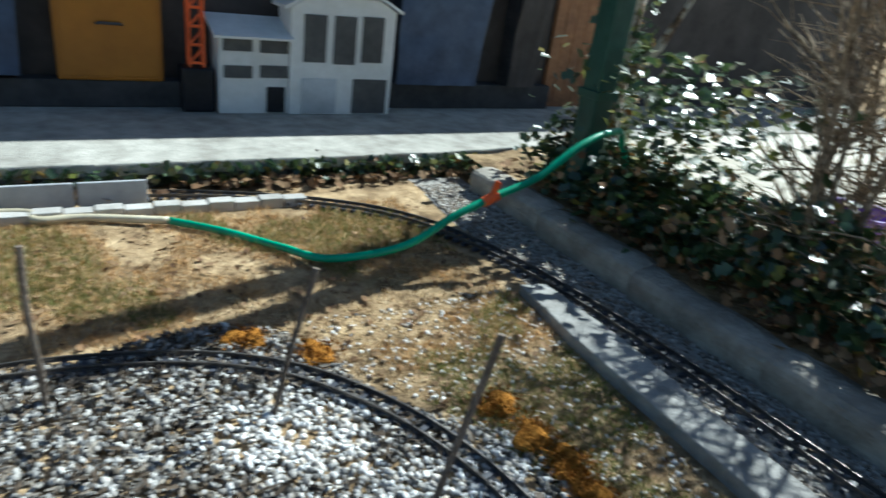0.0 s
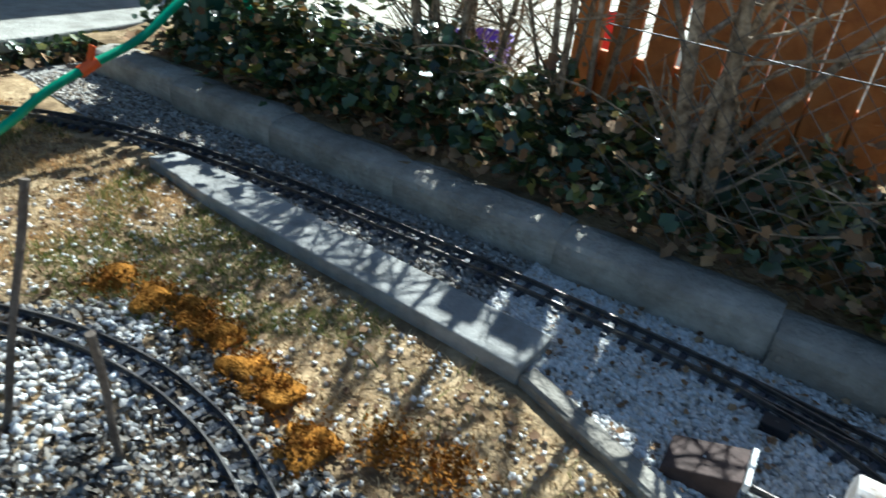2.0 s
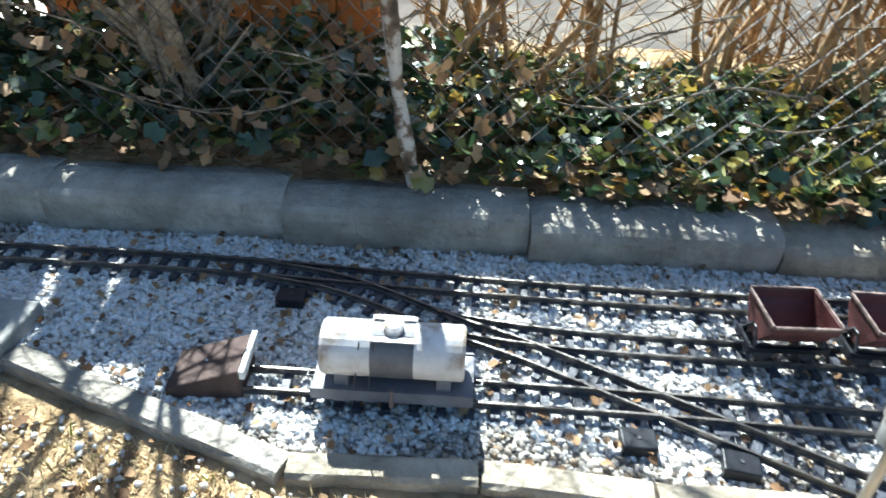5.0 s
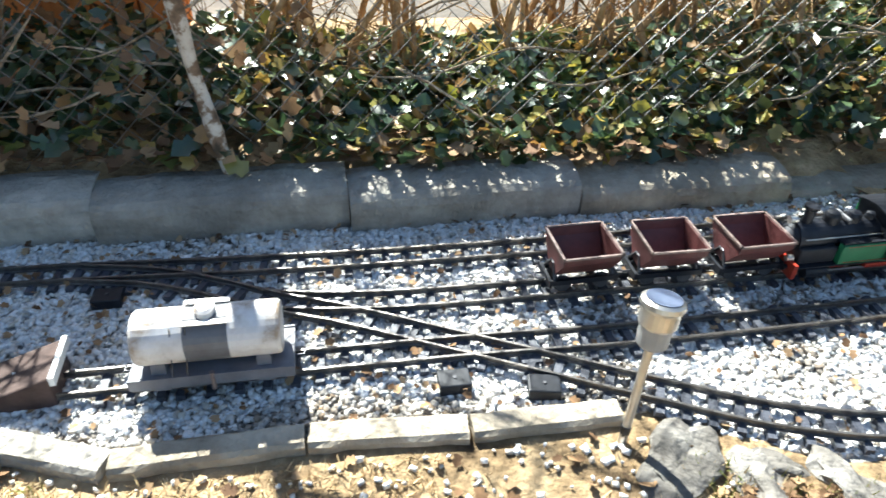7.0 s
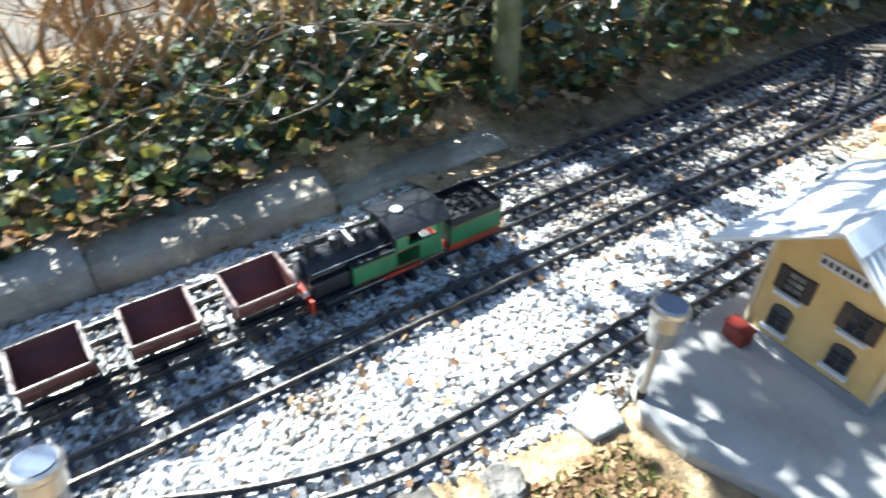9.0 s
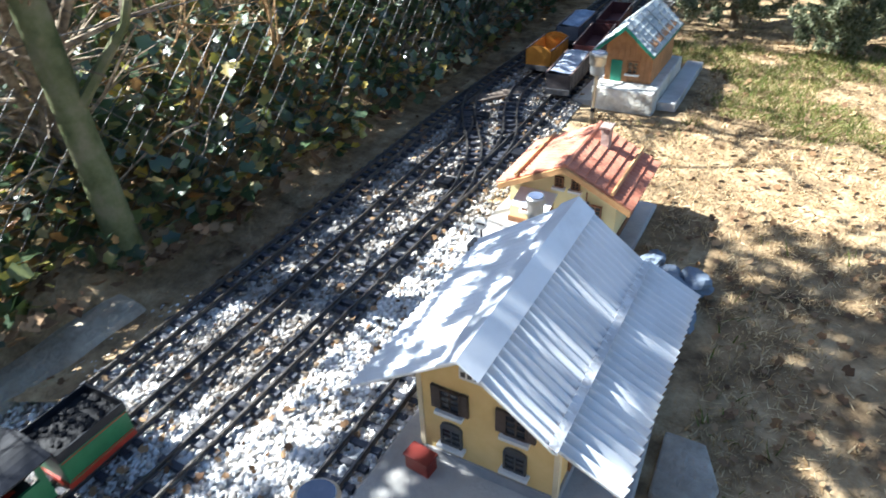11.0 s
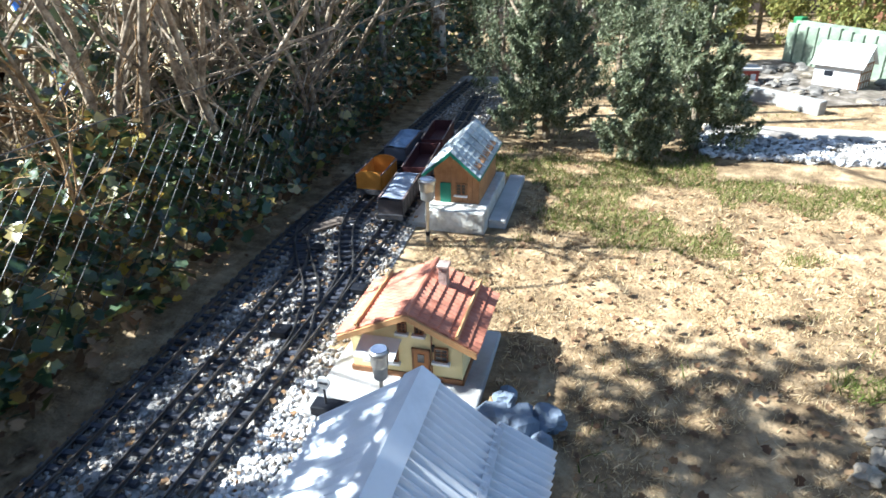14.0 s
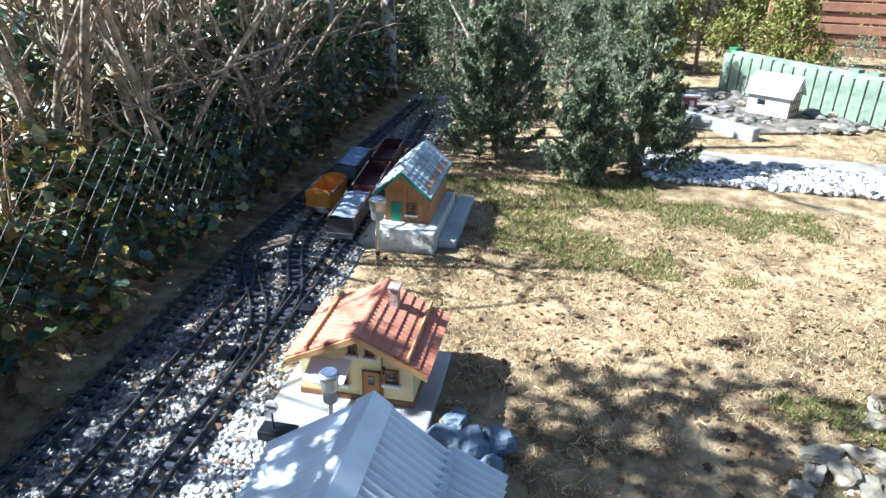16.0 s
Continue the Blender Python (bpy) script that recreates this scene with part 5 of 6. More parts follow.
def smooth_line(pts):
    """Catmull-Rom through 3D points."""
    p = [Vector(q) for q in pts]
    p = [2 * p[0] - p[1]] + p + [2 * p[-1] - p[-2]]
    out = []
    for a, b, c, d in zip(p, p[1:], p[2:], p[3:]):
        for k in range(12):
            t = k / 12
            out.append(0.5 * (2 * b + (c - a) * t + (2 * a - 5 * b + 4 * c - d) * t * t + (3 * b - a - 3 * c + d) * t ** 3))
    return out + [p[-2]]
part("old_section", MB().tube(smooth_line([(-2.2, 2.0, 0.015), (-1.42, 2.04, 0.02), (-1.32, 1.97, 0.015), (-1.19, 1.97, 0.013), (-0.951, 1.897, 0.013)]), 0.013, 10), HOSEW, hz, "pale worn hose section", smooth=True)
part("main_section", MB().tube(smooth_line([(-0.951, 1.897, 0.013), (-0.8, 1.769, 0.013), (-0.663, 1.612, 0.014), (-0.56, 1.47, 0.03), (-0.37, 1.37, 0.095), (-0.22, 1.35, 0.186), (-0.09, 1.35, 0.238), (0.079, 1.35, 0.298), (0.264, 1.36, 0.406), (0.44, 1.4, 0.43), (0.53, 1.45, 0.36), (0.62, 1.45, 0.2), (0.75, 1.42, 0.13), (1.0, 1.38, 0.125), (1.25, 1.36, 0.13)]), 0.0125, 12), HOSE, hz, smooth=True)
cl = part("clip", MB().tube([(-0.115, 1.35, 0.226), (-0.065, 1.35, 0.248)], 0.017, 12), ORANGE, hz, "orange plastic hose connector")
part("clip_tag", MB().box(-0.005, 0.005, -0.01, 0.01, 0, 0.05, pose(-0.085, 1.35, 0.245, 0, 20, 0)), ORANGE, cl)
gp = thing("fence_post", "dark green painted metal post beside the hedge", "post", pose(0.5, 1.6, 0))
part("shaft", MB().box(-0.045, 0.045, -0.045, 0.045, -0.02, 1.7), POSTG, gp, bevel=0.006)
part("bracket", MB().box(-0.055, 0.055, -0.055, 0.055, 0.5, 0.53), POSTG, gp, bevel=0.002)

# ---- orange fence, toys in the yard ----
of = thing("wooden_fence", "orange-stained wooden picket fence beyond the hedge", "fence")
part("bottom_board", MB().box(1.1, 1.13, -0.52, 0.45, 0.16, 0.34), ORANGEW, of, bevel=0.004)
part("rail", MB().box(1.1, 1.13, -0.52, 0.45, 0.62, 0.7), ORANGEW, of, bevel=0.004)
for k in range(8):
    y = 0.42 - k * 0.125
    part("picket", MB().box(1.07, 1.1, y - (0.046 if k < 3 else 0.06), y + (0.046 if k < 3 else 0.06), 0.14, 1.16), ORANGEW, of, bevel=0.004)
sl = thing("toy_slide", "red plastic toy slide in the sunny yard", "slide", pose(1.38, 0.5, 0.13, 0, 0, 20) @ Matrix.Scale(0.62, 4))
part("chute", MB().prism([(-0.3, 0.03), (0.0, 0.05), (0.3, 0.42), (0.34, 0.42), (0.02, 0.02), (-0.3, 0.0)], -0.09, 0.09), REDP, sl, bevel=0.01)
part("ladder", MB().tube([(0.33, 0, 0.42), (0.45, 0, 0)], 0.02, 8), REDP, sl)
tb = thing("toy_tub", "purple plastic tub in the yard", "tub", pose(1.3, 0.95, 0.13))
part("bowl", MB().lathe([(0.08, 0), (0.12, 0.12), (0.13, 0.12), (0.11, 0.02)], 20), PURPLE, tb)
# play frame seen far behind the hedge
pf = thing("play_table", "low wooden frame with a pale cover in the yard", "play frame", pose(2.3, -3.6, 0.13))
part("cover", MB().box(-0.5, 0.5, -0.6, 0.6, 0.28, 0.32), mat("pale_cover", [(0.5, 0.58, 0.66), (0.62, 0.68, 0.74)], 6, 0.6), pf)
part("side", MB().box(-0.54, -0.5, -0.64, 0.64, 0.1, 0.3), ORANGEW, pf)
part("post", MB().box(-0.54, -0.44, -0.64, -0.54, 0.0, 0.5), BROWN, pf)
bs2 = thing("blue_swing", "blue metal swing frame in the neighbouring yard", "swing", pose(2.6, -4.9, 0.13))
for s in (-1, 1):
    part("leg", MB().tube([(s * 0.5, 0, 0), (0.1 * s, 0, 1.1)], 0.03, 8), BLUEB, bs2)
part("beam", MB().tube([(-0.3, 0, 1.1), (0.3, 0, 1.1)], 0.03, 8), BLUEB, bs2)

# ---- chain-link fence ----
fn = thing("chain_link_fence", "rusty chain-link fence with ivy growing through it", "fence")
FX, FY0, FY1, FZ0, FZ1, PITCH = 0.385, 0.1, -5.6, 0.1, 1.25, 0.066
def fence_x(y, z):
    return float(np.interp(-y, [2.3, 2.8, 3.4, 4.5], [FX, 0.315, 0.28, 0.27])) + 0.02 * math.sin(y * 1.9) + 0.012 * noise.noise((y * 3, z * 3, 0))
for s in (-1, 1):
    mb = MB()
    span = FZ1 - FZ0
    y = FY0 + span
    while y > FY1 - span:
        pts = []
        for t in np.linspace(0, 1, 7):
            yy = y + s * (t - 0.5) * span - (0 if s > 0 else 0)
            z = FZ0 + t * span
            if FY1 <= yy <= FY0 and z < np.interp(-yy, [2.0, 2.6], [1.3, 0.62]):
                pts.append((fence_x(yy, z), yy, z))
        if len(pts) > 1:
            mb.tube(pts, 0.0011, 4, caps=False)
        y -= PITCH
    part("wire_mesh", mb, WIRE, fn)
for z, ye in ((0.55, FY1), (1.24, -2.0)):
    part("line_wire", MB().tube([(fence_x(yy, z), yy, z) for yy in np.linspace(FY0, ye, 40)], 0.0016, 5), WIRE, fn)
for yy in (-5.4,):
    part("post", MB().tube([(FX + 0.02, yy, 0.05), (FX + 0.02, yy, 1.4)], 0.018, 10), CONC, fn)

# ---- far corner: stream bed, low wall, houses, fence ----
solo("stream_bed", MB().prism([(-1.25, -4.9), (-1.25, -5.14), (-2.4, -5.16), (-6, -5.2), (-6, -4.7), (-2.2, -4.86)], -0.02, 0.006, "z"), mat("white_grit", [(0.22, 0.22, 0.22), (0.5, 0.5, 0.5), (0.72, 0.72, 0.71)], 30, 0.8, bump=0.6), "strip of white gravel across the lawn", "gravel", "structure")
solo("stream_kerb", MB().box(-4.5, -1.3, -5.36, -5.2, -0.02, 0.022), mat("worn_path", [(0.14, 0.12, 0.1), (0.36, 0.32, 0.27), (0.62, 0.58, 0.5)], 7, 0.8, bump=0.5, bscale=40), "worn grey stone kerb along the gravel strip", "kerb", "structure", bevel=0.01)
solo("far_bed", MB().prism([(-1.45, -5.95), (-1.2, -6.9), (-2.2, -7.4), (-3.4, -6.6), (-2.5, -6.05), (-1.9, -5.85)], -0.02, 0.008, "z"), mat("dark_bed_soil", [(0.06, 0.048, 0.038), (0.16, 0.135, 0.105), (0.36, 0.31, 0.26)], 9, 0.95, bump=0.9, bscale=60, spec=0.1), "dark bare soil round the far model houses", "ground", "structure")
lw = MB().box(-0.3, 0.3, -0.035, 0.035, -0.02, 0.065)
solo("low_wall", lw, CONC, "low grey concrete wall in the far bed", "wall", "structure", bevel=0.008, m=pose(-1.72, -5.95, 0, 0, 0, -44))
wh = thing("white_house", "white model farmhouse with half-timbered gable in the far bed", "model house", pose(-2.19, -6.45, 0, 0, 0, -35))
part("wall", MB().prism([(-0.09, 0), (0.09, 0), (0.09, 0.15), (0, 0.245), (-0.09, 0.15)], -0.13, 0.13, "x"), WHITE, wh, bevel=0.002)
for s_ in (-1, 1):
    part("roof_slope", MB().prism([(0, 0.26), (s_ * 0.115, 0.14), (s_ * 0.115, 0.131), (0, 0.248)], -0.15, 0.15, "x"), WHITE, wh, "white roof slope")
part("doorway", MB().box(0.02, 0.07, 0.089, 0.093, 0.07, 0.1), BLACK, wh)
for k in range(5):
    part("timber", MB().box(-0.134, -0.13, -0.088 + k * 0.041, -0.078 + k * 0.041, 0, 0.15), BROWN, wh)
for z in (0.04, 0.095, 0.145):
    part("timber", MB().box(-0.134, -0.13, -0.09, 0.09, z, z + 0.01), BROWN, wh)
part("eave_board", MB().box(-0.15, 0.15, 0.108, 0.112, 0.128, 0.135), BROWN, wh)
rc = thing("red_hut", "small red wooden hut with pale roof", "model house", pose(-1.63, -6.4, 0, 0, 0, 10) @ Matrix.Scale(0.75, 4))
part("wall", MB().box(-0.09, 0.09, -0.07, 0.07, 0.0, 0.13), mat("hut_red", [(0.3, 0.05, 0.03), (0.4, 0.08, 0.05)], 20, 0.7), rc, bevel=0.002)
part("roof", MB().box(-0.11, 0.11, -0.09, 0.09, 0.13, 0.15), CONC_L, rc, bevel=0.003)
for x in (-0.045, 0.045):
    part("window", MB().box(x - 0.02, x + 0.02, 0.07, 0.074, 0.05, 0.1), WHITE, rc)
gf = thing("board_fence", "faded green board fence behind the far bed", "fence")
A, B = Vector((-2.03, -7.2, 0)), Vector((-2.95, -5.95, 0))
ang = math.degrees(math.atan2((B - A).y, (B - A).x))
for k in range(19):
    p = A + (B - A) * (k / 18)
    ob = part("board", MB().box(-0.038, 0.038, -0.012, 0.012, 0.0, 0.27 + 0.01 * math.sin(k * 5)), FENCEG, gf, bevel=0.003)
    ob.matrix_basis = pose(p.x, p.y, 0, 0, 0, ang)
for k, mtl in ((0, FENCED), (11, FENCEG), (12.5, FENCEG)):
    p = A + (B - A) * (k / 18)
    ob = part("post", MB().box(-0.035, 0.035, 0.02, 0.08, 0.0, 0.31), mtl, gf, bevel=0.004)
    ob.matrix_basis = pose(p.x, p.y, 0, 0, 0, ang)
ob = part("top_rail", MB().box(0, (B - A).length, 0.012, 0.05, 0.25, 0.29), FENCEG, gf)
ob.matrix_basis = pose(A.x, A.y, 0, 0, 0, ang)
pfn = thing("panel_fence", "reddish brown fence of horizontal boards beyond the garden", "fence", pose(-3.75, -8.6, 0, 0, 0, -8))
for k in range(6):
    part("board", MB().box(-1.1, 1.1, -0.012 - 0.02 * (k % 2), 0.012 - 0.02 * (k % 2), 0.1 + k * 0.095, 0.18 + k * 0.095), LOG, pfn, bevel=0.004)
for x in (-1.1, 0.0, 1.1):
    part("post", MB().box(x - 0.035, x + 0.035, 0.012, 0.07, -0.02, 0.7), LOG, pfn, bevel=0.004)
# rubble round the far houses
for k in range(90):
    rx_, ry_ = -1.55 - 1.3 * ((k * 0.618) % 1), -5.98 - 1.05 * ((k * 0.414 + 0.2) % 1)
    if ry_ < -7.2 + (-2.03 - rx_) * 1.36 or abs(rx_ + 2.19) < 0.19 and abs(ry_ + 6.45) < 0.19:
        continue
    q = 0.02 + 0.04 * ((k * 0.77) % 1)
    solo("stone", MB().blob((0, 0, 0), (q, q * 0.8, q * 0.5), k + 300, 2, 0.5), ROCK if k % 4 else PALEST, "small rough stone in the far bed", "stone", group="stones of the far bed", m=pose(rx_, ry_, q * 0.3, 0, 0, k * 47))

# ---- vegetation ----
def bare_shrub(seed, h, stems, spread, m, label, twig=44, thick=1.0, mtl=None):
    """Crooked stems that fork into crossing side branches and twigs."""
    rnd = random.Random(seed)
    mtl = mtl or BARK
    root = thing("bare_shrub", label, "shrub", m, group="bare hedge shrubs")
    tw = MB()
    for s in range(stems):
        a = rnd.uniform(0, 6.28)
        base = Vector((rnd.uniform(-0.09, 0.09), rnd.uniform(-0.09, 0.09), -0.04))
        lean = Vector((math.cos(a), math.sin(a), 0)) * spread * rnd.uniform(0.25, 1)
        hh = h * rnd.uniform(0.6, 1.05)
        pts, rr = [], []
        r0 = rnd.uniform(0.006, 0.014) * thick
        wob = [rnd.uniform(-1, 1) for _ in range(4)]
        for k in range(9):
            t = k / 8
            pts.append(base + lean * hh * (t + 0.4 * t * t) + Vector((0.05 * wob[0] * math.sin(t * 7 + wob[1] * 3), 0.05 * wob[2] * math.sin(t * 6 + wob[3] * 3), hh * t)))
            rr.append(r0 * (1 - 0.7 * t))
        part("stem", MB().tube(pts, rr, 6), mtl, root, smooth=True)
        for q in range(twig):
            k = rnd.randint(0, 7)
            p = pts[k].lerp(pts[k + 1], rnd.random())
            b = rnd.uniform(0, 6.28)
            d = Vector((math.cos(b), math.sin(b), rnd.uniform(-0.15, 0.9))).normalized()
            L = rnd.uniform(0.1, 0.38)
            w = rnd.uniform(0.0022, 0.005) * thick
            bend = Vector((rnd.uniform(-0.05, 0.05), rnd.uniform(-0.05, 0.05), rnd.uniform(-0.02, 0.08)))
            q1 = p + d * L * 0.5 + bend * 0.6
            q2 = p + d * L + bend * 1.8
            tw.tube([p, q1, q2], [w, w * 0.75, w * 0.3], 4, caps=False)
            for _ in range(2):
                e = (d + Vector((rnd.uniform(-0.9, 0.9), rnd.uniform(-0.9, 0.9), rnd.uniform(-0.3, 0.8)))).normalized()
                tw.tube([q1, q1 + e * L * 0.3 + Vector((0, 0, 0.015)), q1 + e * L * 0.55], [w * 0.5, w * 0.4, w * 0.2], 3, caps=False)
    tagged(part("branchwork", tw, mtl, root, "fine bare twigs"), kind="stuff")
    return root


protos = [bare_shrub(s, h, n, sp, pose(x, y, 0.12), "leafless brown shrub with crooked crossing branches", tg, th) for s, h, n, sp, x, y, tg, th in ((1, 1.3, 7, 0.3, 0.89, 0.84, 24, 1.0), (2, 1.6, 6, 0.3, 0.85, 0.35, 24, 1.0), (3, 1.2, 6, 0.55, 0.72, -3.6, 10, 1.6), (4, 1.4, 6, 0.5, 0.8, -4.1, 13, 1.6))]
CANE = mat("tan_cane", [(0.16, 0.09, 0.04), (0.34, 0.21, 0.1), (0.5, 0.36, 0.2)], 30, 0.8, bump=0.4, rnd=0.2, spec=0.2)
cane = bare_shrub(9, 0.9, 5, 0.22, pose(0.72, -1.05, 0.12), "dry tan canes standing behind the fence", 7, 0.9, CANE)
for x, y, rz in ((0.82, -1.35, 70), (0.68, -1.6, 140), (0.9, -1.85, 200), (0.74, -2.1, 260), (1.0, -1.1, 320), (1.05, -1.55, 30), (0.76, -0.78, 50), (0.98, -0.72, 190), (1.15, -0.85, 280), (1.15, -1.9, 80), (1.2, -2.2, 170), (0.95, -2.3, 215), (1.3, -1.65, 300), (0.8, -1.8, 15), (0.62, -2.0, 95)):
    copy_thing(cane, pose(x, y, 0.12, 0, 0, rz))
rs_ = random.Random(5)
spots = [(1.12, 0.85), (0.62, -2.55), (0.5, -3.95), (0.45, -4.4), (0.48, -4.9), (0.75, 0.7), (0.62, -0.15), (0.98, -2.75), (0.95, -3.95), (0.7, -4.3), (0.9, -4.7), (0.75, -5.1), (0.55, -5.5), (0.9, -5.7), (0.7, -6.2), (0.5, -6.6), (0.95, -6.7), (0.3, -7.2), (0.8, -7.5), (1.35, -4.4), (1.3, -5.6)]
for k, (x, y) in enumerate(spots):
    copy_thing(protos[k % 2 if y > 0 else 2 + k % 2], pose(x, y, 0.12, 0, 0, rs_.uniform(0, 360)))
for k, (x, y) in enumerate([(1.05, -2.55), (1.2, -2.9), (1.0, -3.1), (1.25, -3.35), (1.05, -3.55), (1.3, -3.8), (1.1, -4.2), (1.35, -3.05)]):
    copy_thing(protos[2 + k % 2], pose(x, y, 0.12, 0, 0, 75 * k) @ Matrix.Scale(0.72, 4))
# oversized copy, its top out of view, added to streak the lawn with shadow
for k, (x, y) in enumerate([(1.9, -4.3)]):
    copy_thing(protos[2 + k % 2], pose(x, y, 0.1, 0, 0, 130 * k) @ Matrix.Scale(2.1, 4))
for k, (x, y) in enumerate([(0.52, -2.85), (0.5, -3.2), (0.55, -3.55)]):
    copy_thing(cane, pose(x, y, 0.12, 0, 0, 110 * k) @ Matrix.Scale(0.7, 4))


def trunk(name, pts, rr, mtl, label):
    root = thing(name, label, "tree")
    pv = [Vector(q) for q in pts]
    for k in range(max(1, len(pv) - 3), len(pv) - 1):
        for sgn in (-1, 1):
            d = Vector((0.25 * sgn, 0.3 * math.cos(k * 2.2), 0.35))
            part("limb", MB().tube([pv[k], pv[k] + d * 0.5, pv[k] + d + Vector((0, 0.05, 0.1))], [rr[-1] * 0.6, rr[-1] * 0.4, rr[-1] * 0.15], 6), mtl, root)
    part("trunk", MB().tube(smooth_line(pts), list(np.interp(np.linspace(0, 1, len(smooth_line(pts))), np.linspace(0, 1, len(rr)), rr)), 12), mtl, root, smooth=True)
    return root


tr = trunk("tree", [(0.33, -0.69, 0.05), (0.335, -0.67, 0.18), (0.35, -0.65, 0.3), (0.35, -0.64, 0.42), (0.37, -0.61, 0.7), (0.41, -0.56, 1.4), (0.44, -0.5, 2.2)], [0.01, 0.017, 0.012, 0.016, 0.018, 0.015, 0.01], BARKL, "pale patchy-barked young trunk among ivy")
tr = trunk("tree", [(0.36, -2.47, 0.02), (0.36, -2.46, 0.4), (0.38, -2.45, 1.0), (0.42, -2.4, 2.2)], [0.04, 0.033, 0.03, 0.022], MOSSB, "mossy green tree trunk behind the kerb")
tr = trunk("tree", [(0.55, -4.92, 0.1), (0.55, -4.93, 0.6), (0.56, -4.95, 1.4), (0.57, -4.95, 2.6)], [0.04, 0.034, 0.03, 0.02], BARKL, "orange-brown patchy tree trunk in the hedge")
tr = trunk("tree", [(0.3, -6.2, 0.0), (0.31, -6.2, 0.9), (0.33, -6.2, 2.2)], [0.05, 0.04, 0.03], BARKL, "slim pale trunk behind the ivy")
tr = trunk("tree", [(-1.3, -9.6, 0.0), (-1.28, -9.6, 1.0), (-1.25, -9.6, 3.0)], [0.12, 0.1, 0.07], BARK, "dark tree trunk at the far end")
tr = trunk("tree", [(-0.38, -5.35, 0.0), (-0.36, -5.38, 0.5), (-0.4, -5.4, 1.4)], [0.035, 0.028, 0.015], BARK, "thin dark trunk behind the shed")


def leaves(name, n, fpos, size, mtl, label, tilt=0.9, shape=LEAF, faces=LEAF_F, cat="ivy", rng=None):
    rng = rng or RNG
    pos = fpos(n, rng)
    n = len(pos)
    s = rng.uniform(size[0], size[1], n)
    sc = np.stack([s, s * rng.uniform(0.85, 1.2, n), s], -1)
    return scatter(name, shape, faces, pos, sc, rots(n, tilt, rng), mtl, label, cat)


def ivy_h(y):
    """How high the ivy stands along the hedge."""
    return np.interp(-y, [-2.0, -1.0, 0.0, 0.5, 0.85, 1.9, 2.35, 2.7, 3.3, 4.0, 5.0, 7.5], [0.26, 0.26, 0.16, 0.16, 0.12, 0.13, 0.26, 0.3, 0.3, 0.38, 0.55, 0.6])


def ivy_pos(n, rng):
    y = rng.uniform(-7.4, 1.9, n)
    u = rng.random(n) ** 0.75
    x = line_at(KERB_X, np.clip(y, -6.5, 2.4)) + np.interp(-y, [0.0, 0.6, 2.2, 2.6, 3.1], [0.1, 0.075, 0.07, 0.05, -0.02]) + u * np.interp(-y, [-0.9, 0.0], [0.36, 0.55])
    h = ivy_h(y) * (0.35 + 0.65 * np.clip(u * 2.2, 0, 1)) * (0.75 + 0.5 * np.sin(y * 7 + 3 * np.sin(y * 2.3)) ** 2)
    z = 0.115 - np.interp(-y, [0.4, 1.7], [0, 0.035]) * (1 - u) - np.interp(-y, [2.0, 2.7], [0, 0.05]) * np.clip(1 - 2.5 * u, 0, 1) + rng.random(n) ** 0.7 * h
    return np.stack([x, y, z], -1)


leaves("ivy", 15500, ivy_pos, (0.022, 0.05), IVY, "dark glossy ivy covering the bank and fence", 0.55)
leaves("ivy_creeper", 1500, lambda n, rng: np.stack([0.66 + rng.normal(0, 0.12, n), 1.32 + rng.normal(0, 0.24, n), 0.1 + rng.random(n) ** 1.5 * 0.6], -1), (0.025, 0.05), IVY, "ivy and creeper round the green post", 0.4)
leaves("leaf_litter", 4000, lambda n, rng: (lambda y: np.stack([line_at(KERB_X, np.clip(y, -6.5, 2.4)) + np.interp(-y, [0.5, 2.0, 2.6], [0.09, 0.06, 0.015]) + rng.random(n) ** 1.5 * 0.8, y, 0.125 - np.interp(-y, [0.4, 1.7], [0, 0.035]) - np.interp(-y, [2.0, 2.7], [0, 0.04]) + rng.random(n) * 0.03], -1))(rng.uniform(-7.2, 2.0, n)), (0.02, 0.045), DEADL, "brown dead leaves under the hedge", 0.35, cat="leaves")


def caught_pos(n, rng):
    p = ivy_pos(n, rng)
    p = p[(p[:, 1] < -0.75) & (p[:, 1] > -3.6)]
    p[:, 2] += 0.012
    return p


leaves("caught_leaves", 6000, caught_pos, (0.016, 0.038), FADEDL, "yellowed and brown leaves caught in the ivy", 0.6, cat="leaves")
leaves("path_edge_ivy", 900, lambda n, rng: np.stack([rng.uniform(-2.0, 0.5, n), 2.225 + rng.normal(0, 0.015, n), rng.random(n) * 0.09], -1), (0.018, 0.04), IVY, "ivy and weeds under the path edge", 0.8)
leaves("path_edge_litter", 350, lambda n, rng: np.stack([rng.uniform(-2.0, 0.6, n), 2.18 + rng.normal(0, 0.03, n), 0.01 + rng.random(n) * 0.03], -1), (0.018, 0.04), DEADL, "dead leaves under the path edge", 0.5, cat="leaves")
def hedge_pos(n, rng):
    """Clumps of evergreen leaves deep in the hedge, with gaps between them."""
    y = rng.uniform(-7.4, -4.1, n)
    x = rng.uniform(0.55, 1.15, n)
    z = 0.15 + rng.random(n) * np.interp(-y, [4.1, 4.6, 5.2, 7.4], [0.4, 0.7, 1.0, 1.1])
    k = np.array([noise.noise((a * 5, b * 4, c * 5)) for a, b, c in zip(x, y, z)]) > 0.02
    return np.stack([x, y, z], -1)[k]


leaves("hedge_ivy", 11000, hedge_pos, (0.025, 0.055), IVY, "dark evergreen ivy climbing inside the bare hedge", 0.7)
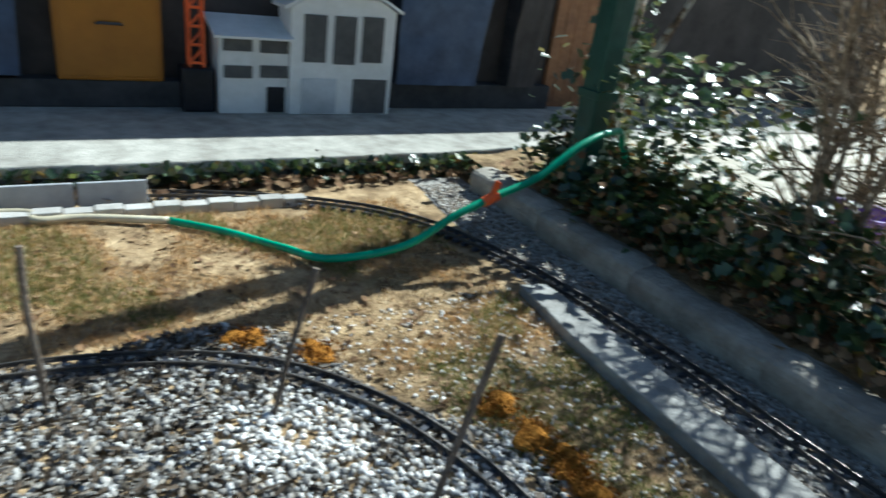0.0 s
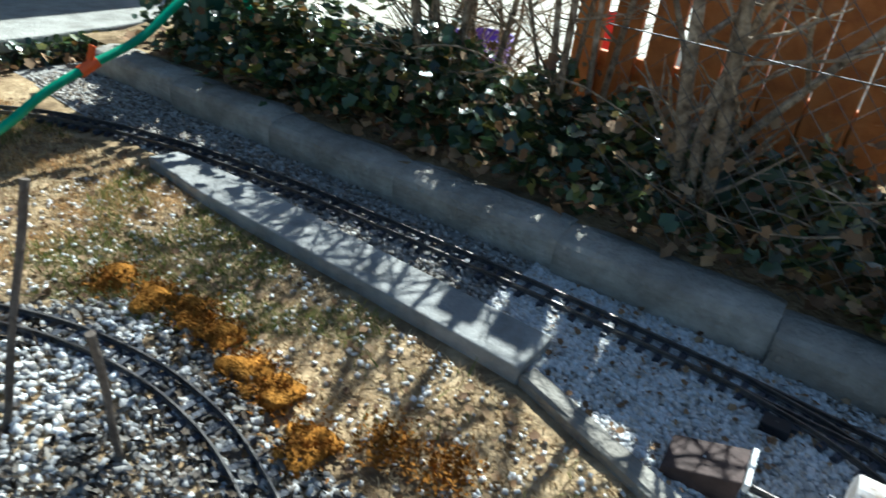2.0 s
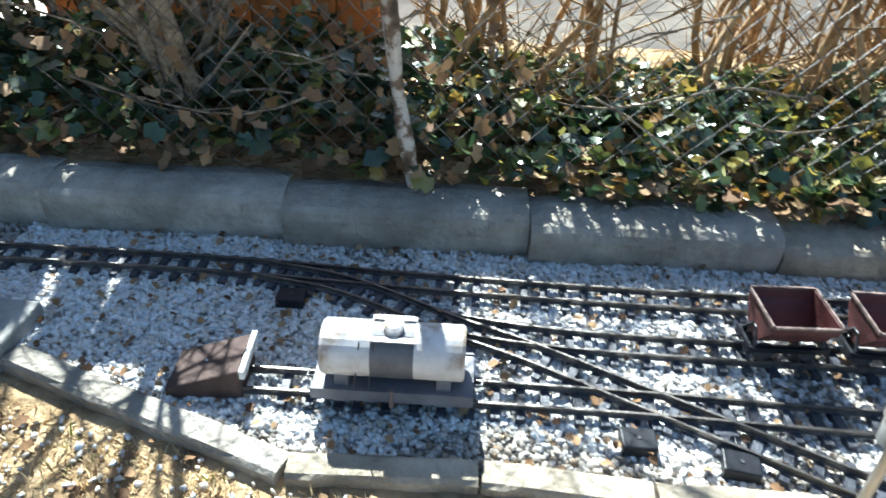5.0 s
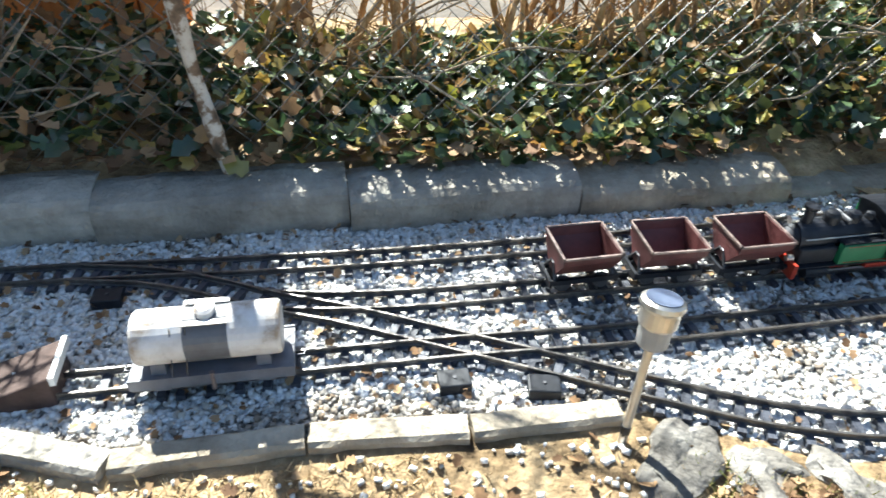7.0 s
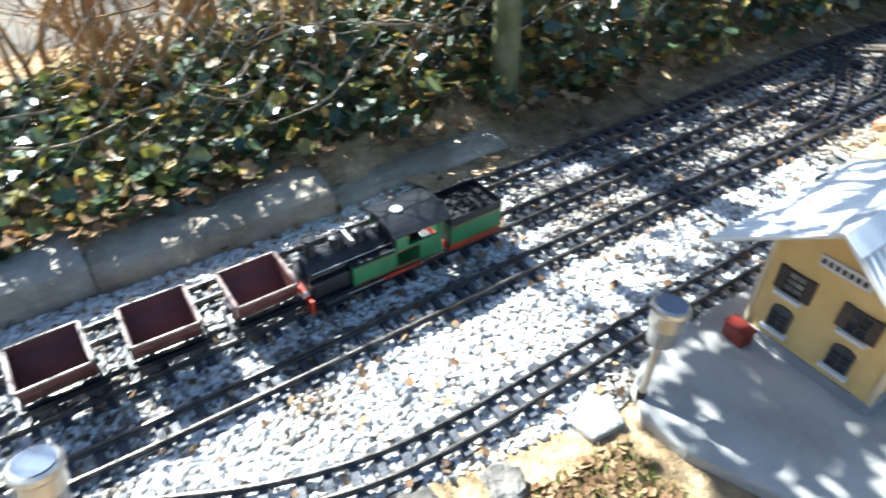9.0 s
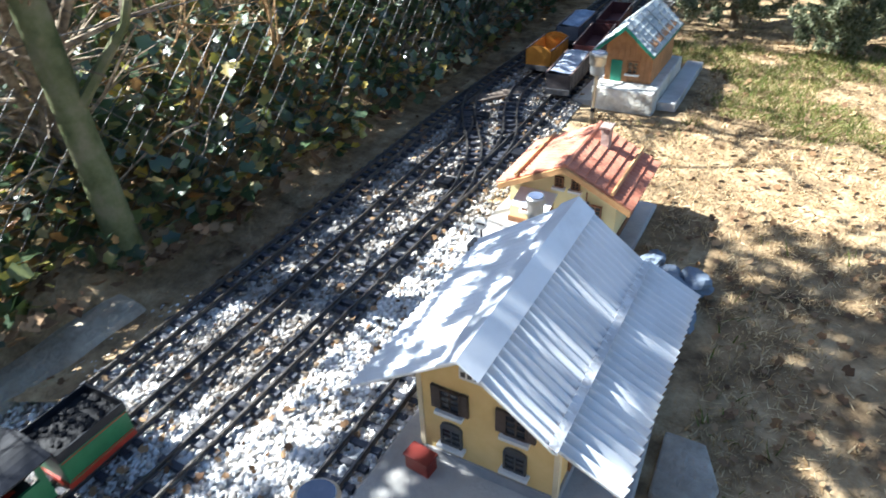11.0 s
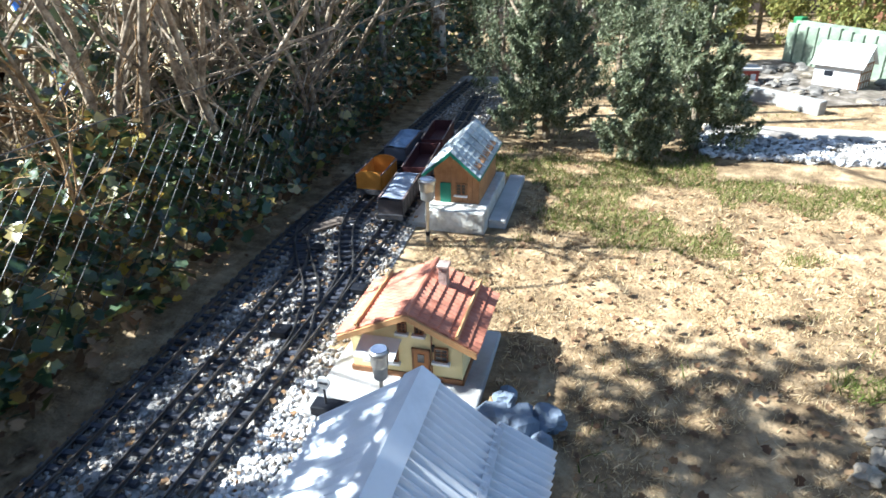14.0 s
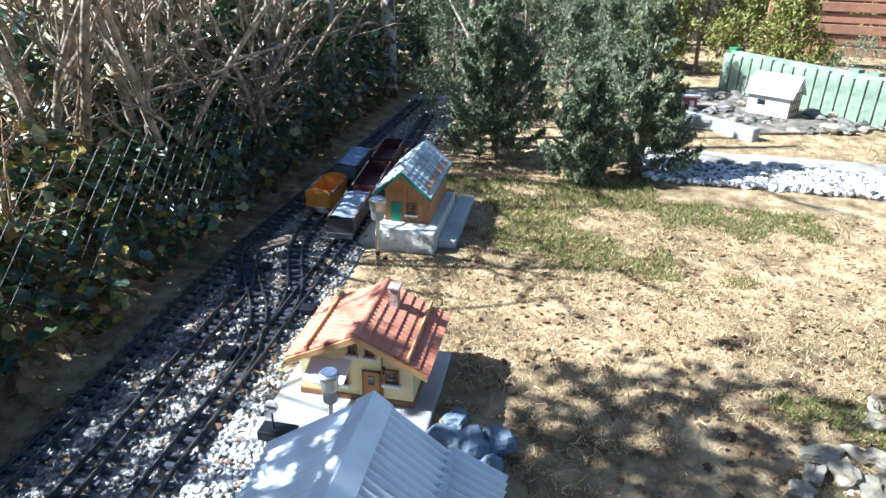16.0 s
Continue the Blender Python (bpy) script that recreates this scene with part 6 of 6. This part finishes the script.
leaves("brown_undergrowth", 1000, lambda n, rng: (lambda y: np.stack([line_at(KERB_X, y) + 0.08 + rng.random(n) * 0.55, y, 0.12 + rng.random(n) ** 1.4 * 0.24], -1))(rng.uniform(-0.9, 1.6, n)), (0.016, 0.04), DEADL, "curled brown leaves among the shaded ivy", 0.9, cat="leaves")
leaves("low_hedge_ivy", 2400, lambda n, rng: (lambda p: p[np.array([noise.noise((a * 4, b * 4, c * 4)) for a, b, c in p]) > -0.05])(np.stack([rng.uniform(0.85, 1.2, n), rng.uniform(-4.3, -2.4, n), 0.15 + rng.random(n) * 0.55], -1)), (0.025, 0.055), IVY, "dark ivy low in the back of the hedge", 0.7)
# flaky ivy-clad trunk beside the green post
it = trunk("tree", [(0.74, 1.78, 0.0), (0.75, 1.8, 0.5), (0.77, 1.82, 1.0), (0.8, 1.85, 2.2)], [0.075, 0.065, 0.06, 0.05], BARKL, "flaky pale trunk with ivy beside the green post")
leaves("trunk_ivy", 700, lambda n, rng: (lambda a, z: np.stack([0.76 + np.cos(a) * (0.08 + rng.random(n) * 0.05), 1.8 + np.sin(a) * (0.08 + rng.random(n) * 0.05), z], -1))(rng.uniform(0, 6.28, n), 0.1 + rng.random(n) * 1.3), (0.02, 0.045), IVY, "ivy clinging to the flaky trunk", 0.8)
tw_rng = random.Random(17)
for k in range(48):
    y0 = tw_rng.uniform(-3.2, 0.9)
    x0 = float(line_at(KERB_X, y0)) + tw_rng.uniform(0.12, 0.4)
    z0 = 0.15 + tw_rng.uniform(0.0, 0.22)
    L, a = tw_rng.uniform(0.15, 0.4), tw_rng.uniform(-0.6, 0.6) + math.pi / 2 * tw_rng.choice((-1, 1))
    pts_ = [(x0 + L * t * math.cos(a), y0 + L * t * math.sin(a), z0 + 0.05 * math.sin(t * 3 + k) - 0.06 * t) for t in np.linspace(0, 1, 6)]
    solo("fallen_twig", MB().tube(pts_, [0.0035, 0.003, 0.003, 0.0025, 0.002, 0.001], 6), BARK, "pale dry twig caught in the ivy", "twig", group="dry twigs in the ivy", smooth=True)


def bush(x, y, w, h, n, mtl, label, seed, spires=((0.0, 0.0, 1.0),), size=(0.007, 0.016)):
    """Conifer of several pointed leaders, each clothed in separate upturned sprays. spires: (x, y, share of the height)."""
    rng = np.random.default_rng(seed)
    root = thing("conifer_bush", label, "bush", pose(x, y, 0), group="evergreen bushes")
    part("trunk", MB().tube([(0, 0, -0.03), (0.02, 0.01, h * 0.35), (0.0, 0.03, h * 0.8)], [0.02, 0.015, 0.005], 8), BARK, root)
    pos, rot = [], []
    k = 150
    m_ = n // k
    for i in range(k):
        sx, sy, sh = spires[i % len(spires)]
        a = rng.uniform(0, 2 * math.pi)
        t = rng.random() ** 0.9
        env = min(1.0, 0.55 + 2.2 * t) * (1 - t) ** 0.85 + 0.06
        rad = w * env * rng.uniform(0.55, 1.12)
        cz = h * sh * (0.06 + 0.92 * t)
        c = np.array([sx + math.cos(a) * rad, sy + math.sin(a) * rad, cz])
        out = np.array([math.cos(a) * 0.8, math.sin(a) * 0.8, 0.75])
        L = h * 0.11 * rng.uniform(0.6, 1.5)
        u = rng.random(m_)
        d = out[None] * (u[:, None] - 0.35) * L + rng.normal(0, 1, (m_, 3)) * (w * 0.085 * (1.15 - u))[:, None]
        pos.append(c + d)
    pos = np.concatenate(pos)
    pos = pos[pos[:, 2] > 0.01]
    m_ = len(pos)
    s = rng.uniform(size[0], size[1], m_)
    scatter("foliage", [(0, -0.2, 0), (0.3, 0.3, 0.05), (0.12, 0.7, 0), (0, 1.15, 0.08), (-0.12, 0.7, 0), (-0.3, 0.3, 0.05)], [(0, 1, 2, 3), (0, 3, 4, 5)], pos, np.stack([s, s * 1.3, s], -1), rots(m_, 1.0, rng), mtl, "small grey-green needle sprays", "", root)
    return root


bush(-0.99, -4.8, 0.14, 0.52, 30000, NEEDLE, "grey-green evergreen bush on the lawn edge", 11, ((0.0, 0.0, 1.0), (0.06, 0.04, 0.8)))
bush(-1.23, -4.98, 0.16, 0.78, 40000, NEEDLE, "pointed evergreen bush behind the first", 12, ((0.0, 0.0, 1.0), (0.08, 0.02, 0.75), (-0.08, 0.04, 0.6)))
bush(-0.55, -5.05, 0.17, 0.88, 42000, NEEDLE, "tall dark evergreen bush behind the shed", 13, ((0.05, 0.0, 1.0), (-0.08, 0.0, 0.7), (0.09, 0.05, 0.75)))
# next two bushes are added to darken a gap that only lies in shade
bush(-0.88, -5.75, 0.19, 0.8, 14000, NEEDLE, "evergreen added to stand for shade between the bushes", 26)
bush(-1.1, -6.3, 0.22, 0.7, 12000, NEEDLE, "evergreen added to stand for shade beside the low wall", 27)
bush(-0.2, -5.9, 0.3, 0.8, 11000, NEEDLE, "dark evergreen bush near the track end", 14)
bush(-1.95, -8.0, 0.5, 1.05, 9000, NEEDLEY, "yellow-green conifer behind the green fence", 15, ((0.0, 0.0, 1.0), (-0.45, 0.1, 0.8)), (0.015, 0.035))
bush(-1.5, -8.1, 0.45, 1.25, 12000, NEEDLEY, "yellow-green conifer behind the far bed", 19, size=(0.015, 0.035))
bush(-1.25, -6.9, 0.32, 0.95, 10000, NEEDLE, "dark evergreen behind the far bed", 20)
bush(-2.55, -7.6, 0.35, 0.75, 7000, NEEDLEY, "yellow-green conifer close behind the fence boards", 21, size=(0.012, 0.03))
bush(-3.05, -5.75, 0.22, 0.5, 6000, NEEDLEY, "yellow-green conifer beside the fence", 16)
bush(-3.35, -7.3, 0.5, 0.42, 7000, NEEDLE, "low blue-grey conifer in front of the board fence", 17, ((0.0, 0.0, 1.0), (0.4, 0.0, 0.9), (-0.4, 0.1, 0.9)))
bush(-0.9, -9.2, 0.7, 1.2, 7000, NEEDLE, "dark evergreen at the far end", 18, size=(0.015, 0.04))
bush(-3.0, -10.0, 0.9, 1.6, 9000, NEEDLEY, "yellow-green conifer at the garden's end", 22, ((0.0, 0.0, 1.0), (0.8, 0.0, 0.9), (-0.8, 0.0, 0.95)), (0.02, 0.05))
# shade is put into the colour of both banks
solo("far_bank", MB().box(-6, 4, -10.6, -10.2, -0.02, 0.5), mat("shaded_bank", [(0.05, 0.04, 0.035), (0.12, 0.09, 0.07)], 3, 0.95, bump=0.5), "earth bank at the garden's end, shade put into its dark colour", "bank", "structure")
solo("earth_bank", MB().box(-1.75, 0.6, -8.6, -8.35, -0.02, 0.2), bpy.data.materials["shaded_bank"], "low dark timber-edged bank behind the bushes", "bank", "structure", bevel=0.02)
bush(-0.5, -7.7, 0.42, 1.15, 10000, NEEDLE, "dark evergreen against the bank", 23, size=(0.014, 0.032))
bush(0.1, -7.3, 0.4, 1.1, 9000, NEEDLE, "dark evergreen where the hedge ends", 24, size=(0.014, 0.032))
bush(-1.0, -8.0, 0.35, 1.0, 8000, NEEDLE, "dark evergreen beside the bank", 25, size=(0.014, 0.032))
far_spots = [(-4.5, -11), (-3, -11.5), (-1.8, -11.2), (-0.5, -11), (0.8, -11), (2.2, -10.5), (3.5, -9.5), (4.5, -8), (5, -6), (5.5, -4), (5.5, -2), (6, 0), (-5.5, -9.5), (1.8, -8.8), (2.8, -7.5)]
for k, (x, y) in enumerate(far_spots):
    c = copy_thing(protos[k % 4], pose(x, y, 0.0, 0, 0, 40 * k))
    c.scale = (1.7, 1.7, 1.3)
for k, (x, y, w, h) in enumerate(((-4.6, -10.6, 1.0, 1.6), (0.9, -10.8, 0.9, 1.5), (4.2, -9.2, 1.0, 1.4), (6.2, -5.2, 1.1, 1.5), (7.0, -1.5, 1.2, 1.5), (6.5, 2.0, 1.2, 1.6), (2.4, -9.6, 0.9, 1.3))):
    bush(x, y, w, h, 4000, NEEDLE, "large dark evergreen in the distance", 30 + k)

# unseen ivy crown and limbs added above the mossy tree to shade platform and lawn
crown_root = thing("ivy_tree_crown", "unseen ivy crown added above the mossy tree for shade", "tree")
for k in range(7):
    a = k * 0.9
    part("limb", MB().tube([(0.4, -2.42, 0.9 + 0.12 * k), (0.5 + 0.12 * math.cos(a), -2.2 + 0.3 * math.sin(a), 1.15 + 0.12 * k), (0.62 + 0.25 * math.cos(a), -2.05 + 0.5 * math.sin(a), 1.3 + 0.12 * k)], [0.012, 0.008, 0.003], 6), MOSSB, crown_root)
cr = np.random.default_rng(3)
cc = np.array([(0.6, -1.95, 1.18), (0.52, -1.82, 1.2), (0.66, -2.05, 1.1), (0.85, -2.35, 1.9), (1.05, -2.5, 2.0), (0.7, -2.6, 1.85), (0.95, -2.1, 1.9), (1.15, -2.25, 1.95)])
ci = np.concatenate([cr.integers(0, 3, 380), cr.integers(3, 8, 1220)])
cp = cc[ci] + cr.normal(0, 1, (1600, 3)) * np.where(ci < 3, 0.08, 0.15)[:, None]
cs = cr.uniform(0.03, 0.06, 1600)
scatter("foliage", LEAF, LEAF_F, cp, np.stack([cs, cs, cs], -1), rots(1600, 0.8, cr), IVY, "dark ivy leaves", "", crown_root)

# ---- gravel, grass and moss ----
def bed_pos(n, rng, y0, y1, edge=0.0):
    y = rng.uniform(y1, y0, n)
    a, b = line_at(BED_X, y) + edge, line_at(KERB_X, y) + 0.01
    return np.stack([a + (b - a) * rng.random(n), y, rng.random(n) * 0.006 - 0.004], -1)


def stones(name, pos, smin, smax, mtl, label):
    n = len(pos)
    s = RNG.uniform(smin, smax, n)
    sc = np.stack([s * RNG.uniform(0.8, 1.3, n), s * RNG.uniform(0.7, 1.1, n), s * RNG.uniform(0.6, 1.0, n)], -1)
    return scatter(name, CHIP, CHIP_F, pos, sc, rots(n, 0.55), mtl, label, "gravel")


p1 = bed_pos(42000, RNG, 0.1, -2.5)
brown = np.array([noise.noise((a * 4, b * 4, 9)) for a, b, _ in p1]) + RNG.normal(0, 0.12, len(p1)) + np.clip((-p1[:, 1] - 1.85), 0, 1) * 1.1 + np.where(p1[:, 1] > -1.35, np.clip((-0.17 - p1[:, 0]) * 7, 0, 0.55), 0) - 0.3
stones("white_ballast", p1[brown < 0.1], 0.0032, 0.0072, STONE_W, "white crushed marble ballast between the rails")
stones("mixed_ballast", p1[brown >= 0.1], 0.0032, 0.0072, STONE_B, "grey and brown ballast mixed with dirt")
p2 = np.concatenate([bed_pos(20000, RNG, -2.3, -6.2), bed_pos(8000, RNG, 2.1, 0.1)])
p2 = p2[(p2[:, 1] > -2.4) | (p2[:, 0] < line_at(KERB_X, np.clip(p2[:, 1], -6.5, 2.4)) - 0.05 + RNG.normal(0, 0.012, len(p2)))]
stones("mixed_ballast", p2, 0.0032, 0.0075, STONE_B, "dull grey ballast, dappled shade partly put into its colour")
n = 1300
for stone_m, words in ((STONE_W, "white stones in the gravel strip"), (STONE_M, "dark and grey stones in the gravel strip")):
    stones("stream_stones", np.stack([RNG.uniform(-2.6, -1.26, n), RNG.uniform(-5.18, -4.86, n), 0.004 + RNG.random(n) * 0.012], -1), 0.008, 0.02, stone_m, words)
n = 4000
stones("white_ballast", np.stack([RNG.uniform(-0.44, -0.215, n), RNG.uniform(-3.0, -2.2, n), RNG.random(n) * 0.008], -1), 0.0035, 0.0075, STONE_W, "white gravel along the station platform")


def loop_pos(n, rng):
    x, y = rng.uniform(-2.2, -0.45, n), rng.uniform(-0.6, 1.3, n)
    r = np.hypot((x + 1.3) / 0.86, (y - 0.3) / 0.95)
    keep = r < 1.0 + 0.08 * np.sin(np.arctan2(y - 0.3, x + 1.3) * 7)
    return np.stack([x, y, rng.random(n) * 0.01 - 0.002], -1)[keep]


lp = loop_pos(34000, RNG)
sel = np.array([noise.noise((a * 3.2, b * 3.2, 4)) for a, b, _ in lp])
sel = sel + RNG.normal(0, 0.22, len(sel))
stones("grey_gravel", lp[sel > 0.32], 0.0035, 0.009, STONE_W, "pale gravel inside the curved track")
stones("grey_gravel", lp[sel <= 0.32], 0.0035, 0.009, STONE_M, "dirty gravel inside the curved track")


def lawn_pos(n, rng, x0, x1, y0, y1, keep):
    x, y = rng.uniform(x0, x1, n), rng.uniform(y0, y1, n)
    k = keep(x, y)
    x, y = x[k], y[k]
    return np.stack([x, y, np.array([lawn_z(a, b) for a, b in zip(x, y)]) - 0.006], -1)


def on_lawn(x, y):
    yc = np.clip(y, -6.5, 2.4)
    left = line_at(BED_X, yc) - 0.06
    k = (x < left) & ~((y > -2.9) & (y < -2.0) & (x > -0.86)) & ~((y < -2.85) & (y > -3.3) & (x > -0.66)) & ~((y < -3.85) & (y > -4.45) & (x > -0.57))
    k &= ~((y < -4.6) & (y > -5.4) & (x < -1.3))
    return k & ~(np.hypot((x + 1.3) / 0.84, (y - 0.3) / 0.93) < 1)


def grass_on(name, n, box, size, mtl, label, thick, tilt=0.5, dens=None):
    pos = lawn_pos(n, RNG, *box, on_lawn)
    if dens is not None:
        k = np.array([noise.noise((a * 2.1, b * 2.1, 5)) + 0.5 * noise.noise((a * 6, b * 6, 2)) for a, b, _ in pos]) > dens
        pos = pos[k]
    m_ = len(pos)
    h = RNG.uniform(size[0], size[1], m_)
    sc = np.stack([h * thick, h * 0.8, h], -1)
    return scatter(name, BLADE, BLADE_F, pos, sc, rots(m_, tilt), mtl, label, "grass")


grass_on("dry_grass", 40000, (-3.2, -0.1, -6.2, 2.0), (0.009, 0.028), STRAW, "short dry straw-coloured lawn grass", 0.14, 1.0)
grass_on("green_grass", 14000, (-3.0, -0.1, -6.0, 2.0), (0.015, 0.045), GRASS, "green tufts in the dry lawn", 0.1, 0.5, 0.12)
grass_on("dry_grass", 150000, (-1.9, -0.2, -4.9, -0.3), (0.007, 0.022), STRAW, "matted dry straw-coloured lawn grass", 0.16, 1.2, -0.35)
grass_on("dry_grass", 45000, (-2.0, -0.1, 0.9, 2.0), (0.01, 0.03), mat("orange_straw", [(0.42, 0.24, 0.1), (0.62, 0.4, 0.18), (0.72, 0.52, 0.28)], 30, 0.85, bump=0, island=True, trans=0.2, spec=0.2), "orange-tinged dry grass before the back path", 0.13, 0.9, -0.15)
grass_on("dry_grass", 30000, (-2.0, -0.1, -0.3, 2.0), (0.008, 0.026), STRAW, "matted dry grass by the back bed", 0.13, 1.0, -0.3)
grass_on("dry_grass", 30000, (-1.0, -0.1, -0.5, 1.4), (0.006, 0.02), STRAW, "dry straw and grass litter on bare soil", 0.2, 1.2)
grass_on("green_grass", 60000, (-1.95, -0.1, 0.2, 1.95), (0.012, 0.034), GRASS, "thin green grass tufts on the bare soil", 0.1, 0.6, 0.08)
grass_on("green_grass", 9000, (-0.85, -0.3, -2.1, -0.9), (0.012, 0.03), GRASS, "green weeds along the ballast edge", 0.1, 0.7, 0.0)
grass_on("green_grass", 34000, (-1.9, -0.3, -4.9, -3.85), (0.012, 0.036), GRASS, "green grass patches on the dry lawn", 0.1, 0.6, 0.05)
grass_on("green_grass", 5000, (-1.75, -1.25, -3.3, -2.8), (0.015, 0.04), GRASS, "weeds round the pale lawn stones", 0.1, 0.6, 0.1)
grass_on("green_grass", 5000, (-0.8, -0.5, -2.03, -1.55), (0.012, 0.03), GRASS, "weeds before the station platform", 0.12, 0.8)
grass_on("green_grass", 4500, (-0.42, -0.3, -1.45, -0.35), (0.01, 0.026), GRASS, "weeds along the concrete edging", 0.12, 0.8, -0.1)
ew = lawn_pos(2200, RNG, -0.85, -0.45, -2.05, -1.4, on_lawn)
ew[:, 2] += 0.008
s = RNG.uniform(0.008, 0.02, len(ew))
scatter("fallen_leaves", LEAF, LEAF_F, ew, np.stack([s, s, s], -1), rots(len(ew), 0.4), DEADL, "dark leaf litter before the station platform", "leaves")
lf = lawn_pos(9000, RNG, -2.6, -0.05, -5.0, 1.9, on_lawn)
lf[:, 2] += 0.008
m_ = len(lf)
s = RNG.uniform(0.008, 0.022, m_)
scatter("fallen_leaves", LEAF, LEAF_F, lf, np.stack([s, s, s], -1), rots(m_, 0.35), DEADL, "small brown fallen leaves on the lawn", "leaves")
bl = bed_pos(1500, RNG, 0.0, -5.0)
bl[:, 2] = 0.008 + RNG.random(len(bl)) * 0.006
s = RNG.uniform(0.006, 0.018, len(bl))
scatter("fallen_leaves", LEAF, LEAF_F, bl, np.stack([s, s, s], -1), rots(len(bl), 0.4), DEADL, "brown leaf scraps blown onto the ballast", "leaves")
ml = loop_pos(14000, RNG)
ml = ml[np.array([noise.noise((a * 3.2, b * 3.2, 4)) for a, b, _ in ml]) < 0.15]
ml[:, 2] = 0.008 + RNG.random(len(ml)) * 0.008
s = RNG.uniform(0.006, 0.022, len(ml))
scatter("mulch", LEAF, LEAF_F, ml, np.stack([s * 0.5, s * 1.3, s], -1), rots(len(ml), 0.5), mat("dark_mulch", [(0.02, 0.016, 0.012), (0.06, 0.045, 0.032), (0.13, 0.1, 0.075), (0.3, 0.27, 0.23)], 30, 0.9, bump=0.2, island=True, spec=0.1), "dark bark and leaf mulch between the stones", "mulch")
# pebbles strewn from the beds
pb_ = lawn_pos(3000, RNG, -0.75, -0.05, -1.4, 1.2, on_lawn)
pb_[:, 2] += 0.004
stones("strewn_pebbles", pb_, 0.0025, 0.0065, STONE_W, "pale pebbles strewn on the bare soil")


def moss_pos(n):
    c = [(-0.444, 0.715), (-0.425, 0.6), (-0.41, 0.5), (-0.42, 0.42), (-0.45, 0.3), (-0.46, 0.22), (-0.5, 0.1), (-0.9, 1.145), (-0.756, 1.04), (-0.42, 0.0), (-0.4, -0.1)]
    i = RNG.integers(0, len(c), n)
    p = np.array(c)[i] + RNG.normal(0, 0.026, (n, 2))
    return np.concatenate([p, RNG.random((n, 1)) * 0.022], 1)


for k, (mx, my) in enumerate(((-0.444, 0.715), (-0.425, 0.6), (-0.41, 0.5), (-0.42, 0.42), (-0.45, 0.3), (-0.46, 0.22), (-0.5, 0.1), (-0.9, 1.145), (-0.756, 1.04))):
    solo("sedum_mound", MB().blob((0, 0, 0), (0.042, 0.036, 0.016), k + 130, 3, 0.6), mat("sedum_brown", [(0.2, 0.08, 0.012), (0.4, 0.17, 0.025), (0.5, 0.24, 0.05)], 60, 0.95, bump=1.0, spec=0.1) if k == 0 else bpy.data.materials["sedum_brown"], "low rust-orange sedum cushion beside the curve", "plant", group="sedum cushions", smooth=True, m=pose(mx, my, 0.006, 0, 0, 30 * k))
mp = moss_pos(6500)
s = RNG.uniform(0.005, 0.013, len(mp))
scatter("moss_cushion", BLADE, BLADE_F, mp, np.stack([s * 0.5, s * 0.7, s], -1), rots(len(mp), 0.8), MOSS, "rust-orange dried sedum cushions by the curve", "plants")
